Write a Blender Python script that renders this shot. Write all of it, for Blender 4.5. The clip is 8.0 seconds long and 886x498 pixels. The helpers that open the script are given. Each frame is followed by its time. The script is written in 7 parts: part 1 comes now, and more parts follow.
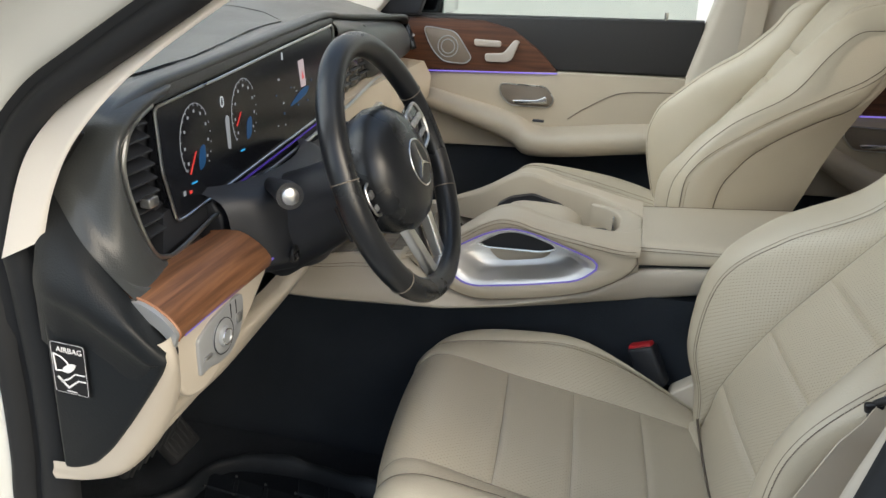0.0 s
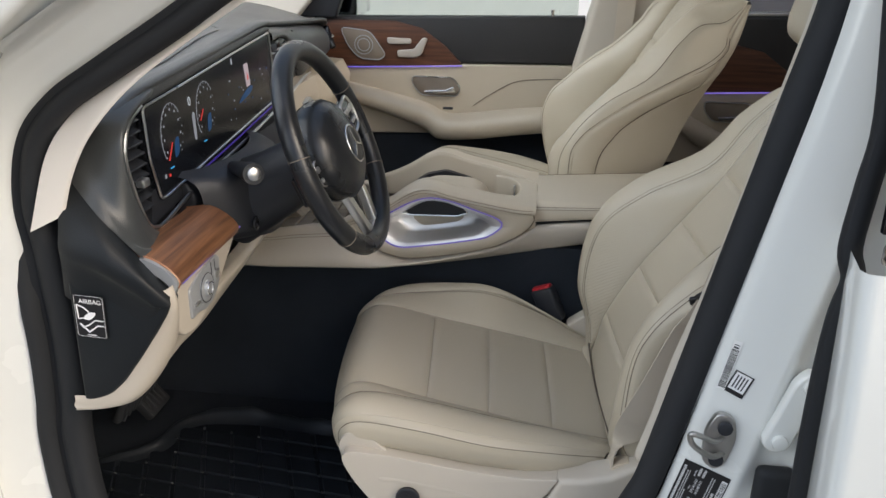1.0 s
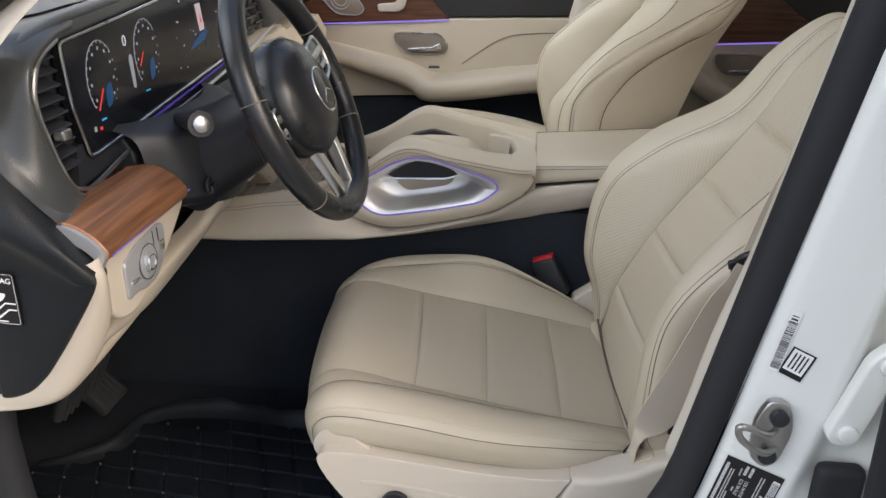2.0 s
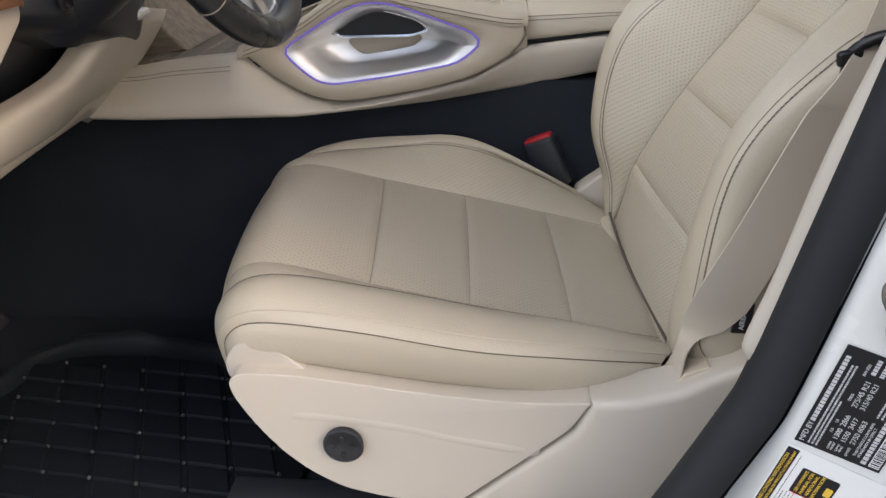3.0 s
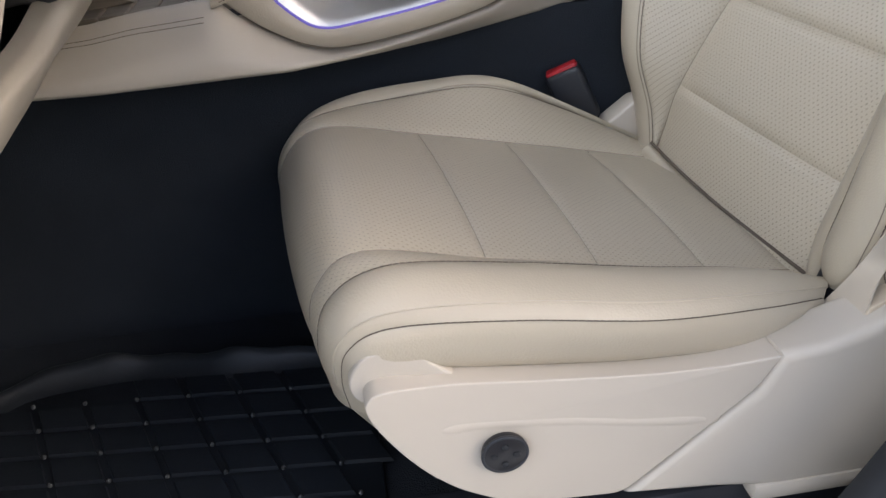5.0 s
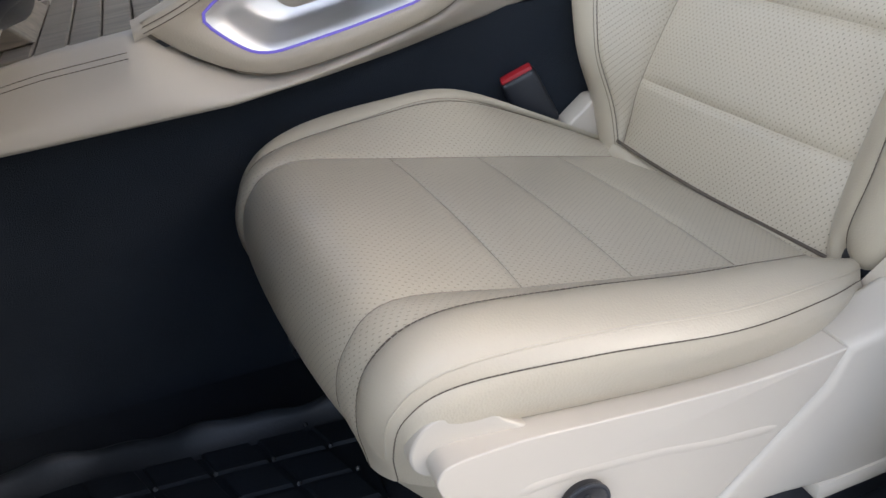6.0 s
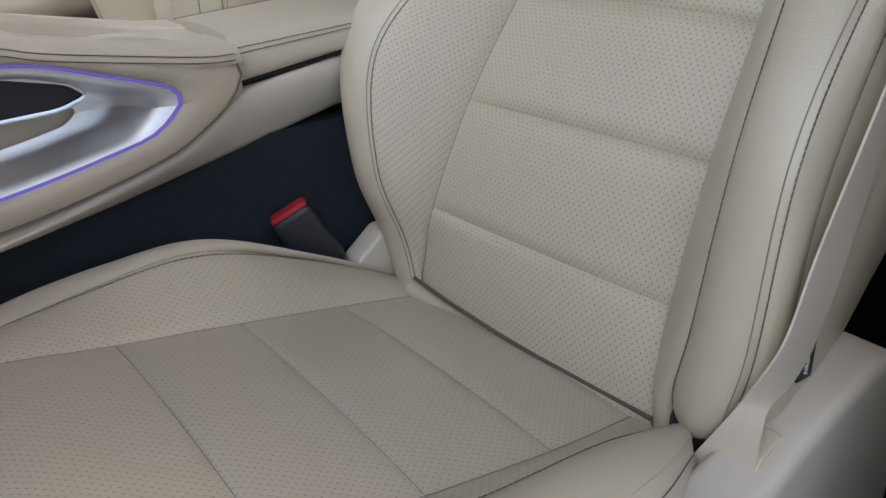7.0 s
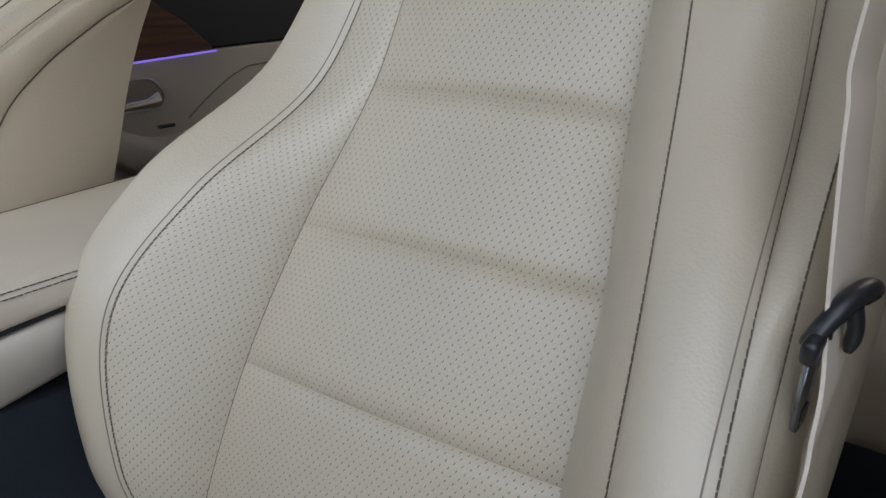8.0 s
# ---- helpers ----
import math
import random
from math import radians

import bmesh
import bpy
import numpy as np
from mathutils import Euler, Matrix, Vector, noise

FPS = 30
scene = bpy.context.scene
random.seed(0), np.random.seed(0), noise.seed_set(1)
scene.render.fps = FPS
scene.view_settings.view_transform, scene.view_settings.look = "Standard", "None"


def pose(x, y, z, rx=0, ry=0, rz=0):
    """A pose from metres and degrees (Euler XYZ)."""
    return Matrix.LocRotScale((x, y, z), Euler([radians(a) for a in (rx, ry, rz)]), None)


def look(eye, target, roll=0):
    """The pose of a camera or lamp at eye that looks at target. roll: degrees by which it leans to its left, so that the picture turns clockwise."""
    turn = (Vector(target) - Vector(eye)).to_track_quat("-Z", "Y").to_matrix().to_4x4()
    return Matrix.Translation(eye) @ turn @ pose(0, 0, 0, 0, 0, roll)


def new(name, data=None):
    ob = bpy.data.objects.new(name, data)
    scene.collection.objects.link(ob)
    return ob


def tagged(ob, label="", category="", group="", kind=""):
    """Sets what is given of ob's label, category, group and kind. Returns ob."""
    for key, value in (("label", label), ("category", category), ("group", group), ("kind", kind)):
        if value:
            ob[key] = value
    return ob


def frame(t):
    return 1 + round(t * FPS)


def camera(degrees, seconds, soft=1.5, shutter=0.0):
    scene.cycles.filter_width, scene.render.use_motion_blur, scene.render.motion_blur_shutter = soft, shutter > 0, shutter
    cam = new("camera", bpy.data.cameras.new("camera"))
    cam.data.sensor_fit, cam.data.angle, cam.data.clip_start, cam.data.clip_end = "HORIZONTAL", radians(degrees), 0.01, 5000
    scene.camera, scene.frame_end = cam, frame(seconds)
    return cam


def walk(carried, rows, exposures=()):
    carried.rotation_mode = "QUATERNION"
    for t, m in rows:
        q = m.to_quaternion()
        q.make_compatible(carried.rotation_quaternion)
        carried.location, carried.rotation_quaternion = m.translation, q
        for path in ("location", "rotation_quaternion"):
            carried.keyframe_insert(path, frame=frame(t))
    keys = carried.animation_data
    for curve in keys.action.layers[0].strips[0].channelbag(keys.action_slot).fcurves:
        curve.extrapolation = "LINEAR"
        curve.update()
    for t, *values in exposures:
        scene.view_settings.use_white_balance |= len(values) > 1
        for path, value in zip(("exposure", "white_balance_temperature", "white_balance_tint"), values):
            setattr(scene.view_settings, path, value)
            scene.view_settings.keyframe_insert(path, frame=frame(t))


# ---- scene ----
cam = camera(59.7, 8.0)
EXPOSE = [(0.0, 0.9, 6500, 5), (1.0, 0.62, 6350, 9), (2.5, 1.0, 6550, 12), (4.0, 1.0, 6350, 15), (4.7, 1.02, 6250, 14), (6.0, 1.25, 5950, 11), (6.5, 1.22, 5850, 10), (7.0, 0.8, 6050, 12), (8.0, 0.8, 5950, 11)]
PATH = [
    (0, (0.254, -1.3165, 1.408), (-0.194, 0.4835, 0.661), 1.4),
    (0.5, (0.286, -1.4925, 1.437), (-0.042, 0.3285, 0.680), 0.6),
    (1, (0.291, -1.5675, 1.456), (0.048, 0.2655, 0.693), 0.4),
    (1.2, (0.295, -1.5645, 1.448), (0.064, 0.2705, 0.687), -0.1),
    (2.3, (0.267, -1.3235, 1.299), (0.060, 0.4825, 0.465), -0.7),
    (2.5, (0.266, -1.2685, 1.242), (0.062, 0.5315, 0.395), -1.3),
    (3, (0.261, -1.1855, 1.127), (0.100, 0.6025, 0.246), -0.9),
    (3.5, (0.261, -1.1475, 1.076), (0.125, 0.6205, 0.151), -0.9),
    (4, (0.254, -1.1405, 1.072), (0.164, 0.6235, 0.133), -0.9),
    (4.5, (0.174, -1.1145, 1.085), (0.228, 0.6355, 0.118), -1.7),
    (4.7, (0.106, -1.0945, 1.093), (0.234, 0.6355, 0.098), -2.0),
    (5.8, (-0.095, -0.9665, 1.079), (0.386, 0.6845, 0.057), -5.0),
    (6, (-0.084, -0.9545, 1.075), (0.465, 0.6875, 0.074), -5.0),
    (6.5, (-0.033, -0.9025, 1.075), (0.708, 0.6945, 0.128), -4.9),
    (7, (0.050, -0.8335, 1.076), (1.000, 0.7045, 0.220), -4.3),
    (7.3, (0.092, -0.7845, 1.085), (1.194, 0.6835, 0.291), -3.4),
    (7.5, (0.133, -0.7575, 1.096), (1.299, 0.6845, 0.347), -3.2),
    (7.8, (0.190, -0.7175, 1.117), (1.455, 0.6725, 0.435), -3.1),
    (8, (0.218, -0.6955, 1.140), (1.547, 0.6535, 0.498), -3.5),
]
walk(cam, [(t, look(eye, target, roll)) for t, eye, target, roll in PATH], EXPOSE)

# ---- world and light ----
world = bpy.data.worlds.new("sky")
scene.world = world
world.use_nodes = True
wn = world.node_tree
sky = wn.nodes.new("ShaderNodeTexSky")
sky.sky_type, sky.sun_disc = "NISHITA", False
sky.sun_elevation, sky.sun_rotation = radians(37), radians(118)
sky.air_density, sky.dust_density = 1.0, 4.0
wn.links.new(sky.outputs[0], wn.nodes["Background"].inputs[0])
wn.nodes["Background"].inputs[1].default_value = 0.15
sun_data = bpy.data.lights.new("sun", "SUN")
sun_data.energy, sun_data.angle, sun_data.color = 1.2, radians(70), (1.0, 0.985, 0.965)
sun = new("sun", sun_data)
sun.matrix_world = look((-3.7, -2.2, 4.1), (0.2, 0, 0.8))

# ---- materials ----


def material(name, color, rough=0.5, metal=0.0, grain=400.0, bump=0.1, vary=0.08, spec=0.5, coat=0.0, depth=0.001):
    """A plain surface with fine grain relief and broad, faint tone variation."""
    m = bpy.data.materials.new(name)
    m.use_nodes = True
    t = m.node_tree
    b = t.nodes["Principled BSDF"]
    b.inputs["Roughness"].default_value = rough
    b.inputs["Metallic"].default_value = metal
    b.inputs["Specular IOR Level"].default_value = spec
    b.inputs["Coat Weight"].default_value = coat
    b.inputs["Coat Roughness"].default_value = 0.05
    co = t.nodes.new("ShaderNodeTexCoord")
    n1 = t.nodes.new("ShaderNodeTexNoise")
    n1.inputs["Scale"].default_value, n1.inputs["Detail"].default_value = 9.0, 4.0
    t.links.new(co.outputs["Object"], n1.inputs["Vector"])
    mix = t.nodes.new("ShaderNodeMix")
    mix.data_type = "RGBA"
    mix.inputs["A"].default_value = (*[c * (1 - vary) for c in color], 1)
    mix.inputs["B"].default_value = (*[min(1, c * (1 + vary)) for c in color], 1)
    t.links.new(n1.outputs["Fac"], mix.inputs["Factor"])
    t.links.new(mix.outputs["Result"], b.inputs["Base Color"])
    if bump:
        n2 = t.nodes.new("ShaderNodeTexNoise")
        n2.inputs["Scale"].default_value, n2.inputs["Detail"].default_value = grain, 3.0
        t.links.new(co.outputs["Object"], n2.inputs["Vector"])
        bp = t.nodes.new("ShaderNodeBump")
        bp.inputs["Strength"].default_value, bp.inputs["Distance"].default_value = bump, depth
        t.links.new(n2.outputs["Fac"], bp.inputs["Height"])
        t.links.new(bp.outputs[0], b.inputs["Normal"])
        rr = t.nodes.new("ShaderNodeMapRange")
        rr.inputs["To Min"].default_value, rr.inputs["To Max"].default_value = max(0, rough - 0.08), min(1, rough + 0.08)
        t.links.new(n1.outputs["Fac"], rr.inputs["Value"])
        t.links.new(rr.outputs[0], b.inputs["Roughness"])
    return m


def leather(name, color, perforated=0.0, rough=0.34, fold=0.35):
    """Pebbled leather with soft wrinkles; the perforated kind has staggered rows of punched slots, laid out by UV in metres."""
    m = bpy.data.materials.new(name)
    m.use_nodes = True
    t = m.node_tree
    L = t.links.new
    b = t.nodes["Principled BSDF"]
    b.inputs["Specular IOR Level"].default_value = 0.55

    def calc(op, a, c=None):
        n = t.nodes.new("ShaderNodeMath")
        n.operation = op
        for i, v in enumerate((a, c)):
            if v is None:
                continue
            if isinstance(v, (int, float)):
                n.inputs[i].default_value = v
            else:
                L(v, n.inputs[i])
        return n.outputs[0]

    co = t.nodes.new("ShaderNodeTexCoord")
    broad = t.nodes.new("ShaderNodeTexNoise")
    broad.inputs["Scale"].default_value, broad.inputs["Detail"].default_value = 7.0, 5.0
    L(co.outputs["Object"], broad.inputs["Vector"])
    pebble = t.nodes.new("ShaderNodeTexVoronoi")
    pebble.inputs["Scale"].default_value = 520.0
    L(co.outputs["Object"], pebble.inputs["Vector"])
    wrinkle = t.nodes.new("ShaderNodeTexNoise")
    wrinkle.inputs["Scale"].default_value, wrinkle.inputs["Detail"].default_value = 38.0, 3.0
    wrinkle.inputs["Distortion"].default_value = 1.2
    L(co.outputs["Object"], wrinkle.inputs["Vector"])
    mix = t.nodes.new("ShaderNodeMix")
    mix.data_type = "RGBA"
    mix.inputs["A"].default_value = (*[c * 0.93 for c in color], 1)
    mix.inputs["B"].default_value = (*[c * 1.06 for c in color], 1)
    L(broad.outputs["Fac"], mix.inputs["Factor"])
    base = mix.outputs["Result"]
    height = calc("ADD", calc("MULTIPLY", pebble.outputs["Distance"], 0.40), calc("MULTIPLY", wrinkle.outputs["Fac"], fold))
    if perforated:
        uv = t.nodes.new("ShaderNodeUVMap")
        sep = t.nodes.new("ShaderNodeSeparateXYZ")
        L(uv.outputs[0], sep.inputs[0])
        px, py = 0.0060, 0.0039
        row = calc("FLOOR", calc("DIVIDE", sep.outputs[1], py))
        shift = calc("MULTIPLY", calc("MODULO", row, 2.0), 0.5)
        u = calc("SUBTRACT", calc("FRACT", calc("ADD", calc("DIVIDE", sep.outputs[0], px), shift)), 0.5)
        v = calc("SUBTRACT", calc("FRACT", calc("DIVIDE", sep.outputs[1], py)), 0.5)
        du = calc("DIVIDE", calc("ADD", calc("MULTIPLY", u, px), calc("MULTIPLY", v, py * 0.42)), 0.00040)
        dv = calc("MULTIPLY", v, py / 0.00095)
        r2 = calc("ADD", calc("MULTIPLY", du, du), calc("MULTIPLY", dv, dv))
        hole = calc("LESS_THAN", r2, 1.0)
        mh = t.nodes.new("ShaderNodeMix")
        mh.data_type = "RGBA"
        mh.inputs["B"].default_value = (*[c * 0.16 for c in color], 1)
        L(base, mh.inputs["A"])
        L(calc("MULTIPLY", hole, perforated), mh.inputs["Factor"])
        base = mh.outputs["Result"]
        height = calc("SUBTRACT", height, calc("MULTIPLY", hole, 1.5 * perforated))
    L(base, b.inputs["Base Color"])
    bp = t.nodes.new("ShaderNodeBump")
    bp.inputs["Strength"].default_value, bp.inputs["Distance"].default_value = 0.5, 0.0009
    L(height, bp.inputs["Height"])
    L(bp.outputs[0], b.inputs["Normal"])
    rr = t.nodes.new("ShaderNodeMapRange")
    rr.inputs["To Min"].default_value, rr.inputs["To Max"].default_value = rough - 0.06, rough + 0.1
    L(broad.outputs["Fac"], rr.inputs["Value"])
    L(rr.outputs[0], b.inputs["Roughness"])
    return m


def wood(name, dark, light, axis=1, rough=0.45):
    """Open-pore veneer: long grain along one axis."""
    m = bpy.data.materials.new(name)
    m.use_nodes = True
    t = m.node_tree
    L = t.links.new
    b = t.nodes["Principled BSDF"]
    co = t.nodes.new("ShaderNodeTexCoord")
    mp = t.nodes.new("ShaderNodeMapping")
    s = [1.0, 1.0, 1.0]
    for i in range(3):
        s[i] = 6.0 if i == axis else 110.0
    mp.inputs["Scale"].default_value = s
    L(co.outputs["Object"], mp.inputs["Vector"])
    n = t.nodes.new("ShaderNodeTexNoise")
    n.inputs["Scale"].default_value, n.inputs["Detail"].default_value, n.inputs["Distortion"].default_value = 1.0, 6.0, 0.6
    L(mp.outputs[0], n.inputs["Vector"])
    ramp = t.nodes.new("ShaderNodeValToRGB")
    ramp.color_ramp.elements[0].position, ramp.color_ramp.elements[1].position = 0.3, 0.7
    ramp.color_ramp.elements[0].color, ramp.color_ramp.elements[1].color = (*dark, 1), (*light, 1)
    L(n.outputs["Fac"], ramp.inputs[0])
    L(ramp.outputs[0], b.inputs["Base Color"])
    b.inputs["Roughness"].default_value = rough
    bp = t.nodes.new("ShaderNodeBump")
    bp.inputs["Strength"].default_value, bp.inputs["Distance"].default_value = 0.3, 0.0006
    L(n.outputs["Fac"], bp.inputs["Height"])
    L(bp.outputs[0], b.inputs["Normal"])
    return m


def glowing(name, color, strength):
    m = bpy.data.materials.new(name)
    m.use_nodes = True
    b = m.node_tree.nodes["Principled BSDF"]
    b.inputs["Base Color"].default_value = (*[c * 0.3 for c in color], 1)
    b.inputs["Emission Color"].default_value = (*color, 1)
    b.inputs["Emission Strength"].default_value = strength
    return m


def glass(name, tint, rough=0.0):
    m = bpy.data.materials.new(name)
    m.use_nodes = True
    t = m.node_tree
    b = t.nodes["Principled BSDF"]
    b.inputs["Base Color"].default_value = (*tint, 1)
    b.inputs["Transmission Weight"].default_value = 1.0
    b.inputs["Roughness"].default_value = rough
    b.inputs["IOR"].default_value = 1.02
    return m


BEIGE = (0.455, 0.403, 0.307)
M_LEATHER = leather("beige_leather", BEIGE, fold=0.3)
M_PERF = leather("perforated_beige_leather", BEIGE, 0.8)
M_PERFSEAT = leather("finely_perforated_beige_leather", BEIGE, 0.6)
M_TRIM = leather("beige_trim_leather", (0.45, 0.396, 0.308), rough=0.48, fold=0.10)
M_PLASTIC = material("beige_plastic", (0.475, 0.430, 0.360), 0.42, grain=900, bump=0.08, vary=0.03)
M_THREAD = material("dark_thread", (0.10, 0.08, 0.062), 0.8, grain=1500, bump=0.3)
M_SEAM = material("seam_shadow_gap", (0.20, 0.17, 0.135), 0.9, bump=0)
M_DARK = leather("dark_dash_leather", (0.046, 0.050, 0.052), rough=0.34, fold=0.1)
M_DOORDARK = leather("black_door_leather", (0.018, 0.018, 0.019), rough=0.5, fold=0.1)
M_PILLAR = material("light_pillar_fabric", (0.66, 0.63, 0.58), 0.8, grain=900, bump=0.1, vary=0.03)
M_ENDPANEL = leather("black_end_panel", (0.009, 0.011, 0.013), rough=0.46, fold=0.05)
M_ENDPANEL.node_tree.nodes["Principled BSDF"].inputs["Specular IOR Level"].default_value = 0.3
M_WHEEL = material("black_wheel_leather", (0.015, 0.0165, 0.019), 0.29, grain=1400, bump=0.12, vary=0.12, depth=0.0006)
M_BLACK = material("black_plastic", (0.017, 0.019, 0.024), 0.45, grain=700, bump=0.12)
M_GLOSS = material("piano_black", (0.006, 0.006, 0.008), 0.08, bump=0, vary=0.0)
M_RUBBER = material("black_rubber", (0.018, 0.0195, 0.022), 0.66, grain=500, bump=0.1, spec=0.3)
M_MAT = material("rubber_mat", (0.008, 0.011, 0.015), 0.50, grain=250, bump=0.2, vary=0.2)
# same rubber as the mat, coloured paler so the studs' glints show
M_STUDGLINT = material("rubber_stud_glint", (0.05, 0.053, 0.056), 0.22, bump=0)
M_CARPET = material("black_carpet", (0.032, 0.038, 0.047), 0.95, grain=900, bump=0.9, vary=0.25, spec=0.1, depth=0.003)
M_CHROME = material("satin_chrome", (0.80, 0.80, 0.80), 0.22, 1.0, bump=0.02, vary=0.02)
M_SILVER = material("brushed_aluminium", (0.72, 0.72, 0.71), 0.34, 1.0, grain=300, bump=0.03, vary=0.03)
M_SWITCH = material("grey_switch_plastic", (0.42, 0.44, 0.46), 0.35, 0.5, grain=600, bump=0.05)
M_PAINT = material("white_car_paint", (0.73, 0.745, 0.715), 0.25, grain=60, bump=0.01, vary=0.015, coat=1.0)
M_WOOD = wood("walnut_veneer", (0.075, 0.032, 0.015), (0.245, 0.115, 0.056), 1)
M_WOODX = wood("walnut_veneer_along", (0.045, 0.016, 0.008), (0.12, 0.048, 0.022), 0)
M_WOODG = wood("grey_brown_veneer", (0.10, 0.085, 0.065), (0.20, 0.17, 0.13), 0, 0.5)
M_RED = material("red_button", (0.36, 0.014, 0.020), 0.45, bump=0.05)
M_WHITE = material("white_print", (0.80, 0.80, 0.80), 0.5, bump=0)
M_YELLOW = material("yellow_print", (0.75, 0.50, 0.06), 0.5, bump=0)
M_INK = material("black_sticker", (0.012, 0.012, 0.013), 0.3, bump=0)
M_PAPER = material("white_sticker", (0.78, 0.78, 0.76), 0.4, bump=0)
M_PRINT = material("white_print", (0.55, 0.55, 0.55), 0.5, bump=0)
M_REDINK = material("red_print", (0.6, 0.03, 0.03), 0.5, bump=0)
M_BELT = material("beige_webbing", (0.52, 0.46, 0.37), 0.75, grain=1200, bump=0.5)
M_STEEL = material("steel", (0.45, 0.44, 0.42), 0.35, 1.0, grain=300, bump=0.1)
M_LED = glowing("violet_light_strip", (0.22, 0.165, 0.68), 0.26)
M_LEDDIM = glowing("violet_light_strip_dim", (0.35, 0.24, 1.0), 0.35)
M_WINDSCREEN = bpy.data.materials.new("green_tinted_glass")
M_WINDSCREEN.use_nodes = True
wt = M_WINDSCREEN.node_tree
clear, gloss, blend, fres = (wt.nodes.new(k) for k in ("ShaderNodeBsdfTransparent", "ShaderNodeBsdfGlossy", "ShaderNodeMixShader", "ShaderNodeFresnel"))
clear.inputs["Color"].default_value = (0.80, 0.84, 0.81, 1)
gloss.inputs["Roughness"].default_value = 0.02
fres.inputs["IOR"].default_value = 1.4
wt.links.new(fres.outputs[0], blend.inputs[0])
wt.links.new(clear.outputs[0], blend.inputs[1])
wt.links.new(gloss.outputs[0], blend.inputs[2])
wt.links.new(blend.outputs[0], wt.nodes["Material Output"].inputs["Surface"])
M_ROOFGLASS = material("dark_roof_glass", (0.006, 0.006, 0.007), 0.06, bump=0, vary=0.0)
M_SEATKEY = material("pale_switch", (0.50, 0.46, 0.41), 0.35, 0.3, bump=0.03)
M_GLASS = glass("clear_glass", (0.96, 0.98, 0.97))
M_TINT = glass("tinted_glass", (0.10, 0.10, 0.11))
M_SCREEN = material("screen_glass", (0.008, 0.009, 0.012), 0.22, bump=0, vary=0.0)
M_GROUND = material("bounce_grey_ground", (0.13, 0.13, 0.13), 0.9, grain=80, bump=0.5, vary=0.2)
M_WALL = material("white_wall", (0.80, 0.80, 0.79), 0.8, grain=40, bump=0.2, vary=0.04)
M_GRILLE = material("bronze_grille", (0.26, 0.22, 0.18), 0.4, 0.6, grain=700, bump=0.6)
M_HEAD = material("headliner", (0.62, 0.60, 0.55), 0.95, grain=600, bump=0.4)
M_GREYSEAT = leather("beige_rear_leather", (0.52, 0.44, 0.33))
M_CHROMED = material("dull_chrome", (0.62, 0.63, 0.62), 0.30, 1.0, bump=0.02, vary=0.02)
M_WOODE = material("bright_wood_edge", (0.30, 0.14, 0.07), 0.3, bump=0.05)
M_SATIN = material("satin_aluminium", (0.80, 0.80, 0.79), 0.46, 1.0, grain=300, bump=0.03, vary=0.02)
# the blue in this steel is the sky's reflection, put into the colour
M_SKYSTEEL = material("sky_tinted_steel", (0.34, 0.38, 0.44), 0.16, 1.0, bump=0.02)
M_KNOB = material("black_knob", (0.010, 0.010, 0.012), 0.35, bump=0.05)
M_LEDFAINT = glowing("faint_violet_strip", (0.10, 0.05, 0.5), 0.14)
M_ICON_P = glowing("pale_readout", (0.75, 0.62, 0.66), 0.22)
M_ICON_C = glowing("cyan_readout", (0.05, 0.45, 0.9), 0.35)
M_ICON_B = glowing("blue_readout", (0.02, 0.10, 0.26), 0.16)
M_ICON_W = glowing("white_readout", (0.7, 0.75, 0.8), 0.25)
M_ICON_R = glowing("red_readout", (0.9, 0.06, 0.05), 0.3)
M_ICON_G = glowing("grey_readout", (0.4, 0.42, 0.46), 0.22)

# ---- building helpers ----


def thing(name, label, category, at=(0, 0, 0), group="", kind=""):
    ob = new(name)
    ob.location = at
    return tagged(ob, label, category, group, kind)


def put(name, mesh, mat, parent=None, label="", smooth=True):
    ob = new(name, mesh)
    if mat is not None and not mesh.materials:
        mesh.materials.append(mat)
    if parent is not None:
        ob.parent = parent
        if parent.parent is None:
            ob.matrix_parent_inverse = Matrix.Translation(-parent.location)
    if label:
        ob["label"] = label
    return ob


def part(name, bm, mat, parent=None, label="", smooth=35):
    mesh = bpy.data.meshes.new(name)
    bmesh.ops.recalc_face_normals(bm, faces=bm.faces)
    bm.to_mesh(mesh)
    bm.free()
    if smooth:
        mesh.shade_smooth()
        mesh.set_sharp_from_angle(angle=radians(smooth))
    return put(name, mesh, mat, parent, label)


def spline(pts, n):
    """Catmull-Rom through the points, n samples a span."""
    p = np.array(pts, float)
    p = np.vstack([2 * p[0] - p[1], p, 2 * p[-1] - p[-2]])
    out = []
    for i in range(1, len(p) - 2):
        for k in range(n):
            t = k / n
            a, b, c, d = p[i - 1], p[i], p[i + 1], p[i + 2]
            out.append(0.5 * (2 * b + (c - a) * t + (2 * a - 5 * b + 4 * c - d) * t * t + (3 * b - a - 3 * c + d) * t ** 3))
    out.append(p[-2])
    return np.array(out)


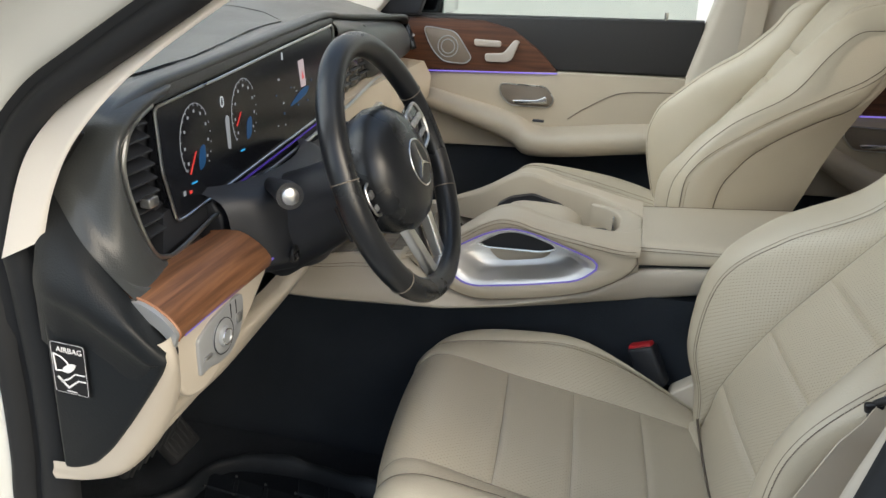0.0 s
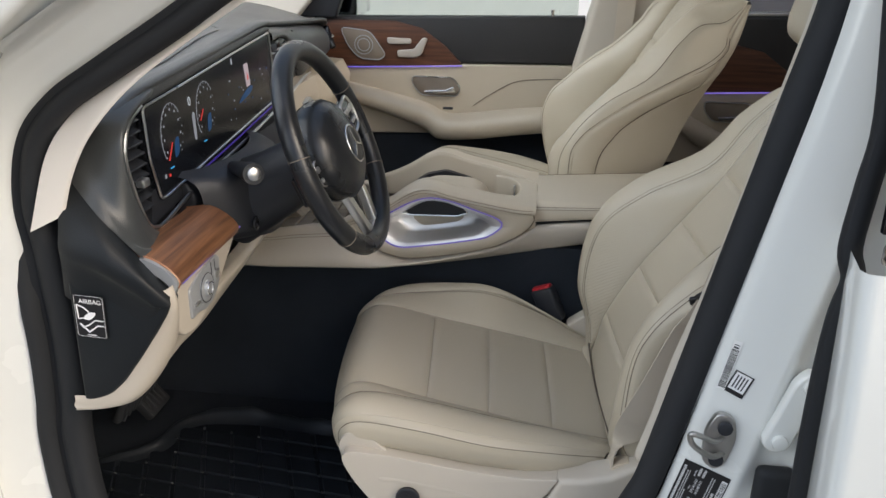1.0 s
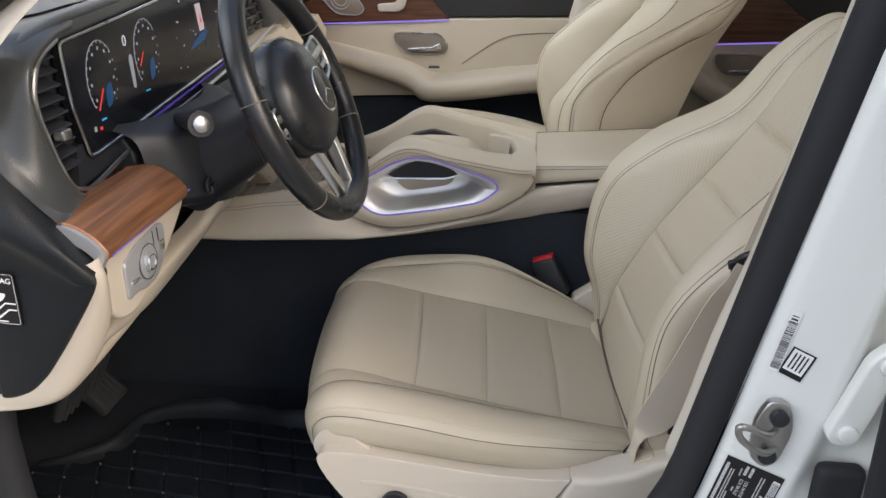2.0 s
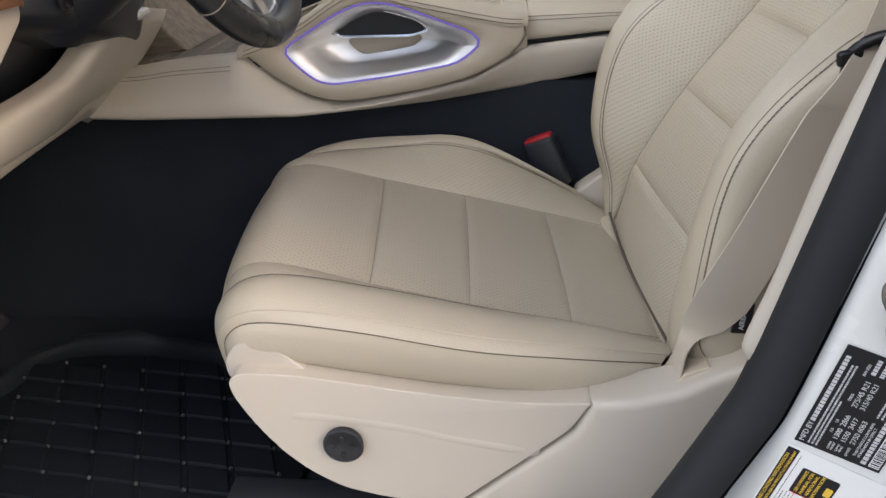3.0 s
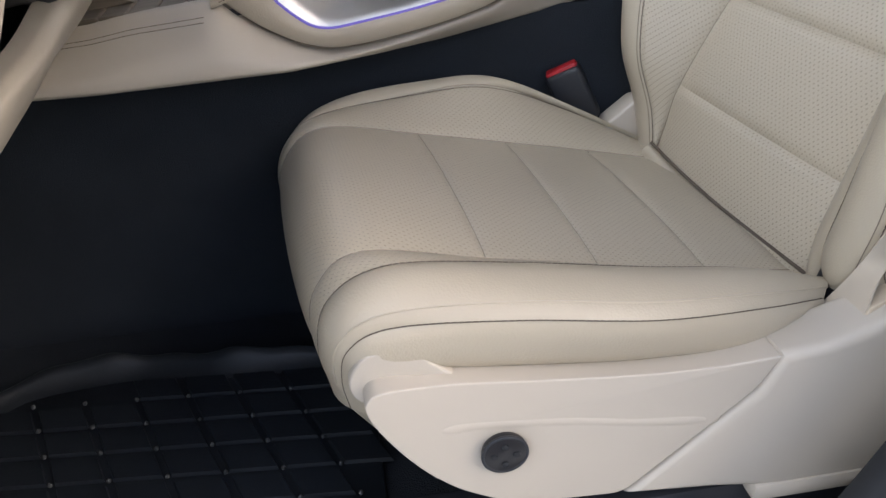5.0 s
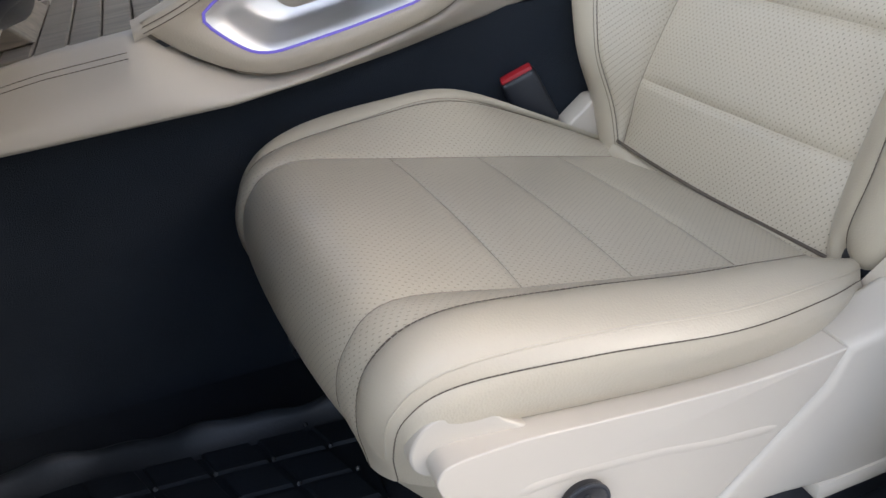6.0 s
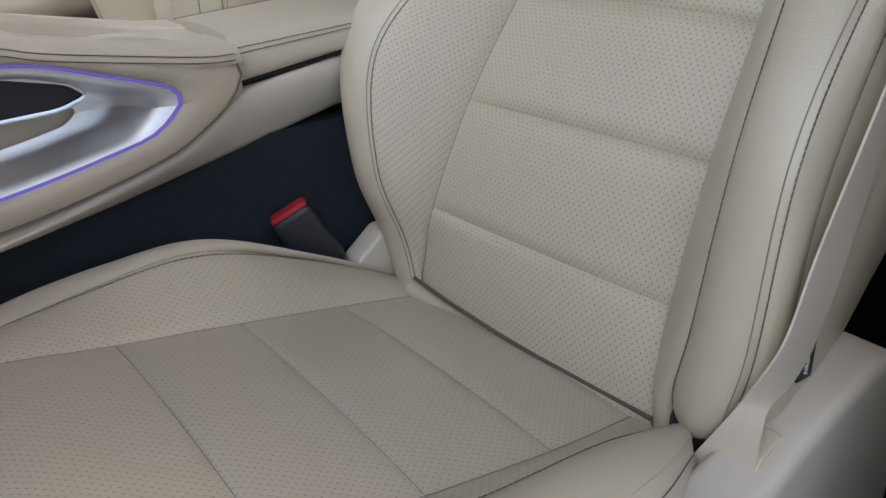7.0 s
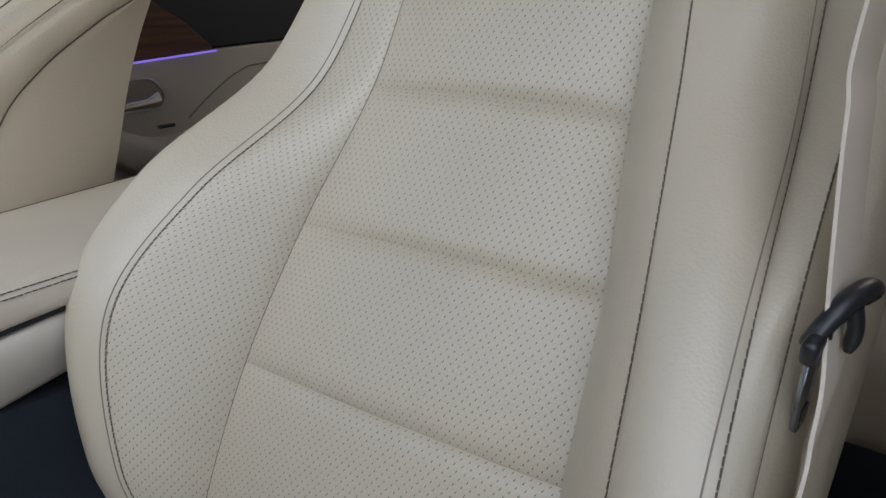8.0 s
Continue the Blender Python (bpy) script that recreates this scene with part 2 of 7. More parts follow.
def sheet(name, grid, mat, parent, outward, label=""):
    """A smooth sheet over a grid of points; UV in metres; normals turned along outward."""
    g = np.asarray(grid, float)
    nu, nv = g.shape[:2]
    verts = g.reshape(-1, 3)
    faces = [(i * nv + j, (i + 1) * nv + j, (i + 1) * nv + j + 1, i * nv + j + 1) for i in range(nu - 1) for j in range(nv - 1)]
    i, j = (nu - 1) // 2, (nv - 1) // 2
    c = np.cross(g[i + 1, j] - g[i, j], g[i, j + 1] - g[i, j])
    if c @ np.asarray(outward, float) < 0:
        faces = [f[::-1] for f in faces]
    mesh = bpy.data.meshes.new(name)
    mesh.from_pydata([tuple(v) for v in verts], [], faces)
    lu = np.concatenate([np.zeros((1, nv)), np.cumsum(np.linalg.norm(np.diff(g, axis=0), axis=2), axis=0)])
    lv = np.concatenate([np.zeros((nu, 1)), np.cumsum(np.linalg.norm(np.diff(g, axis=1), axis=2), axis=1)], axis=1)
    lu = np.repeat(lu[:, nv // 2:nv // 2 + 1], nv, axis=1)
    lv = lv - lv[:, nv // 2:nv // 2 + 1]
    uv = mesh.uv_layers.new(name="UVMap")
    flat_u, flat_v = lu.reshape(-1), lv.reshape(-1)
    idx = np.array([l.vertex_index for l in mesh.loops])
    uv.data.foreach_set("uv", np.stack([flat_v[idx], flat_u[idx]], 1).astype(np.float32).reshape(-1))
    mesh.shade_smooth()
    return put(name, mesh, mat, parent, label)


def puffed(A, B, nv, puff, out, ends=False, sharp=0.5):
    """Rows from curve A to curve B that swell along out in the middle, like sewn upholstery."""
    A, B = np.asarray(A), np.asarray(B)
    v = np.linspace(0, 1, nv)
    prof = np.sin(np.pi * v) ** sharp
    w = np.ones(len(A))
    if ends:
        s = np.linspace(0, 1, len(A))
        w = np.clip(np.sin(np.pi * s), 0, 1) ** 0.35
    g = A[:, None, :] * (1 - v)[None, :, None] + B[:, None, :] * v[None, :, None]
    du = np.gradient(g, axis=0)
    dv = B - A
    nrm = np.cross(du[:, nv // 2], dv)
    ln = np.linalg.norm(nrm, axis=1, keepdims=True)
    nrm = nrm / np.maximum(ln, 1e-9)
    sign = np.where((nrm @ np.asarray(out, float)) < 0, -1, 1)
    # keep one sign along the patch
    sg = 1 if sign.sum() >= 0 else -1
    nrm = nrm * sg
    p = np.asarray(puff, float) * np.ones(len(A))
    return g + nrm[:, None, :] * (prof[None, :, None] * (w * p)[:, None, None])


def tube(points, r, sides=6, closed=False, flat=1.0):
    """A swept round bar through the points, as a bmesh."""
    bm = bmesh.new()
    add_tube(bm, points, r, sides, closed, flat)
    return bm


def add_tube(bm, points, r, sides=6, closed=False, flat=1.0):
    P = [Vector(p) for p in points]
    n = len(P)
    rings = []
    ref = None
    for i, p in enumerate(P):
        a = P[(i - 1) % n] if (closed or i) else p
        b = P[(i + 1) % n] if (closed or i < n - 1) else p
        t = (b - a).normalized()
        if ref is None:
            ref = t.orthogonal().normalized()
        ref = (ref - t * ref.dot(t)).normalized()
        s = t.cross(ref)
        rr = r[i] if hasattr(r, "__len__") else r
        rings.append([bm.verts.new(p + (ref * math.cos(k) + s * math.sin(k) * flat) * rr) for k in [2 * math.pi * q / sides for q in range(sides)]])
    m = n if closed else n - 1
    for i in range(m):
        A, B = rings[i], rings[(i + 1) % n]
        for q in range(sides):
            bm.faces.new((A[q], A[(q + 1) % sides], B[(q + 1) % sides], B[q]))
    if not closed:
        bm.faces.new(rings[0][::-1])
        bm.faces.new(rings[-1])


def stitches(name, curve, parent, pitch=0.0050, r=0.00042, lift=(0, 0, 0), mat=None):
    """A run of separate thread stitches along a curve."""
    c = np.asarray(curve, float) + np.asarray(lift, float)
    d = np.concatenate([[0], np.cumsum(np.linalg.norm(np.diff(c, axis=0), axis=1))])
    verts, faces = [], []
    s = 0.0
    while s + pitch < d[-1]:
        a = np.array([np.interp(s, d, c[:, k]) for k in range(3)])
        b = np.array([np.interp(s + pitch * 0.84, d, c[:, k]) for k in range(3)])
        t = (b - a) / max(1e-9, np.linalg.norm(b - a))
        u = np.cross(t, [0.31, 0.52, 0.79])
        u /= np.linalg.norm(u)
        w = np.cross(t, u)
        a, b = a + u * r * 0.6, b - u * r * 0.6
        k0 = len(verts)
        for e in (a, b):
            for q in range(4):
                an = math.pi * 0.5 * q
                verts.append(tuple(e + (u * math.cos(an) + w * math.sin(an)) * r))
        for q in range(4):
            faces.append((k0 + q, k0 + (q + 1) % 4, k0 + 4 + (q + 1) % 4, k0 + 4 + q))
        faces.append((k0 + 3, k0 + 2, k0 + 1, k0))
        faces.append((k0 + 4, k0 + 5, k0 + 6, k0 + 7))
        s += pitch
    mesh = bpy.data.meshes.new(name)
    mesh.from_pydata(verts, [], faces)
    ob = put(name, mesh, mat or M_THREAD, parent)
    ob["kind"] = "stuff"
    return ob


def prism(poly, axis, a, b, bevel=0.0, seg=3, turn=None):
    """A polygon in the plane across axis, pulled from a to b, with rounded rims."""
    bm = bmesh.new()
    ring = []
    for p in poly:
        q = list(p)
        q.insert(axis, a)
        ring.append(bm.verts.new(q))
    f = bm.faces.new(ring)
    ex = bmesh.ops.extrude_face_region(bm, geom=[f])
    mv = Vector((0, 0, 0))
    mv[axis] = b - a
    bmesh.ops.translate(bm, vec=mv, verts=[v for v in ex["geom"] if isinstance(v, bmesh.types.BMVert)])
    bmesh.ops.recalc_face_normals(bm, faces=bm.faces)
    if bevel:
        edges = [e for e in bm.edges if abs(e.verts[0].co[axis] - e.verts[1].co[axis]) < 1e-6]
        bmesh.ops.bevel(bm, geom=edges, offset=bevel, segments=seg, profile=0.5, affect="EDGES", clamp_overlap=True)
    if turn is not None:
        bmesh.ops.transform(bm, matrix=turn, verts=bm.verts)
    return bm


def block(size, at=(0, 0, 0), bevel=0.004, seg=2, turn=None):
    bm = bmesh.new()
    bmesh.ops.create_cube(bm, size=1.0)
    bmesh.ops.scale(bm, vec=size, verts=bm.verts)
    if bevel:
        bmesh.ops.bevel(bm, geom=bm.edges[:], offset=min(bevel, min(size) * 0.45), segments=seg, profile=0.5, affect="EDGES", clamp_overlap=True)
    m = Matrix.Translation(at)
    if turn is not None:
        m = m @ turn
    bmesh.ops.transform(bm, matrix=m, verts=bm.verts)
    return bm


def disc(r, h, m, sides=32, bevel=0.002, r2=None):
    """A short cylinder along its own z, set by the matrix m."""
    bm = bmesh.new()
    bmesh.ops.create_cone(bm, cap_ends=True, segments=sides, radius1=r, radius2=r if r2 is None else r2, depth=h)
    if bevel:
        bmesh.ops.bevel(bm, geom=[e for e in bm.edges if abs(e.verts[0].co.z - e.verts[1].co.z) < 1e-6], offset=bevel, segments=2, profile=0.5, affect="EDGES", clamp_overlap=True)
    bmesh.ops.transform(bm, matrix=m, verts=bm.verts)
    return bm


def smooth_poly(poly, n=4):
    """A closed polygon rounded by a closed Catmull-Rom curve."""
    p = np.array(poly, float)
    k = len(p)
    out = []
    for i in range(k):
        a, b, c, d = p[i - 1], p[i], p[(i + 1) % k], p[(i + 2) % k]
        for j in range(n):
            t = j / n
            out.append(0.5 * (2 * b + (c - a) * t + (2 * a - 5 * b + 4 * c - d) * t * t + (3 * b - a - 3 * c + d) * t ** 3))
    return [tuple(q) for q in out]


def rounded(poly, r, n=4):
    """A polygon with its corners cut to arcs of about radius r."""
    p = [Vector(q) for q in poly]
    out = []
    k = len(p)
    for i in range(k):
        a, b, c = p[i - 1], p[i], p[(i + 1) % k]
        u, v = (a - b), (c - b)
        d = min(r, u.length * 0.45, v.length * 0.45)
        s, e = b + u.normalized() * d, b + v.normalized() * d
        for j in range(n + 1):
            t = j / n
            out.append(tuple(s * (1 - t) ** 2 + b * 2 * t * (1 - t) + e * t * t))
    return out


def lettering(name, text, size, m, mat, parent, extrude=0.0002):
    cu = bpy.data.curves.new(name, "FONT")
    cu.body, cu.size, cu.extrude, cu.align_x, cu.align_y = text, size, extrude, "CENTER", "CENTER"
    tmp = bpy.data.objects.new(name, cu)
    scene.collection.objects.link(tmp)
    dg = bpy.context.evaluated_depsgraph_get()
    mesh = bpy.data.meshes.new_from_object(tmp.evaluated_get(dg))
    bpy.data.objects.remove(tmp)
    bpy.data.curves.remove(cu)
    mesh.transform(m)
    mesh.materials.clear()
    return put(name, mesh, mat, parent)

# ---- surroundings ----
# the ground is never in view; its grey only holds down light bounced from below
ground = part("ground", block((120, 120, 0.2), (0, 0, -0.1), 0), M_GROUND)
tagged(ground, "unseen ground under the car, its grey set to limit bounced light", "ground", kind="structure")
far_wall = part("wall_far", block((24, 0.2, 5.0), (0, 5.2, 2.5), 0), M_WALL)
tagged(far_wall, "white wall beyond the passenger window", "wall", kind="structure")

# ---- seats ----
CY = -0.362          # lateral middle of the driver's seat
LEAN_UP = Vector((0.5, 0, 0.866))
LEAN_OUT = Vector((-0.866, 0, 0.5))


def back_point(y, h, d):
    """A point of the backrest: across, up along it, and forward of it."""
    return (0.40 + LEAN_UP.x * h + LEAN_OUT.x * d, y, 0.70 + LEAN_UP.z * h + LEAN_OUT.z * d)


def seat(name, label, mirror, shift, tall=1.0, rise=(0, 0, 0), own=None):
    root = thing(name, label, "car seat", group="front seats")
    sg = -1 if mirror else 1
    mv = np.array(shift, float)

    def fix(curve):
        return np.asarray(curve, float) * np.array([1, sg, 1]) + mv

    def dirn(v):
        return np.array(v, float) * np.array([1, sg, 1])

    n = 12
    # cushion: seam lines from the front lower edge over the lip to the rear, near side to far side
    K = [
        [(0.0292, -0.5875, 0.6603), (0.0181, -0.5867, 0.6888), (0.0212, -0.5936, 0.7092), (0.0525, -0.5976, 0.7167), (0.1289, -0.5993, 0.7084), (0.23, -0.597, 0.6958), (0.3286, -0.59, 0.6891), (0.3956, -0.5614, 0.695)],
        [(-0.0023, -0.5631, 0.6568), (-0.0056, -0.5766, 0.697), (0.0025, -0.5905, 0.7365), (0.0377, -0.6004, 0.7589), (0.1288, -0.6153, 0.7619), (0.2342, -0.6203, 0.749), (0.3355, -0.5952, 0.7275), (0.4113, -0.5612, 0.7034)],
        [(-0.0159, -0.5346, 0.6532), (-0.0212, -0.5457, 0.7106), (-0.0058, -0.55, 0.7599), (0.0417, -0.5492, 0.7807), (0.1424, -0.5436, 0.7631), (0.2489, -0.5386, 0.7403), (0.3596, -0.5262, 0.7143), (0.4511, -0.5185, 0.6759)],
        [(-0.0097, -0.4977, 0.6427), (-0.0272, -0.5139, 0.7032), (-0.0172, -0.5249, 0.7557), (0.0222, -0.5191, 0.7792), (0.125, -0.5099, 0.7528), (0.2262, -0.5059, 0.7301), (0.3311, -0.5032, 0.7093), (0.4226, -0.4913, 0.6881)],
        [(-0.036, -0.2557, 0.6566), (-0.0535, -0.2591, 0.708), (-0.0440, -0.2581, 0.7590), (0.0005, -0.2567, 0.7865), (0.1014, -0.2528, 0.7668), (0.2052, -0.2346, 0.7381), (0.3112, -0.2163, 0.7084), (0.4224, -0.2053, 0.6787)],
        [(-0.0228, -0.1907, 0.6606), (-0.0514, -0.2096, 0.7121), (-0.0413, -0.2235, 0.7585), (-0.0045, -0.2033, 0.7789), (0.0992, -0.1811, 0.7871), (0.1951, -0.1723, 0.7885), (0.3012, -0.1494, 0.7395), (0.4424, -0.1503, 0.6632)],
        [(-0.0346, -0.1644, 0.6526), (-0.0486, -0.1794, 0.7112), (-0.0284, -0.1818, 0.7648), (0.0271, -0.1606, 0.786), (0.1238, -0.1487, 0.7926), (0.2105, -0.1556, 0.7914), (0.3138, -0.1568, 0.7431), (0.4462, -0.1674, 0.6714)],
        [(-0.01, -0.150, 0.62), (-0.015, -0.155, 0.63), (0.0, -0.155, 0.64), (0.035, -0.140, 0.64), (0.12, -0.130, 0.64), (0.21, -0.135, 0.63), (0.31, -0.135, 0.62), (0.44, -0.140, 0.61)],
    ]
    C = [fix(spline(k, n)) + np.array(rise, float) for k in K]
    up = (0, 0, 1)
    def eased(A, Z, g):
        """Lets the swelling die away towards the front edge."""
        v = np.linspace(0, 1, g.shape[1])
        flat_ = A[:, None, :] * (1 - v)[None, :, None] + Z[:, None, :] * v[None, :, None]
        return flat_ + (g - flat_) * np.clip(np.arange(len(A)) / (3.0 * n), 0.15, 1)[:, None, None]

    sheet("cushion_side", eased(C[0], C[1], puffed(C[0], C[1], 9, 0.007, dirn((0, -1, 0.3)))), M_LEATHER, root, dirn((0, -1, 0.3)))
    g_bol = eased(C[1], C[2], puffed(C[1], C[2], 15, 0.016, up, sharp=0.6))
    sheet("cushion_bolster", g_bol, M_LEATHER, root, up)
    g_wing = puffed(C[2], C[3], 7, 0.002, up)
    sheet("cushion_wing", g_wing, M_PERFSEAT, root, up)
    # middle panels, parted by cross seams
    def gathered(P):
        """Rows drawn together towards both ends, for a crisp seam."""
        at_ = (0.5 - 0.5 * np.cos(np.pi * np.linspace(0, 1, len(P) + 6))) * (len(P) - 1)
        return np.stack([np.interp(at_, np.arange(len(P)), P[:, k]) for k in range(3)], 1)

    def seam_dip(P, first, last, wide_, deep):
        """How far the rows sink beside the seams at the ends of a panel."""
        run = np.concatenate([[0], np.cumsum(np.linalg.norm(np.diff(P, axis=0), axis=1))])
        edge = np.minimum(run if first else run + 1, run[-1] - run if last else run + 1)
        return np.clip(1 - edge / wide_, 0, 1) ** 1.6 * deep

    v = np.linspace(0, 1, 25)
    for a, b in ((0, 4), (4, 5), (5, 6), (6, 7)):
        A, B = gathered(C[3][a * n:b * n + 1]), gathered(C[4][a * n:b * n + 1])
        g = puffed(A, B, 25, 0.008 if a == 0 else 0.007, up, sharp=0.5)
        g[:, :, 2] -= seam_dip(A, a > 0, True, 0.010, 0.0036)[:, None] * np.sin(np.pi * v)[None, :] ** 0.2
        sheet("cushion_panel", g, M_PERFSEAT, root, up)
        if b < 7:
            run = g[-1] + np.array([0, 0, 0.0001])
            part("cross_seam", tube(run, 0.00028 if b == 4 else 0.00022, 5), M_SEAM, root)
    g_far = puffed(C[4], C[5], 13, 0.006, up)
    sheet("cushion_wing", g_far, M_PERFSEAT, root, up)
    sheet("cushion_bolster", puffed(C[5], C[6], 9, 0.003, dirn((0, 0.5, 1))), M_LEATHER, root, dirn((0, 0.5, 1)))
    sheet("cushion_side", puffed(C[6], C[7], 7, 0.006, dirn((0, 1, 0))), M_LEATHER, root, dirn((0, 1, 0)))
    sheet("cushion_underside", puffed(C[0], C[7], 5, 0.0, (0, 0, -1)), M_BLACK, root, (0, 0, -1))
    # front lower closing strip
    fr = np.array([c[0] for c in C])
    low = fr.copy()
    low[:, 0] += 0.04
    low[:, 2] = 0.60 + mv[2]
    sheet("cushion_front_skirt", np.stack([fr, low], 0), M_LEATHER, root, (-1, 0, 0))
    part("piping", tube(C[0][24:], 0.0022, 8), M_LEATHER, root)
    for c, w in ((C[1], 0.0004), (C[2], 0.0005), (C[5], 0.0005)):
        part("seam", tube(c[::2], w, 5), M_SEAM, root)
    part("seam", tube(C[4][::2], 0.0006, 5), M_SEAM, root)
    part("seam", tube(C[3][::2], 0.0006, 5), M_SEAM, root)
    stitches("stitching", C[1] + dirn((0, -0.0006, 0.0008)), root, pitch=0.0052, r=0.00044)
    part("fold", tube(g_bol[10:, 2] + dirn((0, 0, -0.0003)), 0.0010, 6), M_LEATHER, root)
    stitches("stitching", g_bol[:, -2] + np.array([0, 0, 0.0006]), root, pitch=0.0052, r=0.00042)
    stitches("stitching", g_far[:, -2] + np.array([0, 0, 0.0005]), root)

    # backrest: seam lines from the foot to the top; across, up, forward
    D = {
        "n5": [(-0.56, 0.03, -0.10), (-0.570, 0.06, -0.10), (-0.575, 0.100, -0.10), (-0.582, 0.202, -0.10), (-0.588, 0.313, -0.09), (-0.588, 0.425, -0.09), (-0.575, 0.52, -0.09), (-0.55, 0.595, -0.09), (-0.53, 0.6, -0.1)],
        "n4": [(-0.575, 0.040, -0.085), (-0.590, 0.062, -0.045), (-0.594, 0.100, -0.035), (-0.598, 0.201, -0.010), (-0.600, 0.313, 0.0), (-0.598, 0.425, -0.006), (-0.596, 0.52, -0.012), (-0.572, 0.595, -0.03), (-0.55, 0.6, -0.07)],
        "n3": [(-0.575, 0.030, -0.075), (-0.592, 0.055, -0.010), (-0.5972, 0.0922, 0.0049), (-0.5943, 0.2009, 0.0384), (-0.5895, 0.3131, 0.0415), (-0.584, 0.4248, 0.0278), (-0.5851, 0.52, 0.0138), (-0.5673, 0.595, -0.0106), (-0.5483, 0.6, -0.0601)],
        "n2": [(-0.558, 0.012, -0.075), (-0.5731, 0.0340, -0.0175), (-0.5869, 0.0922, 0.0182), (-0.5918, 0.208, 0.0705), (-0.5784, 0.3101, 0.0542), (-0.552, 0.4211, -0.0056), (-0.5433, 0.5197, -0.0077), (-0.5384, 0.5951, -0.0146), (-0.5317, 0.6, -0.059)],
        "n1": [(-0.530, 0.008, -0.07), (-0.5247, 0.0301, -0.0178), (-0.5388, 0.0929, 0.0226), (-0.5446, 0.2061, 0.0641), (-0.5318, 0.3128, 0.0627), (-0.5012, 0.4235, 0.0307), (-0.4824, 0.5199, 0.0191), (-0.4799, 0.595, -0.0043), (-0.4792, 0.6, -0.0549)],
        "n0": [(-0.52, -0.075, -0.045), (-0.5044, 0.0293, -0.0272), (-0.4885, 0.0926, -0.0261), (-0.4788, 0.2052, -0.0177), (-0.4682, 0.3177, -0.0203), (-0.4468, 0.4289, -0.0245), (-0.4442, 0.5218, -0.0147), (-0.4455, 0.5954, -0.0191), (-0.4534, 0.5995, -0.0555)],
        "f0": [(-0.196, -0.075, -0.035), (-0.203, 0.0252, -0.004), (-0.208, 0.082, 0.0145), (-0.2082, 0.1951, 0.0196), (-0.2117, 0.3084, 0.0106), (-0.2414, 0.4236, 0.0104), (-0.2459, 0.5186, 0.0105), (-0.2548, 0.5944, -0.0065), (-0.2608, 0.6, -0.0596)],
        "f1": [(-0.222, -0.075, -0.045), (-0.1934, 0.029, 0.0121), (-0.1785, 0.0987, 0.0734), (-0.1531, 0.2037, 0.1052), (-0.1634, 0.3054, 0.0773), (-0.1902, 0.4162, 0.0225), (-0.2154, 0.5207, 0.0199), (-0.2357, 0.5954, 0.0019), (-0.252, 0.6, -0.049)],
        "f2": [(-0.175, -0.075, -0.06), (-0.1489, 0.0281, 0.0182), (-0.1418, 0.0951, 0.0835), (-0.1046, 0.2039, 0.119), (-0.1024, 0.3104, 0.0947), (-0.1223, 0.4237, 0.0332), (-0.1568, 0.5197, 0.0276), (-0.2032, 0.5959, 0.0067), (-0.217, 0.6001, -0.0444)],
        "f3": [(-0.165, -0.075, -0.06), (-0.14, 0.03, -0.02), (-0.115, 0.092, 0.01), (-0.098, 0.202, 0.03), (-0.092, 0.313, 0.02), (-0.093, 0.425, -0.02), (-0.13, 0.52, -0.03), (-0.19, 0.595, -0.05), (-0.21, 0.6, -0.08)],
        "f4": [(-0.145, -0.075, -0.095), (-0.13, 0.03, -0.09), (-0.125, 0.092, -0.09), (-0.12, 0.202, -0.09), (-0.12, 0.313, -0.09), (-0.125, 0.425, -0.09), (-0.145, 0.52, -0.09), (-0.19, 0.595, -0.09), (-0.21, 0.6, -0.1)],
    }
    B = {k: fix(spline([back_point(y, h * tall, d) for y, h, d in v], n)) for k, v in D.items()}
    if own:
        B = {k: spline(v, n) for k, v in own.items()}
    fwd = np.array(LEAN_OUT)
    sheet("backrest_shell", puffed(B["n5"], B["f4"], 9, 0.02, -fwd), M_PLASTIC, root, -fwd, "hard beige shell behind the backrest")
    sheet("backrest_side", puffed(B["n5"], B["n4"], 7, 0.004, dirn((0, -1, 0))), M_LEATHER, root, dirn((0, -1, 0)))
    sheet("backrest_side", puffed(B["n4"], B["n3"], 7, 0.003, dirn((-0.3, -1, 0))), M_LEATHER, root, dirn((-0.3, -1, 0)))
    g23 = puffed(B["n3"], B["n2"], 7, 0.003, dirn((-0.6, -0.6, 0)))
    sheet("backrest_piping_strip", g23, M_LEATHER, root, dirn((-0.6, -0.6, 0)))
    g12 = puffed(B["n2"], B["n1"], 13, 0.012, fwd, sharp=0.7)
    sheet("backrest_bolster", g12, M_LEATHER, root, fwd)
    g01 = puffed(B["n1"], B["n0"], 13, 0.009, dirn((-0.6, 0.8, 0)))
    sheet("backrest_wing", g01, M_LEATHER, root, dirn((-0.6, 0.8, 0)))
    for a, b in ((0, 2), (2, 3), (3, 4), (4, 5), (5, 8)):
        A, Z = gathered(B["n0"][a * n:b * n + 1]), gathered(B["f0"][a * n:b * n + 1])
        g = puffed(A, Z, 29, 0.010, fwd, sharp=0.5)
        v = np.linspace(0, 1, 29)
        dip = seam_dip(A, a > 0, b < 8, 0.011, 0.0055)
        g -= fwd[None, None, :] * (dip[:, None] * np.sin(np.pi * v)[None, :] ** 0.2)[:, :, None]
        sheet("backrest_panel", g, M_PERF, root, fwd)
    gf = puffed(B["f0"], B["f1"], 13, 0.004, dirn((-0.6, -0.8, 0)))
    sheet("backrest_wing", gf, M_PERF, root, dirn((-0.6, -0.8, 0)))
    g12f = puffed(B["f1"], B["f2"], 13, 0.007, fwd, sharp=0.7)
    sheet("backrest_bolster", g12f, M_LEATHER, root, fwd)
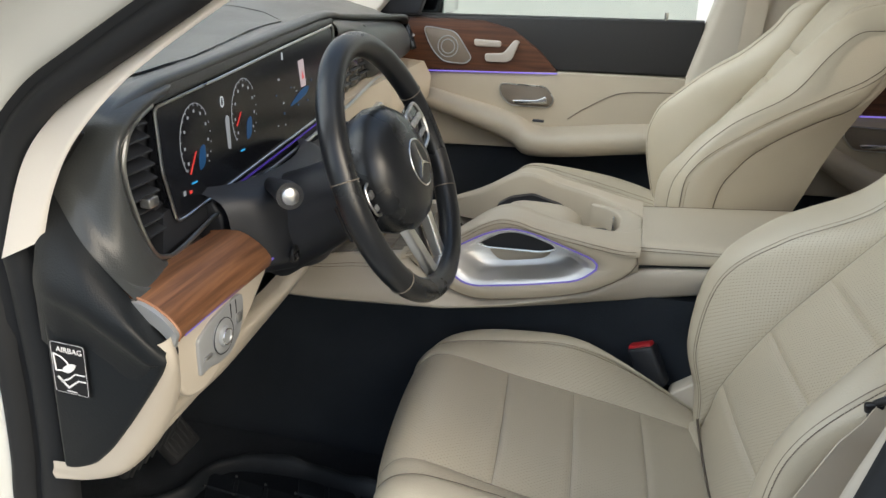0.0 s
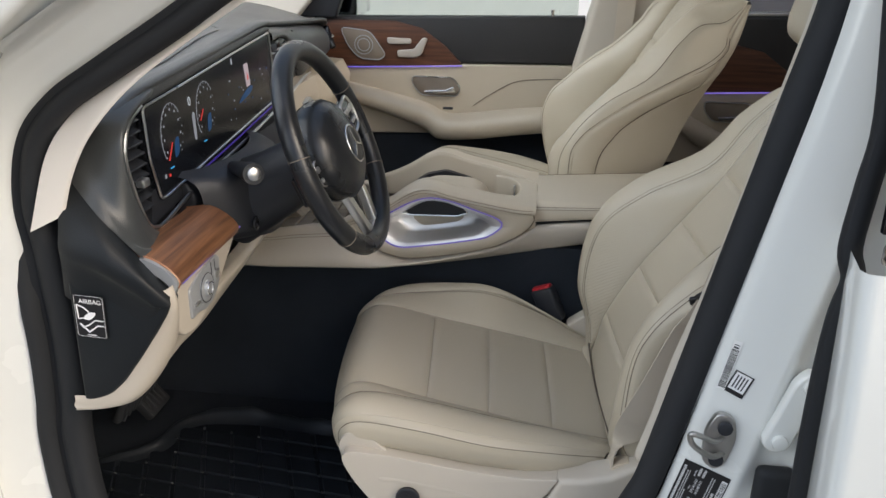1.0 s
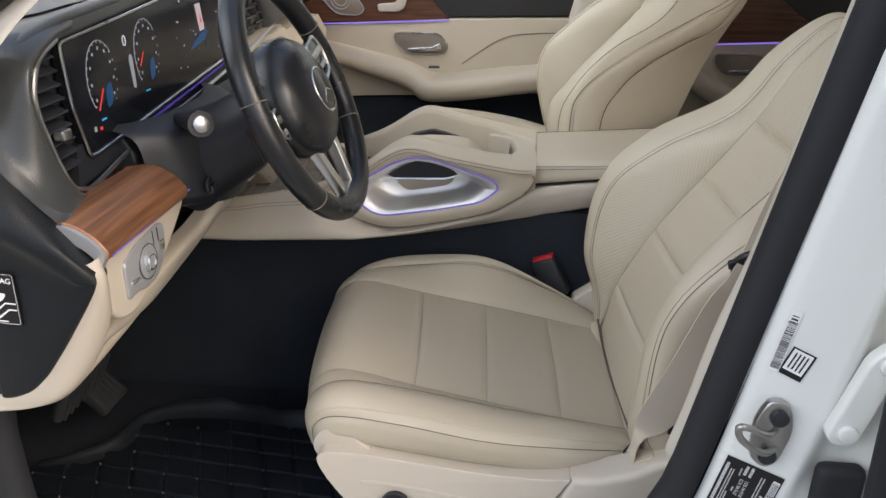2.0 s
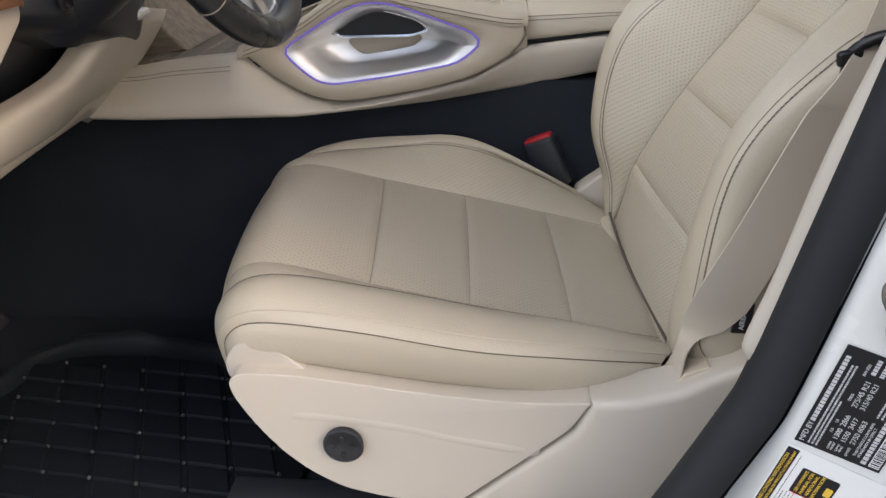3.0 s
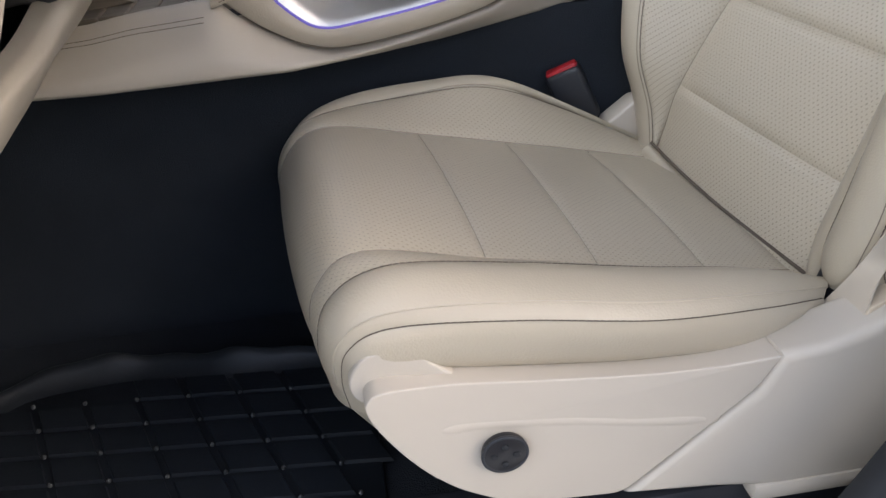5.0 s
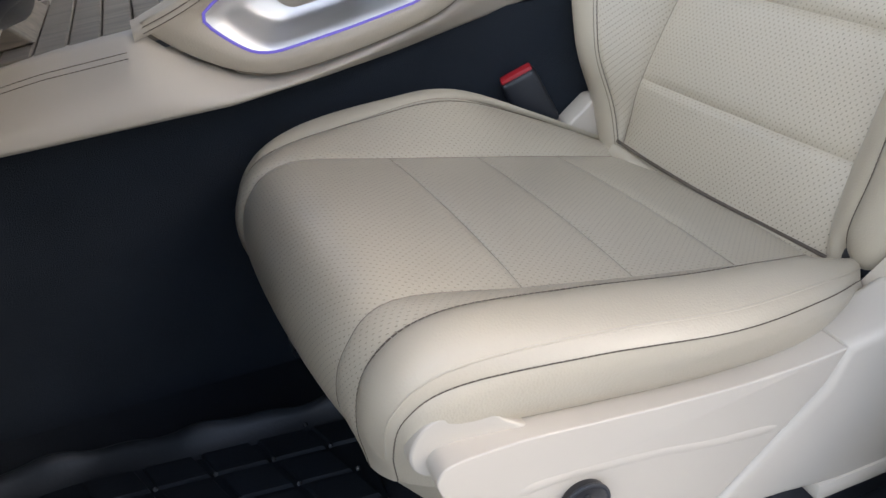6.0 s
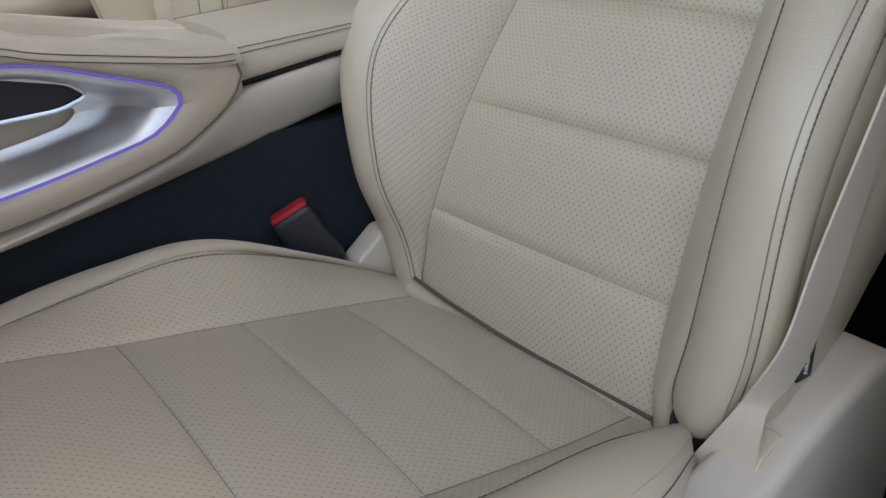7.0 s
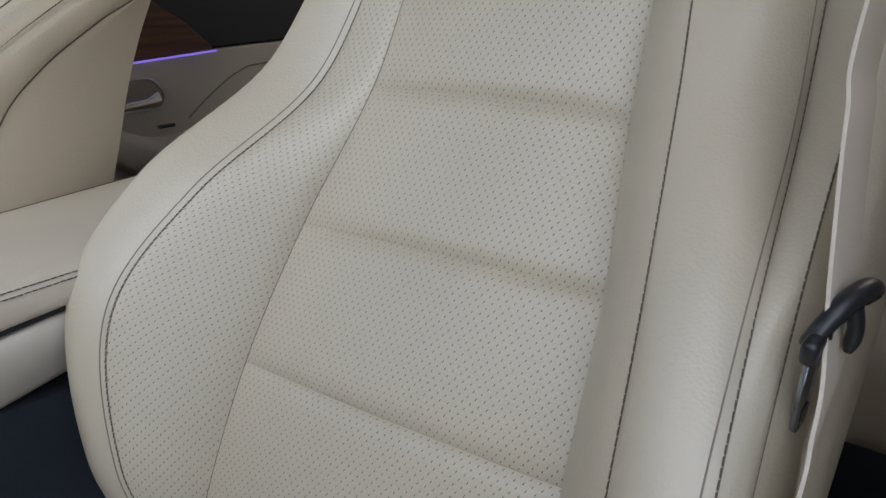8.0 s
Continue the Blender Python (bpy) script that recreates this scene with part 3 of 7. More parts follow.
    g23f = puffed(B["f2"], B["f3"], 9, 0.003, dirn((-0.2, 1, 0)))
    sheet("backrest_side", g23f, M_LEATHER, root, dirn((-0.2, 1, 0)))
    # padded roll where cushion meets backrest
    gap = spline(fix([(0.4384, -0.5463, 0.6833), (0.4373, -0.5059, 0.6841), (0.4303, -0.4339, 0.6843), (0.4217, -0.3516, 0.685), (0.4142, -0.2686, 0.6898), (0.4084, -0.1998, 0.6969)]), 6)
    part("cushion_roll", tube(gap + np.array([-0.009, 0, -0.007]), 0.0095, 12), M_LEATHER, root)
    # a thin dark tube draws the shade in the crevice behind the cushion
    part("cushion_gap_shade", tube(gap + np.array([-0.012, -0.005, 0.0115]) * (0.55 + 0.45 * np.sin(np.pi * np.linspace(0, 1, len(gap))))[:, None], 0.0019, 8), M_THREAD, root, "dark tube that stands in for the shade between cushion and backrest")
    if own:
        # the flank is sewn of two panels; a cap closes the top; the seams lie in shallow grooves
        sheet("backrest_side", puffed(B["f3"], B["fc"], 9, 0.005, dirn((0, 1, 0))), M_LEATHER, root, dirn((0, 1, 0)))
        sheet("backrest_side", puffed(B["fc"], B["f4"], 9, 0.006, dirn((0, 1, 0))), M_LEATHER, root, dirn((0, 1, 0)))
        ends = spline([B[k][-1] for k in ("n4", "n2", "n1", "n0", "f0", "f1", "f2")], 4)
        rear = np.linspace(B["n5"][-1], B["f4"][-1], len(ends))
        sheet("backrest_top", puffed(ends, rear, 7, 0.008, (0, 0, 1)), M_LEATHER, root, (0, 0, 1))
        for run, gauge in ((B["f2"], 0.0007), (B["f3"] + np.array([0.003, 0, -0.003]), 0.0007), (B["f3"] + np.array([-0.003, 0, 0.003]), 0.0007), (B["fc"], 0.0009)):
            part("seam", tube(run[6:-2] + np.array([0, -0.0004, 0]), gauge, 5), M_THREAD, root)
    else:
        sheet("backrest_side", puffed(B["f3"], B["f4"], 9, 0.004, dirn((0, 1, 0))), M_LEATHER, root, dirn((0, 1, 0)))
    for key in ("n3", "n2", "n1") if own else ("n3", "n2", "n1", "f1"):
        part("seam", tube(B[key][::2], 0.0004, 5), M_SEAM, root)
    part("seam", tube(B["n0"][::2], 0.0009, 5), M_THREAD, root)
    part("seam", tube(B["f0"][::2], 0.0006, 5), M_SEAM, root)
    part("seam", tube(g12[:, 1], 0.0005, 5), M_SEAM, root)
    if not own:
        part("seam", tube(g12f[:, 1], 0.0005, 5), M_SEAM, root)
    for run in (B["n3"], B["n2"], B["n1"]) if own else (B["n3"], B["n2"], B["n1"], B["f1"]):
        stitches("stitching", run + fwd * 0.0007, root, pitch=0.0046, r=0.00045)
    # headrest with its two posts
    lift_, ahead_ = (0.05, 0.0) if own else (0.020, 0.088)

    def hp(y, h, d):
        return fix([back_point(y, (h + lift_) * tall, d + ahead_)])[0]

    rows = []
    for hh, wy, d0, d1 in ((0.63, 0.06, -0.06, -0.02), (0.64, 0.10, -0.085, 0.01), (0.68, 0.125, -0.09, 0.025), (0.74, 0.13, -0.085, 0.03), (0.80, 0.12, -0.075, 0.02), (0.835, 0.09, -0.06, 0.0), (0.845, 0.04, -0.045, -0.02)):
        ring = []
        for k in range(25):
            an = 2 * math.pi * k / 24
            cs, sn = math.cos(an), math.sin(an)
            yy = CY + wy * math.copysign(abs(cs) ** 0.6, cs)
            dd = (d0 + d1) / 2 + (d1 - d0) / 2 * math.copysign(abs(sn) ** 0.6, sn)
            ring.append(hp(yy, hh, dd))
        rows.append(ring)
    rows = np.array([spline(np.array(rows)[:, k], 4) for k in range(25)]).transpose(1, 0, 2)
    sheet("headrest", rows, M_LEATHER, root, fwd)
    for dy in (-0.07, 0.07):
        part("headrest_post", tube([hp(CY + dy, 0.52, -0.045 - 1.5 * ahead_), hp(CY + dy, 0.66, -0.045)], 0.006, 12), M_CHROME, root, "chrome headrest post")
    return root


driver = seat("car_seat", "beige leather driver seat with perforated panels and dark stitching", False, (0, 0, 0))

# driver's seat: side cover, rear cover, knob, runners
VAL = [(0.030, 0.7175), (0.016, 0.715), (0.009, 0.706), (0.012, 0.692), (0.022, 0.672), (0.036, 0.650), (0.054, 0.627), (0.078, 0.605), (0.110, 0.586), (0.152, 0.576), (0.218, 0.571), (0.324, 0.668), (0.336, 0.690), (0.342, 0.699), (0.30, 0.6965), (0.25, 0.6975), (0.20, 0.7015), (0.148, 0.7075), (0.105, 0.713), (0.072, 0.717)]
part("side_cover", prism(rounded(VAL, 0.012), 1, -0.621, -0.55, 0.009, 5), M_PLASTIC, driver, "smooth beige plastic side cover")
REAR = [(0.221, 0.566), (0.327, 0.665), (0.341, 0.700), (0.378, 0.703), (0.416, 0.714), (0.443, 0.731), (0.480, 0.748), (0.520, 0.762), (0.550, 0.757), (0.575, 0.70), (0.575, 0.55), (0.373, 0.545), (0.303, 0.557)]
part("rear_cover", prism(REAR, 1, -0.622, -0.570, 0.010, 5), M_PLASTIC, driver, "beige plastic cover at the rear of the seat base")
part("seat_base", block((0.36, 0.40, 0.10), (0.24, CY, 0.60), 0.01), M_BLACK, driver)
# plain black block added to fill the gap under the backrest
part("backrest_filler", block((0.10, 0.05, 0.11), (0.475, -0.545, 0.660), 0.012, 3), M_BLACK, driver, "black filler block added in the gap under the backrest")
KM = pose(0.114, -0.6245, 0.644, 90, 0, 0)
part("knob_ring", tube([(0.114 + 0.0178 * math.cos(t), -0.6275, 0.644 + 0.0178 * math.sin(t)) for t in np.linspace(0, 2 * math.pi, 40, endpoint=False)], 0.0016, 8, closed=True), M_BLACK, driver)
knob = part("lumbar_knob", disc(0.0185, 0.009, KM, 40, 0.003), M_KNOB, driver, "round black lumbar knob with four dots")
for ax, az in ((0.009, 0), (-0.009, 0), (0, 0.009), (0, -0.009)):
    part("knob_dot", disc(0.003, 0.003, pose(0.114 + ax, -0.629, 0.644 + az, 90, 0, 0), 14, 0.001), M_RUBBER, knob)
flap = [(0.000, 0.713), (0.007, 0.728), (0.017, 0.737), (0.034, 0.741), (0.053, 0.736), (0.066, 0.725), (0.080, 0.712), (0.040, 0.704), (0.020, 0.696), (0.012, 0.690), (0.002, 0.698)]
part("bolster_tab", prism(smooth_poly(flap), 1, -0.6065, -0.560, 0.007, 5, Matrix(((1, 0, 0, 0), (-0.13, 1, 0, 0.0075), (0, 0, 1, 0), (0, 0, 0, 1)))), M_PLASTIC, driver, "smooth beige tab over the bolster's front end")
crease = spline([(0.060, -0.606, 0.671), (0.072, -0.6088, 0.671), (0.097, -0.6087, 0.671), (0.169, -0.6087, 0.662), (0.221, -0.6087, 0.651), (0.275, -0.6088, 0.643), (0.295, -0.606, 0.640)], 5)
part("cover_crease", tube(crease, 0.0130, 20), M_PLASTIC, driver)
for ry in (-0.585, -0.14):
    part("seat_runner", block((0.52, 0.045, 0.055), (0.235, ry, 0.515), 0.006), M_BLACK, driver, "black seat runner on the floor")
part("runner_foot", block((0.12, 0.05, 0.02), (0.40, -0.60, 0.545), 0.005), M_PLASTIC, driver)

# the passenger's backrest is set more upright; its flank beside the console shows its sewn panels
crest_p = np.array([(0.34, 0.54, 0.74), (0.286, 0.55, 0.95), (0.297, 0.548, 1.04), (0.342, 0.54, 1.092), (0.402, 0.53, 1.146), (0.46, 0.515, 1.188), (0.515, 0.50, 1.245), (0.553, 0.485, 1.295), (0.64, 0.47, 1.322)])
valley_p = np.array([(0.38, 0.21, 0.74), (0.37, 0.21, 0.94), (0.42, 0.212, 1.02), (0.47, 0.22, 1.09), (0.51, 0.24, 1.15), (0.545, 0.25, 1.21), (0.58, 0.255, 1.27), (0.61, 0.26, 1.310), (0.66, 0.26, 1.326)])
rear_p = np.array([(0.47, 0.165, 0.74), (0.557, 0.165, 0.96), (0.59, 0.165, 1.05), (0.613, 0.165, 1.103), (0.64, 0.165, 1.153), (0.661, 0.165, 1.19), (0.677, 0.165, 1.223), (0.69, 0.168, 1.266), (0.704, 0.195, 1.314)])
ease_p = np.array((1, 1, 1, 1, 1, 0.9, 0.7, 0.5, 0.3))[:, None]
across_p = np.array([1, -1, 1])
OWN = {
    "n5": rear_p * across_p + np.array([0, 0.74, 0]),
    "n4": crest_p + np.array([0.12, 0.050, -0.02]) * ease_p,
    "n3": crest_p + np.array([0.06, 0.048, -0.015]) * ease_p,
    "n2": crest_p + np.array([0.02, 0.034, -0.006]) * ease_p,
    "n1": crest_p,
    "n0": valley_p * across_p + np.array([0, 0.722, 0]),
    "f0": valley_p,
    "f1": [(0.34, 0.175, 0.74), (0.305, 0.17, 0.965), (0.345, 0.168, 1.045), (0.410, 0.17, 1.118), (0.472, 0.18, 1.182), (0.522, 0.19, 1.238), (0.567, 0.20, 1.285), (0.605, 0.21, 1.308), (0.66, 0.22, 1.324)],
    "f2": [(0.345, 0.13, 0.74), (0.326, 0.12, 0.956), (0.351, 0.11, 1.041), (0.415, 0.11, 1.114), (0.506, 0.125, 1.171), (0.559, 0.145, 1.237), (0.602, 0.16, 1.275), (0.653, 0.168, 1.283), (0.694, 0.19, 1.316)],
    "f3": [(0.365, 0.115, 0.74), (0.351, 0.10, 0.963), (0.371, 0.10, 1.037), (0.452, 0.105, 1.104), (0.563, 0.12, 1.167), (0.625, 0.135, 1.199), (0.658, 0.15, 1.229), (0.664, 0.162, 1.263), (0.696, 0.19, 1.316)],
    "fc": [(0.41, 0.115, 0.74), (0.407, 0.105, 0.964), (0.44, 0.11, 1.041), (0.49, 0.115, 1.088), (0.557, 0.125, 1.127), (0.614, 0.14, 1.155), (0.643, 0.155, 1.203), (0.672, 0.17, 1.265), (0.698, 0.19, 1.316)],
    "f4": rear_p,
}
passenger = seat("car_seat", "beige leather passenger seat with perforated panels and dark stitching", True, (-0.075, 0.0, 0.06), 1.06, (0.055, 0.0, 0.04), OWN)
part("seat_base", block((0.36, 0.40, 0.16), (0.15, -CY, 0.60), 0.01), M_BLACK, passenger)

# seat buckle beside the console
buckle = thing("seat_belt_buckle", "black seat belt buckle with a red release button beside the seat", "buckle")
BX = Vector((0.85, -0.31, 0.43)).normalized()
BZ = (Vector((-0.43, 0.10, 0.90)) - BX * BX.dot(Vector((-0.43, 0.10, 0.90)))).normalized()
BY = BZ.cross(BX)
BO = Vector((0.303, -0.128, 0.786)) - BZ * 0.040
BT = Matrix(((BX.x, BY.x, BZ.x, BO.x), (BX.y, BY.y, BZ.y, BO.y), (BX.z, BY.z, BZ.z, BO.z), (0, 0, 0, 1)))
part("housing", block((0.046, 0.026, 0.075), (0, 0, 0), 0.006, 3, None), M_BLACK, buckle).data.transform(BT)
part("release_button", block((0.041, 0.017, 0.012), (0, 0, 0.036), 0.003, 2, None), M_RED, buckle, "red release button").data.transform(BT)
anchor = thing("buckle_cover", "beige plastic cover at the foot of the backrest", "cover")
part("cover", prism(rounded([(0.357, 0.690), (0.358, 0.716), (0.396, 0.745), (0.440, 0.740), (0.440, 0.680)], 0.006), 1, -0.158, -0.124, 0.006, 3), M_PLASTIC, anchor)

# ---- car shell ----
body = thing("car_body", "white painted car body around the open driver doorway", "car body", kind="structure")
OPEN = [(0.30, 0.47), (0.372, 0.613), (0.431, 0.745), (0.449, 0.80), (0.483, 0.966), (0.506, 1.08), (0.545, 1.274), (0.570, 1.40), (0.576, 1.50), (0.52, 1.585), (0.40, 1.59), (0.20, 1.535), (0.0, 1.425), (-0.066, 1.388), (-0.13, 1.347), (-0.224, 1.291), (-0.288, 1.250), (-0.327, 1.203), (-0.343, 1.13), (-0.337, 1.06), (-0.335, 0.94), (-0.342, 0.84), (-0.352, 0.76), (-0.345, 0.62), (-0.29, 0.50), (-0.20, 0.455), (0.10, 0.44), (0.28, 0.445)]
loop = np.array(smooth_poly(OPEN, 6))
mid = np.array([0.12, 1.0])
SLIM = 1 - 0.36 * np.clip((loop[:, 1] - 1.02) / 0.22, 0, 1) * np.clip((0.20 - loop[:, 0]) / 0.15, 0, 1)


def outward_loop(off):
    d = np.roll(loop, -1, 0) - np.roll(loop, 1, 0)
    nr = np.stack([d[:, 1], -d[:, 0]], 1)
    nr /= np.linalg.norm(nr, axis=1, keepdims=True)
    flip = np.sign(((loop - mid) * nr).sum(1)).mean()
    return loop + nr * off * (1 if flip > 0 else -1) * SLIM[:, None]


def ribbon(name, rows, mat, label=""):
    """A band that follows the doorway: rows of (outward offset, y)."""
    g = []
    for off, y in rows:
        near, wide = outward_loop(min(off, 0.025)), outward_loop(off)
        w = np.clip((0.30 - loop[:, :1]) / 0.10, 0, 1)
        l = near * (1 - w) + wide * w
        ys = np.maximum(y, -0.722) * (1 - w[:, 0]) + y * w[:, 0]
        g.append([(p[0], q, p[1]) for p, q in zip(np.vstack([l, l[:1]]), np.append(ys, ys[0]))])
    return sheet(name, np.array(g), mat, body, (0, -1, 0), label)


ribbon("door_seal", [(-0.006, -0.690), (-0.010, -0.702), (-0.006, -0.716), (0.006, -0.724), (0.020, -0.722), (0.028, -0.714), (0.032, -0.712), (0.038, -0.718), (0.044, -0.714)], M_RUBBER, "black rubber seal round the doorway")
frame_rows = []
ahead = [i for i in range(len(loop)) if loop[i][0] < 0.28]
for off, y in ((0.038, -0.700), (0.042, -0.716), (0.052, -0.724), (0.075, -0.734), (0.10, -0.748), (0.115, -0.765), (0.12, -0.80)):
    o = outward_loop(off)
    frame_rows.append([(o[i][0], y, o[i][1]) for i in ahead])
sheet("door_frame", np.array(frame_rows), M_PAINT, body, (0, -1, 0), "white painted door frame")
keep = [i for i in range(len(loop)) if loop[i][0] < 0.15]
flange = []
for off, y in ((0.034, -0.716), (0.040, -0.727), (0.048, -0.731), (0.054, -0.730), (0.058, -0.720)):
    o = outward_loop(off)
    flange.append([(o[i][0], y + 0.022 * min(1, max(0, (loop[i][1] - 0.98) / 0.16)), o[i][1]) for i in keep])
sheet("seal_lip", np.array(flange), M_RUBBER, body, (0, -1, 0), "outer lip of the black rubber seal")
# front quarter ahead of the doorway, A-pillar outside, sill
FEN = [(-0.40, 0.40), (-0.45, 0.60), (-0.46, 0.98), (-0.43, 1.16), (-0.385, 1.24), (-0.30, 1.335), (-0.10, 1.48), (0.10, 1.60), (0.0, 1.66), (-0.40, 1.42), (-0.75, 1.22), (-1.2, 1.15), (-1.8, 1.05), (-1.9, 0.40)]
part("front_quarter", prism(FEN, 1, -0.83, -0.76, 0.01, 3), M_PAINT, body)
part("front_quarter", prism(FEN, 1, 0.76, 0.83, 0.01, 3), M_PAINT, body)
for y0, y1 in ((-0.80, -0.74), (0.74, 0.80)):
    part("rear_quarter", prism([(1.50, 0.40), (1.50, 1.62), (2.0, 1.62), (2.06, 1.0), (2.06, 0.40)], 1, y0, y1, 0.01, 2), M_PAINT, body)
    part("rear_quarter_lining", prism([(1.50, 0.45), (1.50, 1.60), (1.96, 1.60), (1.96, 0.45)], 1, *((y0 + 0.07, y0 + 0.10) if y0 < 0 else (y0 - 0.04, y0 - 0.01))), M_HEAD, body)
part("sill", prism([(-0.85, 0.36), (-0.72, 0.36), (-0.70, 0.45), (-0.74, 0.462), (-0.84, 0.44)], 0, -0.36, 0.45, 0.0), M_PAINT, body)
ROOF = [(-0.66, 1.60), (-0.60, 1.66), (-0.3, 1.70), (0.3, 1.70), (0.60, 1.66), (0.66, 1.60), (0.60, 1.60), (0.3, 1.655), (-0.3, 1.655), (-0.60, 1.60)]
LINING = [(-0.62, 1.58), (-0.3, 1.635), (0.3, 1.635), (0.62, 1.58), (0.62, 1.595), (0.3, 1.65), (-0.3, 1.65), (-0.62, 1.595)]
for x0, x1 in ((0.17, 0.26), (1.25, 2.0)):
    part("roof", prism(ROOF, 0, x0, x1), M_PAINT, body)
    part("headliner", prism(LINING, 0, x0, min(x1, 1.95)), M_HEAD, body)
for sg in (-1, 1):
    part("roof", prism([(sg * 0.66, 1.60), (sg * 0.60, 1.66), (sg * 0.46, 1.678), (sg * 0.46, 1.635), (sg * 0.60, 1.60)], 0, 0.26, 1.25), M_PAINT, body)
    part("headliner", prism([(sg * 0.62, 1.58), (sg * 0.46, 1.609), (sg * 0.46, 1.624), (sg * 0.62, 1.595)], 0, 0.26, 1.25), M_HEAD, body)
part("roof_glass", prism([(-0.46, 1.672), (0.0, 1.698), (0.46, 1.672), (0.46, 1.668), (0.0, 1.694), (-0.46, 1.668)], 0, 0.26, 1.25), M_ROOFGLASS, body, "dark tinted glass roof panel").visible_shadow = False
part("windscreen", prism([(0.18, 1.645), (-0.30, 1.50), (-0.98, 1.23), (-0.98, 1.224), (-0.30, 1.494), (0.18, 1.639)], 1, -0.66, 0.66), M_GLASS, body).visible_shadow = False
part("bonnet", prism([(-0.96, 1.20), (-1.3, 1.16), (-1.9, 1.02), (-1.9, 0.4), (-0.80, 0.4)], 1, -0.76, 0.83), M_PAINT, body)
part("bulkhead", block((0.05, 1.5, 0.80), (-0.80, 0.0, 0.80), 0.0), M_CARPET, body)
part("tailgate", prism([(1.95, 0.40), (2.05, 0.40), (2.05, 1.0), (2.0, 1.60), (1.9, 1.60), (1.95, 1.0)], 1, -0.7, 0.7), M_HEAD, body)
# painted pillar between the doors, towards the rear door
PO = Vector((0.545, -0.7375, 0.95))
PX = Vector((0.954, -0.298, 0.0)).normalized()
PZ = Vector((0.175, -0.02, 0.984))
PZ = (PZ - PX * PX.dot(PZ)).normalized()
PN = PX.cross(PZ).normalized()
pil = []
for z in (0.44, 0.53, 0.62, 0.70, 0.80, 0.90, 1.03, 1.20, 1.36, 1.52):
    v = (z - 0.95) / PZ.z
    us = (float(np.interp(z, (0.44, 0.53, 0.63, 0.73, 0.88, 0.95, 1.13, 1.26, 1.39, 1.55), (0.395, 0.412, 0.433, 0.454, 0.484, 0.497, 0.530, 0.558, 0.580, 0.592))) - PO.x - PZ.x * v) / PX.x
    row = []
    for du, sink in ((-0.022, 0.020), (-0.003, 0.014), (0.012, 0.003), (0.026, 0.0), (0.070, 0.0), (0.088, 0.001), (0.105, 0.018), (0.13, 0.024), (0.16, 0.020), (0.24, 0.018)):
        q = PO + PX * (us + du) + PZ * v - PN * sink
        row.append(tuple(q))
    pil.append(row)
pil = np.array([spline(np.array(pil)[:, k], 4) for k in range(10)]).transpose(1, 0, 2)
pil = np.array([spline(r, 4) for r in pil])
sheet("pillar_panel", pil, M_PAINT, body, (-0.3, -1, 0), "white painted pillar panel")
# inner trim of the pillars on the driver's side
btrim = []
for z, xs in ((0.797, 0.460), (0.806, 0.4535), (0.82, 0.4515), (0.875, 0.4645), (0.966, 0.478), (1.08, 0.500), (1.274, 0.539), (1.40, 0.563), (1.55, 0.572)):
    lip_ = float(np.interp(z, (0.90, 1.0, 1.10, 1.30), (0.014, 0.008, 0.002, 0.004)))
    btrim.append([(xs + 0.004, -0.708, z), (xs - lip_, -0.698, z), (xs - lip_, -0.692, z), (xs + 0.005, -0.684, z), (xs + 0.05, -0.684, z), (xs + 0.16, -0.69, z)])
btrim = np.array([spline(np.array(btrim)[:, k], 4) for k in range(6)]).transpose(1, 0, 2)
sheet("pillar_trim", np.array([spline(r, 3) for r in btrim]), M_PLASTIC, body, (-0.5, 0.5, 0), "beige plastic pillar trim")
low_trim = [[(x + dx, -0.700, z) for dx in (0.0, 0.012, 0.022, 0.034)] for x, z in ((0.31, 0.47), (0.385, 0.62), (0.448, 0.765))]
sheet("pillar_lower_trim", np.array(low_trim), M_RUBBER, body, (0, 1, 0))
inner = [[(x + dx, -0.695, z) for dx in (0.03, 0.12, 0.24)] for x, z in ((0.49, 0.80), (0.52, 0.92), (0.53, 1.03), (0.56, 1.36), (0.58, 1.60))]
sheet("pillar_inner_panel", np.array(inner), M_PLASTIC, body, (0, 1, 0))
out_e = spline([(-0.346, -0.735, 1.100), (-0.318, -0.716, 1.196), (-0.283, -0.696, 1.248), (-0.226, -0.686, 1.294), (-0.135, -0.682, 1.354), (-0.006, -0.682, 1.431), (0.193, -0.676, 1.540), (0.42, -0.67, 1.60)], 6)
in_e = spline([(-0.303, -0.722, 1.121), (-0.283, -0.720, 1.174), (-0.250, -0.716, 1.228), (-0.191, -0.704, 1.288), (-0.090, -0.690, 1.358), (0.0185, -0.676, 1.424), (0.206, -0.654, 1.523), (0.42, -0.645, 1.58)], 6)
back_e = in_e + np.array([-0.06, 0.045, -0.01])
atrim = np.concatenate([puffed(out_e, in_e, 7, 0.002, (0.5, -1, 0)), puffed(in_e, back_e, 6, 0.004, (0.5, 0.5, 0))[:, 1:]], 1)
sheet("windscreen_pillar_trim", atrim, M_PILLAR, body, (0.3, -1, 0), "light beige windscreen pillar trim")

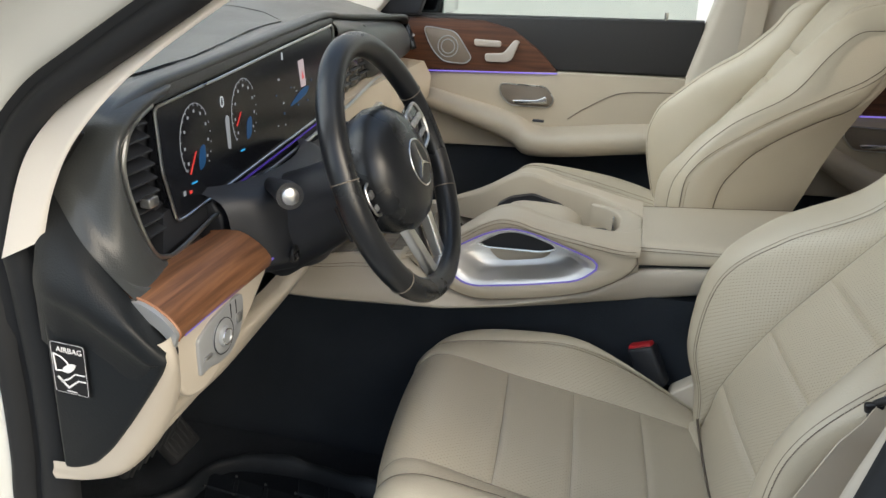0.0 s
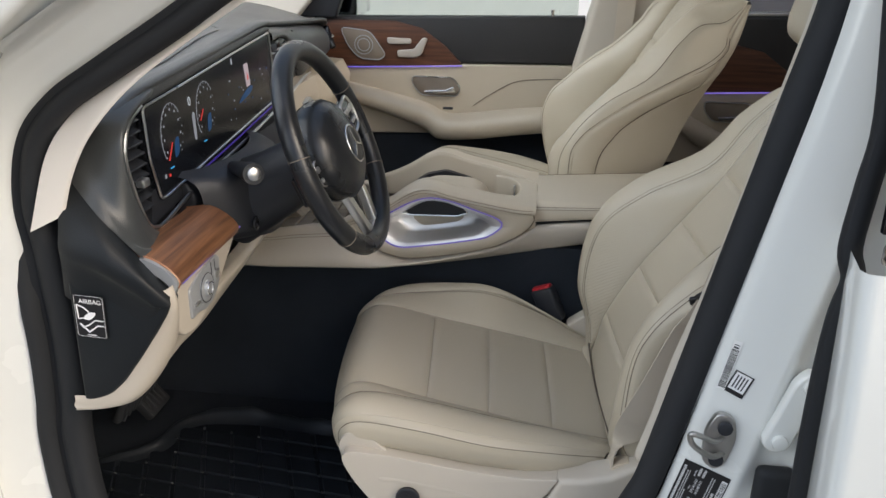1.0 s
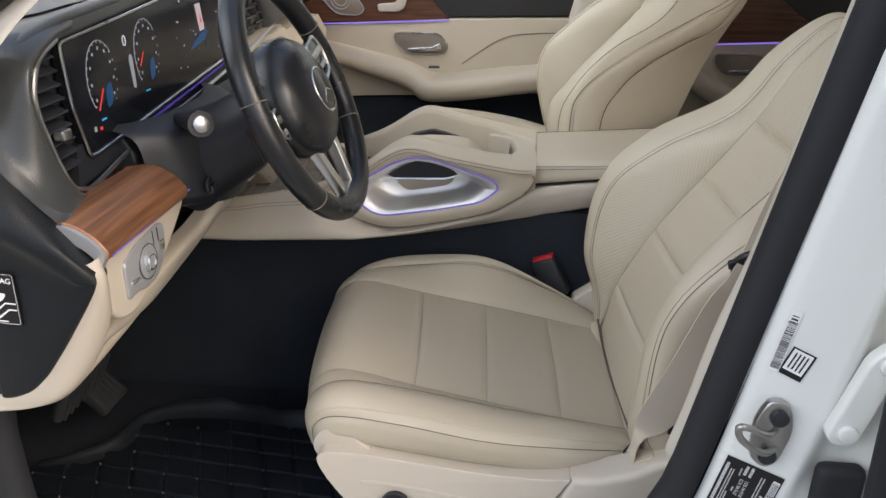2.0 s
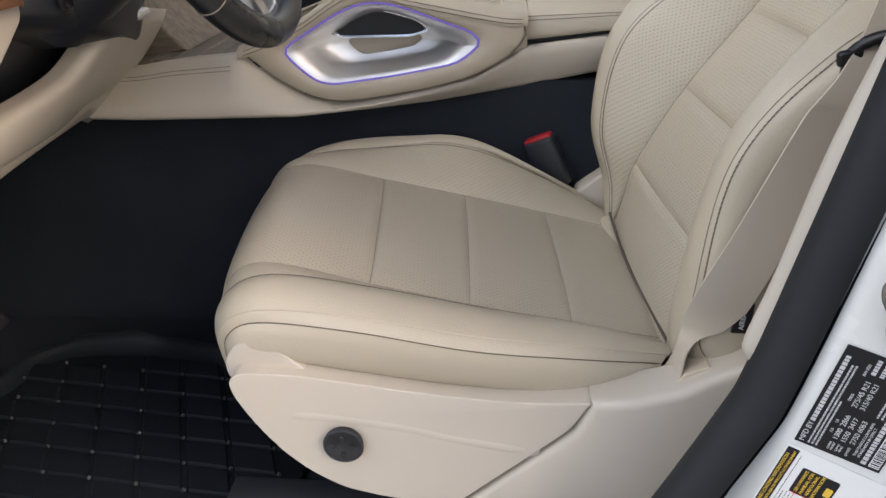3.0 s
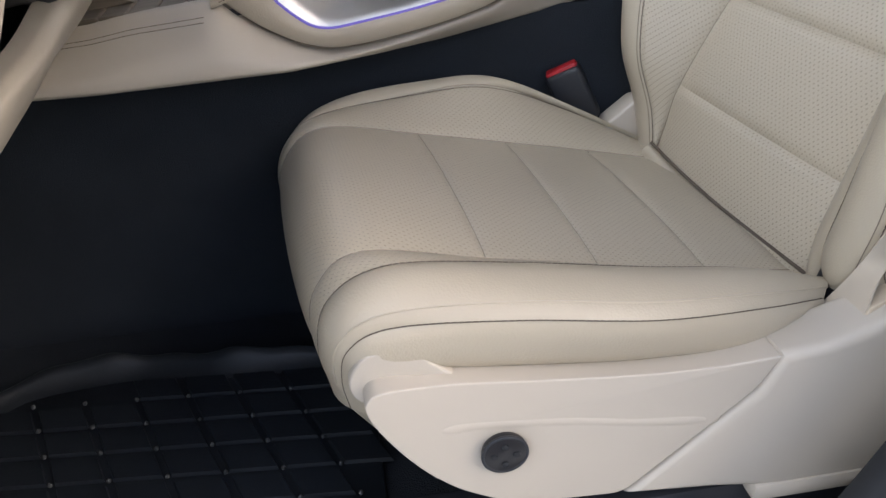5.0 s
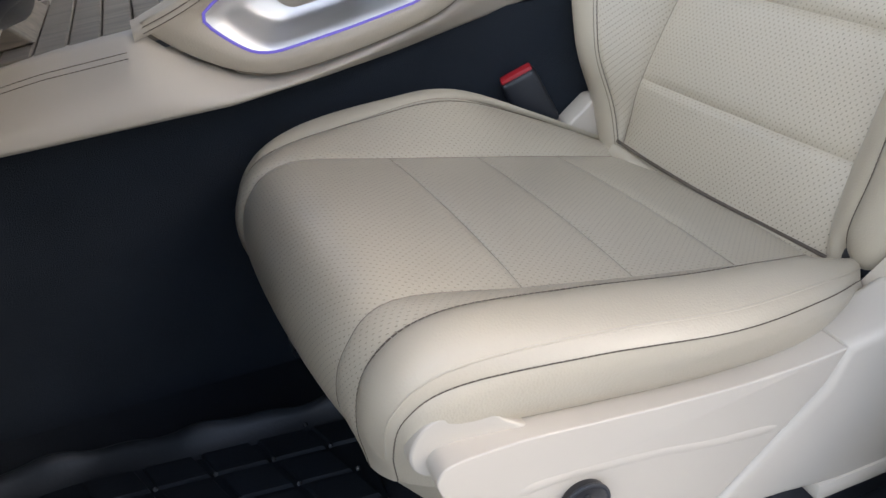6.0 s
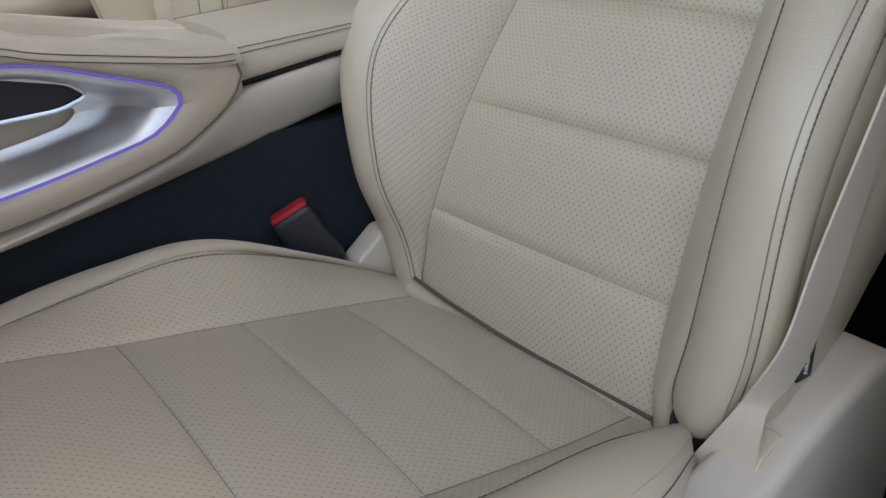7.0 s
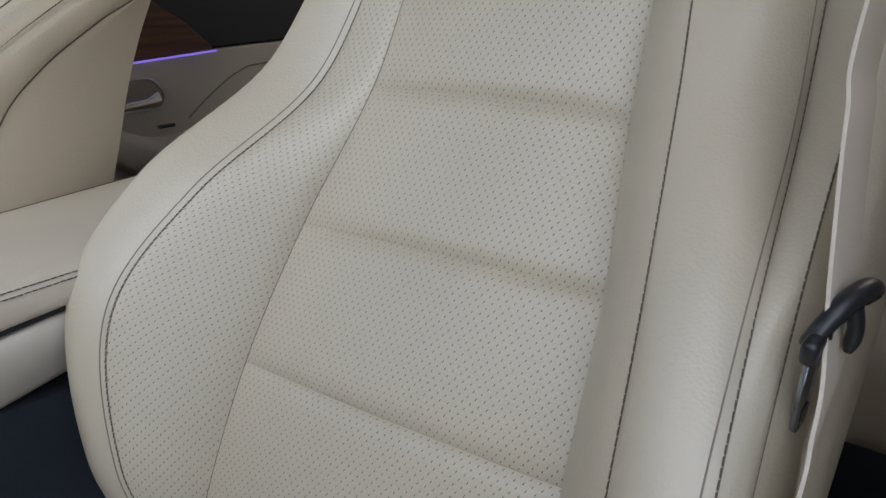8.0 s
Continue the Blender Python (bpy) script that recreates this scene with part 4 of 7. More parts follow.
# rear door on the driver's side, shut
rdoor = thing("rear_door", "white rear car door, shut, with a dark tinted window", "car door", kind="structure")
SK = [(0.40, -0.87), (0.60, -0.90), (0.85, -0.905), (1.05, -0.90), (1.17, -0.885)]
edge_x = {0.40: 0.625, 0.60: 0.612, 0.85: 0.598, 1.05: 0.590, 1.17: 0.586}
rows = []
for z, y in SK:
    x0 = edge_x[z]
    rows.append([(x0 + 0.03, -0.765, z), (x0 + 0.012, -0.80, z), (x0, y + 0.012, z), (x0 + 0.004, y + 0.002, z), (x0 + 0.015, y, z), (1.2, y - 0.02, z), (1.7, y, z)])
rows = np.array([spline(np.array(rows)[:, k], 4) for k in range(7)]).transpose(1, 0, 2)
sheet("door_skin", rows, M_PAINT, rdoor, (0, -1, 0), "white painted door skin")
part("window_pane", prism([(0.63, 1.19), (0.62, 1.40), (0.62, 1.55), (1.5, 1.55), (1.7, 1.19)], 1, -0.855, -0.850), M_TINT, rdoor, "dark tinted window")
part("chrome_strip", block((1.1, 0.014, 0.020), (1.150, -0.880, 1.188), 0.004), M_CHROME, rdoor, "chrome window strip")
seal_run = spline([(0.625, -0.80, 0.42), (0.612, -0.81, 0.62), (0.602, -0.815, 0.85), (0.598, -0.815, 1.00), (0.601, -0.812, 1.089), (0.607, -0.812, 1.134), (0.598, -0.812, 1.168), (0.602, -0.81, 1.234), (0.605, -0.81, 1.30), (0.59, -0.80, 1.45), (0.59, -0.79, 1.56)], 5)
part("edge_seal", tube(seal_run, 0.0145, 12, flat=0.75), M_RUBBER, rdoor, "black rubber seal on the door edge")
part("window_post", prism([(0.605, 1.20), (0.60, 1.42), (0.60, 1.56), (0.66, 1.56), (0.655, 1.20)], 1, -0.862, -0.847, 0.004), M_GLOSS, rdoor)
part("inner_panel", prism([(0.66, 0.45), (0.66, 1.18), (1.6, 1.18), (1.6, 0.45)], 1, -0.745, -0.70, 0.01), M_TRIM, rdoor)
hinge = part("hinge", prism(rounded([(0.568, 0.893), (0.580, 0.880), (0.600, 0.884), (0.612, 0.930), (0.625, 0.985), (0.610, 0.995), (0.594, 0.980), (0.580, 0.930)], 0.012), 1, -0.762, -0.745, 0.004), M_PAINT, rdoor, "white painted hinge with two bolts")
for bx, bz in ((0.588, 0.898), (0.611, 0.975)):
    part("bolt", disc(0.0095, 0.008, pose(bx, -0.764, bz, 90, 0, 0), 24, 0.0025), M_PAINT, hinge)
bump_stop = part("pillar_grommet", block((0.048, 0.022, 0.060), (0.596, -0.750, 0.822), 0.010, 3), M_RUBBER)
tagged(bump_stop, "black rubber grommet on the painted pillar", "grommet")

# door striker on the pillar
striker = thing("door_striker", "steel door striker loop on a dark plate", "striker")
PL = rounded([(0.523, 0.895), (0.535, 0.922), (0.556, 0.915), (0.562, 0.885), (0.552, 0.846), (0.540, 0.838), (0.524, 0.850)], 0.012)
part("plate", prism(PL, 1, -0.752, -0.742, 0.002), M_STEEL, striker, "dark steel plate")
for bx, bz in ((0.545, 0.902), (0.540, 0.856)):
    part("screw", disc(0.009, 0.006, pose(bx, -0.755, bz, 90, 0, 0), 16, 0.0015), M_BLACK, striker)
part("loop", tube(spline([(0.548, -0.745, 0.884), (0.53, -0.770, 0.894), (0.506, -0.782, 0.909), (0.499, -0.782, 0.907), (0.505, -0.780, 0.892), (0.53, -0.768, 0.870), (0.55, -0.748, 0.862)], 6), 0.0036, 10), M_STEEL, striker, "bright steel loop")
for ob in striker.children:
    ob.data.transform(Matrix.Translation((-0.017, 0.005, 0.0)))

# ---- floor ----
floor = part("floor", block((2.9, 1.46, 0.05), (0.55, 0, 0.43), 0), M_CARPET)
tagged(floor, "black carpeted car floor", "floor", kind="structure")
tunnel = part("floor_tunnel", prism([(-0.115, 0.45), (-0.10, 0.86), (0.10, 0.86), (0.115, 0.45)], 0, -0.80, 1.0, 0.0), M_CARPET)
tagged(tunnel, "black carpeted tunnel under the console", "tunnel", kind="structure")

mat = thing("floor_mat", "black rubber floor mat with raised pads and an upturned wavy edge", "floor mat")
OUTLINE = [(0.02, -0.245), (-0.05, -0.240), (-0.25, -0.215), (-0.40, -0.228), (-0.452, -0.270), (-0.468, -0.345), (-0.56, -0.40), (-0.64, -0.50), (-0.64, -0.67), (0.02, -0.67)]
part("tray", prism(rounded(OUTLINE, 0.03), 2, 0.456, 0.4665, 0.003, 2), M_MAT, mat)
rim_run = spline([(0.02, -0.248), (-0.05, -0.243), (-0.16, -0.236), (-0.25, -0.218), (-0.33, -0.218), (-0.41, -0.232), (-0.448, -0.268), (-0.462, -0.335), (-0.50, -0.372), (-0.58, -0.415)], 8)
lipg = []
for k, (x_, y_) in enumerate(rim_run):
    d = rim_run[min(k + 1, len(rim_run) - 1)] - rim_run[max(k - 1, 0)]
    nx, ny = np.array([d[1], -d[0]]) / np.hypot(*d)
    h = 0.040 + 0.008 * math.sin(x_ * 34.0) + 0.004 * math.sin(x_ * 81.0 + 1.0)
    h *= float(np.interp(x_, (-0.58, -0.45, -0.40), (0.2, 0.4, 0.62)))
    lipg.append([(x_ - nx * 0.026, y_ - ny * 0.026, 0.4655), (x_ - nx * 0.014, y_ - ny * 0.014, 0.470), (x_ - nx * 0.005, y_ - ny * 0.005, 0.466 + h * 0.6), (x_, y_, 0.466 + h), (x_ + nx * 0.004, y_ + ny * 0.004, 0.464 + h), (x_ + nx * 0.006, y_ + ny * 0.006, 0.455)])
sheet("raised_edge", np.array(lipg), M_MAT, mat, (0, -1, 0.4), "upturned wavy rubber edge")
STUD0, STEP_U, STEP_V = Vector((-0.365, -0.188)), Vector((0.062, -0.006)), Vector((0.0185, -0.0455))


def on_mat(p):
    """True where the mat's flat part lies."""
    if not (-0.63 < p.x < 0.01 and -0.66 < p.y < -0.262):
        return False
    return p.x > -0.455 or p.y < -0.372 - 0.48 * max(0.0, -0.47 - p.x)


pad_mesh = None
sv = bmesh.new()
for i in range(-6, 8):
    for j in range(0, 12):
        c = STUD0 + STEP_U * i + STEP_V * j
        if on_mat(c):
            bmesh.ops.create_icosphere(sv, subdivisions=1, radius=0.0033, matrix=Matrix.Translation((c.x, c.y, 0.4725)))
        m = c + (STEP_U + STEP_V) * 0.5
        if not on_mat(m):
            continue
        if pad_mesh is None:
            U, V = STEP_U * 0.44, STEP_V * 0.43
            pb = bmesh.new()
            low = [pb.verts.new((q.x, q.y, 0.0)) for q in (-U - V, U - V, U + V, V - U)]
            top = [pb.verts.new((q.x * 0.93, q.y * 0.93, z)) for q, z in ((-U - V, 0.0042), (U - V, 0.0042), (U + V, 0.0052), (V - U, 0.0052))]
            pb.faces.new(top)
            for k in range(4):
                pb.faces.new((low[k], low[(k + 1) % 4], top[(k + 1) % 4], top[k]))
            first = part("pad", pb, M_MAT, mat, smooth=0)
            pad_mesh = first.data
            first.location = (m.x, m.y, 0.4660)
        else:
            put("pad", pad_mesh, M_MAT, mat).location = (m.x, m.y, 0.4660)
tagged(part("stud", sv, M_STUDGLINT, mat), kind="stuff")

pedal = thing("accelerator_pedal", "black ridged accelerator pedal", "pedal")
PT = pose(-0.528, -0.318, 0.628, 0, -40, 0)
part("pad", block((0.022, 0.075, 0.22), (0, 0, 0), 0.006), M_RUBBER, pedal).data.transform(PT)
for k in range(5):
    part("rib", block((0.004, 0.005, 0.20), (0.012, -0.026 + k * 0.013, 0), 0.001, 1), M_RUBBER, pedal).data.transform(PT)
brake = thing("brake_pedal", "grey ribbed brake pedal on a steel arm", "pedal")
BP = pose(-0.385, -0.50, 0.715, 0, 25, 0)
part("pad", block((0.018, 0.12, 0.075), (0, 0, 0), 0.008, 3), M_RUBBER, brake).data.transform(BP)
for k in range(7):
    part("rib", block((0.006, 0.006, 0.06), (0.010, -0.05 + k * 0.0165, 0), 0.001, 1), M_RUBBER, brake).data.transform(BP)
part("arm", tube([(-0.395, -0.50, 0.71), (-0.46, -0.485, 0.78), (-0.56, -0.47, 0.90)], 0.010, 8), M_STEEL, brake)

# ---- centre console ----
console = thing("centre_console", "beige leather centre console with grab handles and silver recesses", "console")
HANDLE = [(-0.105, 0.915), (-0.06, 0.930), (-0.017, 0.951), (0.030, 0.981), (0.060, 0.993), (0.090, 0.991), (0.120, 0.981), (0.198, 0.964), (0.276, 0.948), (0.284, 0.926), (0.262, 0.902), (0.212, 0.8755), (0.16, 0.862), (0.11, 0.8525), (0.06, 0.845), (0.018, 0.842), (-0.022, 0.8535), (-0.061, 0.8757), (-0.090, 0.900)]
CUB = [(-0.046, 0.912), (0.035, 0.961), (0.072, 0.974), (0.112, 0.969), (0.205, 0.935), (0.217, 0.926), (0.217, 0.915), (0.190, 0.893), (0.108, 0.878), (0.022, 0.866), (0.0, 0.870), (-0.022, 0.887)]
CC = np.array([0.085, 0.915])


def by_angle(poly, count=96):
    """Resamples a closed outline at even angles about the recess's middle."""
    p = np.array(poly) - CC
    out = []
    for k in range(count):
        a = 2 * math.pi * k / count
        d = np.array([math.cos(a), math.sin(a)])
        best = 0
        for i in range(len(p)):
            u, w = p[i], p[(i + 1) % len(p)]
            e = w - u
            den = d[0] * e[1] - d[1] * e[0]
            if abs(den) < 1e-12:
                continue
            t = (u[0] * e[1] - u[1] * e[0]) / den
            s = (u[0] * d[1] - u[1] * d[0]) / den
            if t > 0 and -1e-9 <= s <= 1 + 1e-9:
                best = max(best, t)
        out.append(CC + d * best)
    out.append(out[0])
    return np.array(out)


HO = by_angle(rounded(HANDLE, 0.02))
CO = by_angle(rounded(CUB, 0.018))


def tuck(x):
    """How far the console's flank draws in towards the rear."""
    return float(np.interp(x, (-0.10, 0.06, 0.16, 0.21, 0.26, 0.285), (-0.008, -0.003, 0.003, 0.007, 0.015, 0.023)))


for sg in (-1, 1):
    def at(poly, y, s=1.0):
        q = CC + (poly - CC) * s
        return [(a, sg * (y - tuck(a)), b) for a, b in q]
    g = [at(HO, 0.112, 0.995), at(HO, 0.143, 1.0), at(HO, 0.1485, 0.994), at(HO, 0.150, 0.975), [tuple(0.5 * (np.array(a) + np.array(b))) for a, b in zip(at(HO, 0.151), at(CO, 0.152))], at(CO, 0.152, 1.05), at(CO, 0.148, 1.02)]
    sheet("handle_panel", np.array(g), M_TRIM, console, (0, sg, 0), "stitched beige leather handle panel")
    led = part("light_strip", tube(at(CO, 0.149, 1.012)[:-1], 0.0017, 6, closed=True), M_LED, console, "glowing violet light strip")
    g = [at(CO, 0.148, 1.01), at(CO, 0.1475, 0.99), at(CO, 0.145, 0.92), at(CO, 0.139, 0.85), at(CO, 0.118, 0.76), at(CO, 0.104, 0.68), at(CO, 0.098, 0.60), at(CO, 0.096, 0.40)]
    sheet("recess", np.array(g), M_SATIN, console, (0, sg, 0), "brushed silver recess")
    slot = [(0.008, 0.930), (0.035, 0.949), (0.078, 0.960), (0.135, 0.945), (0.150, 0.932), (0.125, 0.924), (0.03, 0.922)]
    # no real hole: a black plug gives the opening its dark inside
    part("slot", prism(rounded(slot, 0.008), 1, sg * 0.109, sg * 0.08, 0.0), M_BLACK, console, "black plug that stands in for the shaded opening to the cup holders")
    part("slot_rim", tube([(a, sg * 0.112, b) for a, b in rounded(slot, 0.008)], 0.0022, 6, closed=True), M_CHROME, console)
    # lower flank: flares out towards the dashboard, tucks in under the armrest
    seam_x = (-0.46, -0.24, -0.196, -0.105, -0.0903, -0.0607, -0.0224, 0.0174, 0.06, 0.1099, 0.1602, 0.2134, 0.2616, 0.2827, 0.40, 0.70)
    seam_y = (0.175, 0.166, 0.162, 0.157, 0.1546, 0.1533, 0.1512, 0.1498, 0.1492, 0.1472, 0.1433, 0.1377, 0.1288, 0.120, 0.112, 0.134)
    seam_z = (0.875, 0.893, 0.901, 0.909, 0.8978, 0.8725, 0.8503, 0.8389, 0.8418, 0.8495, 0.8593, 0.872, 0.8989, 0.911, 0.926, 0.964)
    foot_x = (-0.46, -0.24, -0.0315, 0.0711, 0.1554, 0.2849, 0.3801, 0.70)
    foot_y = (0.2103, 0.2036, 0.178, 0.1533, 0.1257, 0.1027, 0.0985, 0.1053)
    foot_z = (0.8287, 0.8255, 0.8247, 0.8301, 0.8344, 0.8524, 0.8701, 0.9356)
    flank = []
    for x_ in np.concatenate([np.linspace(-0.46, -0.12, 12), np.linspace(-0.105, 0.30, 48), np.linspace(0.32, 0.70, 12)]):
        ty, tz, fy, fz = (float(np.interp(x_, a_, b_)) for a_, b_ in ((seam_x, seam_y), (seam_x, seam_z), (foot_x, foot_y), (foot_x, foot_z)))
        ty -= 0.0035
        row = [(x_, sg * (ty - 0.03), tz - 0.004), (x_, sg * (ty - 0.003), tz - 0.0006), (x_, sg * ty, tz - 0.004)]
        row += [(x_, sg * (ty + (fy - ty) * k + 0.004 * math.sin(math.pi * k)), tz - 0.004 + (fz + 0.006 - tz + 0.004) * k) for k in (0.25, 0.5, 0.75, 1.0)]
        row += [(x_, sg * (fy - 0.003), fz + 0.001), (x_, sg * (fy - 0.05), fz + 0.004)]
        flank.append(row)
    sheet("side_panel", np.array(flank), M_PLASTIC, console, (0, sg, 0), "beige lower side panel")
    # stitched top rail of the handle: rolls over from the flank and drops into the trough
    top = spline([(-0.108, 0.9140), (-0.06, 0.931), (-0.017, 0.952), (0.030, 0.982), (0.060, 0.994), (0.090, 0.992), (0.120, 0.983), (0.198, 0.967), (0.250, 0.957), (0.2835, 0.954)], 5)
    rail = []
    for x_, z_ in top:
        y_ = 0.1514 - tuck(x_)
        w_ = float(np.interp(x_, (-0.10, 0.0, 0.06, 0.20, 0.26, 0.284), (0.030, 0.052, 0.058, 0.058, 0.075, 0.100)))
        rail.append([(x_, sg * y_, z_ - 0.0150), (x_, sg * (y_ + 0.0001), z_ - 0.0100), (x_, sg * (y_ - 0.0022), z_ - 0.0045), (x_, sg * (y_ - 0.009), z_ - 0.0005), (x_, sg * (y_ - 0.020), z_ + 0.001), (x_, sg * (y_ - w_ + 0.008), z_ + 0.0005), (x_, sg * (y_ - w_), z_ - 0.006), (x_, sg * (y_ - w_ - 0.002), 0.888)])
    rail = np.array([spline(r, 3) for r in rail])
    sheet("handle_top", rail, M_TRIM, console, (0, sg * 0.3, 1), "stitched beige leather top of the handle")
    part("panel_seam", tube([(a_, sg * (0.1465 - tuck(a_)), b_) for a_, b_ in np.vstack([(CC + (HO - CC) * 1.003)[56:96], (CC + (HO - CC) * 1.003)[0:3]])], 0.0013, 6), M_SEAM, console)
    for row in (2, 5):
        run = rail[1:-1, row] + np.array([0, sg * 0.0003, 0.0001])
        part("stitch_groove", tube(run, 0.0005, 5), M_SEAM, console)
        stitches("stitching", run + np.array([0, sg * 0.0004, 0.0001]), console, r=0.0004)
    for k in (0.17, 0.24):
        run = []
        for x_ in np.linspace(-0.44, -0.112, 30):
            ty, tz, fy, fz = (float(np.interp(x_, a_, b_)) for a_, b_ in ((seam_x, seam_y), (seam_x, seam_z), (foot_x, foot_y), (foot_x, foot_z)))
            run.append((x_, sg * (ty - 0.0035 + (fy - ty + 0.0035) * k + 0.004 * math.sin(math.pi * k) + 0.0003), tz - 0.004 + (fz + 0.010 - tz) * k))
        stitches("stitching", np.array(run), console, r=0.0004)
BR = [(0.284, -0.116), (0.284, 0.116), (0.19, 0.112), (0.190, 0.082), (0.216, 0.074), (0.237, 0.050), (0.246, 0.018), (0.246, -0.018), (0.237, -0.050), (0.216, -0.074), (0.190, -0.082), (0.19, -0.112)]
part("rear_bridge", prism(BR, 2, 0.90, 0.9530, 0.004, 3), M_TRIM, console, "beige leather bridge round the end of the trough")
part("bridge_clip", block((0.004, 0.010, 0.030), (0.2340, 0.045, 0.930), 0.001), M_CHROME, console)
part("inner_floor", block((0.30, 0.17, 0.02), (0.13, 0, 0.900), 0.006), M_TRIM, console)
part("palm_rest", prism(smooth_poly([(0.03, 0.925), (0.05, 0.957), (0.10, 0.962), (0.155, 0.955), (0.17, 0.925)], 4), 1, -0.045, 0.045, 0.014, 4), M_TRIM, console, "padded beige palm rest")
part("cup_recess", prism(rounded([(0.18, -0.07), (0.27, -0.07), (0.27, 0.07), (0.18, 0.07)], 0.03), 2, 0.908, 0.912, 0.0), M_BLACK, console)
part("cup_clip", block((0.012, 0.02, 0.018), (0.255, -0.03, 0.918), 0.003), M_SILVER, console)
for k in range(11):
    part("wood_slat", block((0.0295, 0.300, 0.012), (-0.405 + k * 0.0315, 0, 0.8785 + 0.0022 * k), 0.0015, 1, Euler((0, radians(-4), 0)).to_matrix().to_4x4()), M_WOODG, console)
part("wood_bed", block((0.36, 0.30, 0.008), (-0.25, 0, 0.880), 0, 1, Euler((0, radians(-4), 0)).to_matrix().to_4x4()), M_INK, console)
part("switch_row", block((0.035, 0.12, 0.012), (0.015, 0.0, 0.912), 0.003), M_SILVER, console, "silver switch row")
armrest = thing("armrest_lid", "padded beige leather armrest lid on the console", "armrest")
lid_rows = []
for x_ in np.linspace(0.284, 0.70, 18):
    k = (x_ - 0.284) / 0.416
    gy, gz = -0.104 - 0.032 * k, 0.9165 + 0.053 * k
    far, top = 0.100 + 0.050 * k, 0.957 + 0.012 * k
    rise = top + 0.002 - gz
    prof = spline([(gy + 0.012, gz), (gy, gz + 0.0008), (gy - 0.0015, gz + 0.35 * rise), (gy + 0.002, gz + 0.72 * rise), (gy + 0.016, gz + rise), (gy + 0.06, gz + rise + 0.003), (0.0, top + 0.005), (far - 0.03, top + 0.002), (far - 0.006, top - 0.002), (far, top - 0.016), (far - 0.004, top - 0.045)], 3)
    lid_rows.append([(x_, a_, b_) for a_, b_ in prof])
lid_rows = np.array(lid_rows)
sheet("lid", lid_rows, M_TRIM, armrest, (0, 0, 1))
sheet("lid_end", np.stack([lid_rows[0], np.array([(0.284, p[1] * 0.9, 0.905) for p in lid_rows[0]])]), M_TRIM, armrest, (-1, 0, 0))
lip = np.array([(r[3][0], r[3][1] + 0.006, r[3][2] - 0.0030) for r in lid_rows])
# black tube along the lid's edge in place of shade under it
part("lid_gap_shade", tube(lip, 0.0030, 6), M_RUBBER, armrest, "black tube that stands in for the shade under the lid")
for q in (8, 9):
    stitches("stitching", lid_rows[:, q] + np.array([0, -0.0005, 0.0006]), armrest, r=0.0005)
stitches("stitching", lid_rows[:, 22] + np.array([0, 0, 0.0006]), armrest, r=0.0005)

# ---- dashboard ----
dash = thing("dashboard", "dark leather dashboard with walnut trim and beige lower panels", "dashboard")
# upper pad: profile swept across the car, drooping at both ends
rows = []
for y, dz, dx in ((-0.66, -0.055, -0.006), (-0.64, -0.040, -0.001), (-0.58, -0.026, 0.0), (-0.50, -0.020, 0.0), (-0.35, -0.009, 0.0), (-0.12, 0.006, -0.005), (-0.02, 0.004, -0.02), (0.10, -0.010, -0.045), (0.35, -0.032, -0.06), (0.60, -0.055, -0.075), (0.70, -0.10, -0.12)):
    rows.append([(-0.268 + dx, y, 1.268 + dz), (-0.253 + dx, y, 1.275 + dz), (-0.257 + dx, y, 1.283 + dz), (-0.282 + dx, y, 1.280 + dz), (-0.325 + dx * 0.8, y, 1.262 + dz * 0.6), (-0.45, y, 1.256 + dz * 0.25), (-0.62, y, 1.272 + dz * 0.1), (-0.95, y, 1.235)])
rows = np.array([spline(np.array(rows)[:, k], 4) for k in range(8)]).transpose(1, 0, 2)
rows = np.array([spline(r, 4) for r in rows])
pad_rows = rows
sheet("dash_pad", rows, M_DARK, dash, (0, 0, 1), "dark grained leather dash top")


def on_pad(y, x, lift):
    """The point of the dash top over (x, y)."""
    j = int(np.argmin(np.abs(pad_rows[:, 12, 1] - y)))
    r = pad_rows[j, 12:]
    return (x, y, float(np.interp(-x, -r[:, 0], r[:, 2])) + lift)


# speaker cover let into the dash top, with its joint
cover = []
for y in np.linspace(-0.60, 0.16, 26):
    e = max(0.0, -y - 0.50) / 0.10
    f = max(0.0, y - 0.06) / 0.10
    x0 = -0.322 - 0.09 * e * e - 0.21 * max(0, y + 0.385) - 0.06 * f * f
    cover.append([on_pad(y, x0 + (-0.66 - x0) * k / 8, 0.0018) for k in range(9)])
sheet("speaker_cover", np.array(cover), M_DARK, dash, (0, 0, 1), "dark speaker cover let into the dash top")
joint = [Vector(r[0]) for r in cover] + [Vector(q) for q in cover[-1][1:]]
part("cover_joint", tube([v + Vector((0.001, 0, 0.0)) for v in joint], 0.0010, 6), M_INK, dash)
# soft side that rolls round the vent and runs down to the wood
L0 = spline([(-0.256, -0.560, 1.238), (-0.250, -0.610, 1.231), (-0.247, -0.655, 1.210), (-0.246, -0.670, 1.180), (-0.246, -0.655, 1.121), (-0.246, -0.618, 1.066), (-0.246, -0.56, 1.062)], 6)
L1 = spline([(-0.252, -0.560, 1.252), (-0.242, -0.625, 1.243), (-0.236, -0.672, 1.224), (-0.234, -0.687, 1.190), (-0.231, -0.678, 1.126), (-0.226, -0.638, 1.062), (-0.222, -0.57, 1.058)], 6)
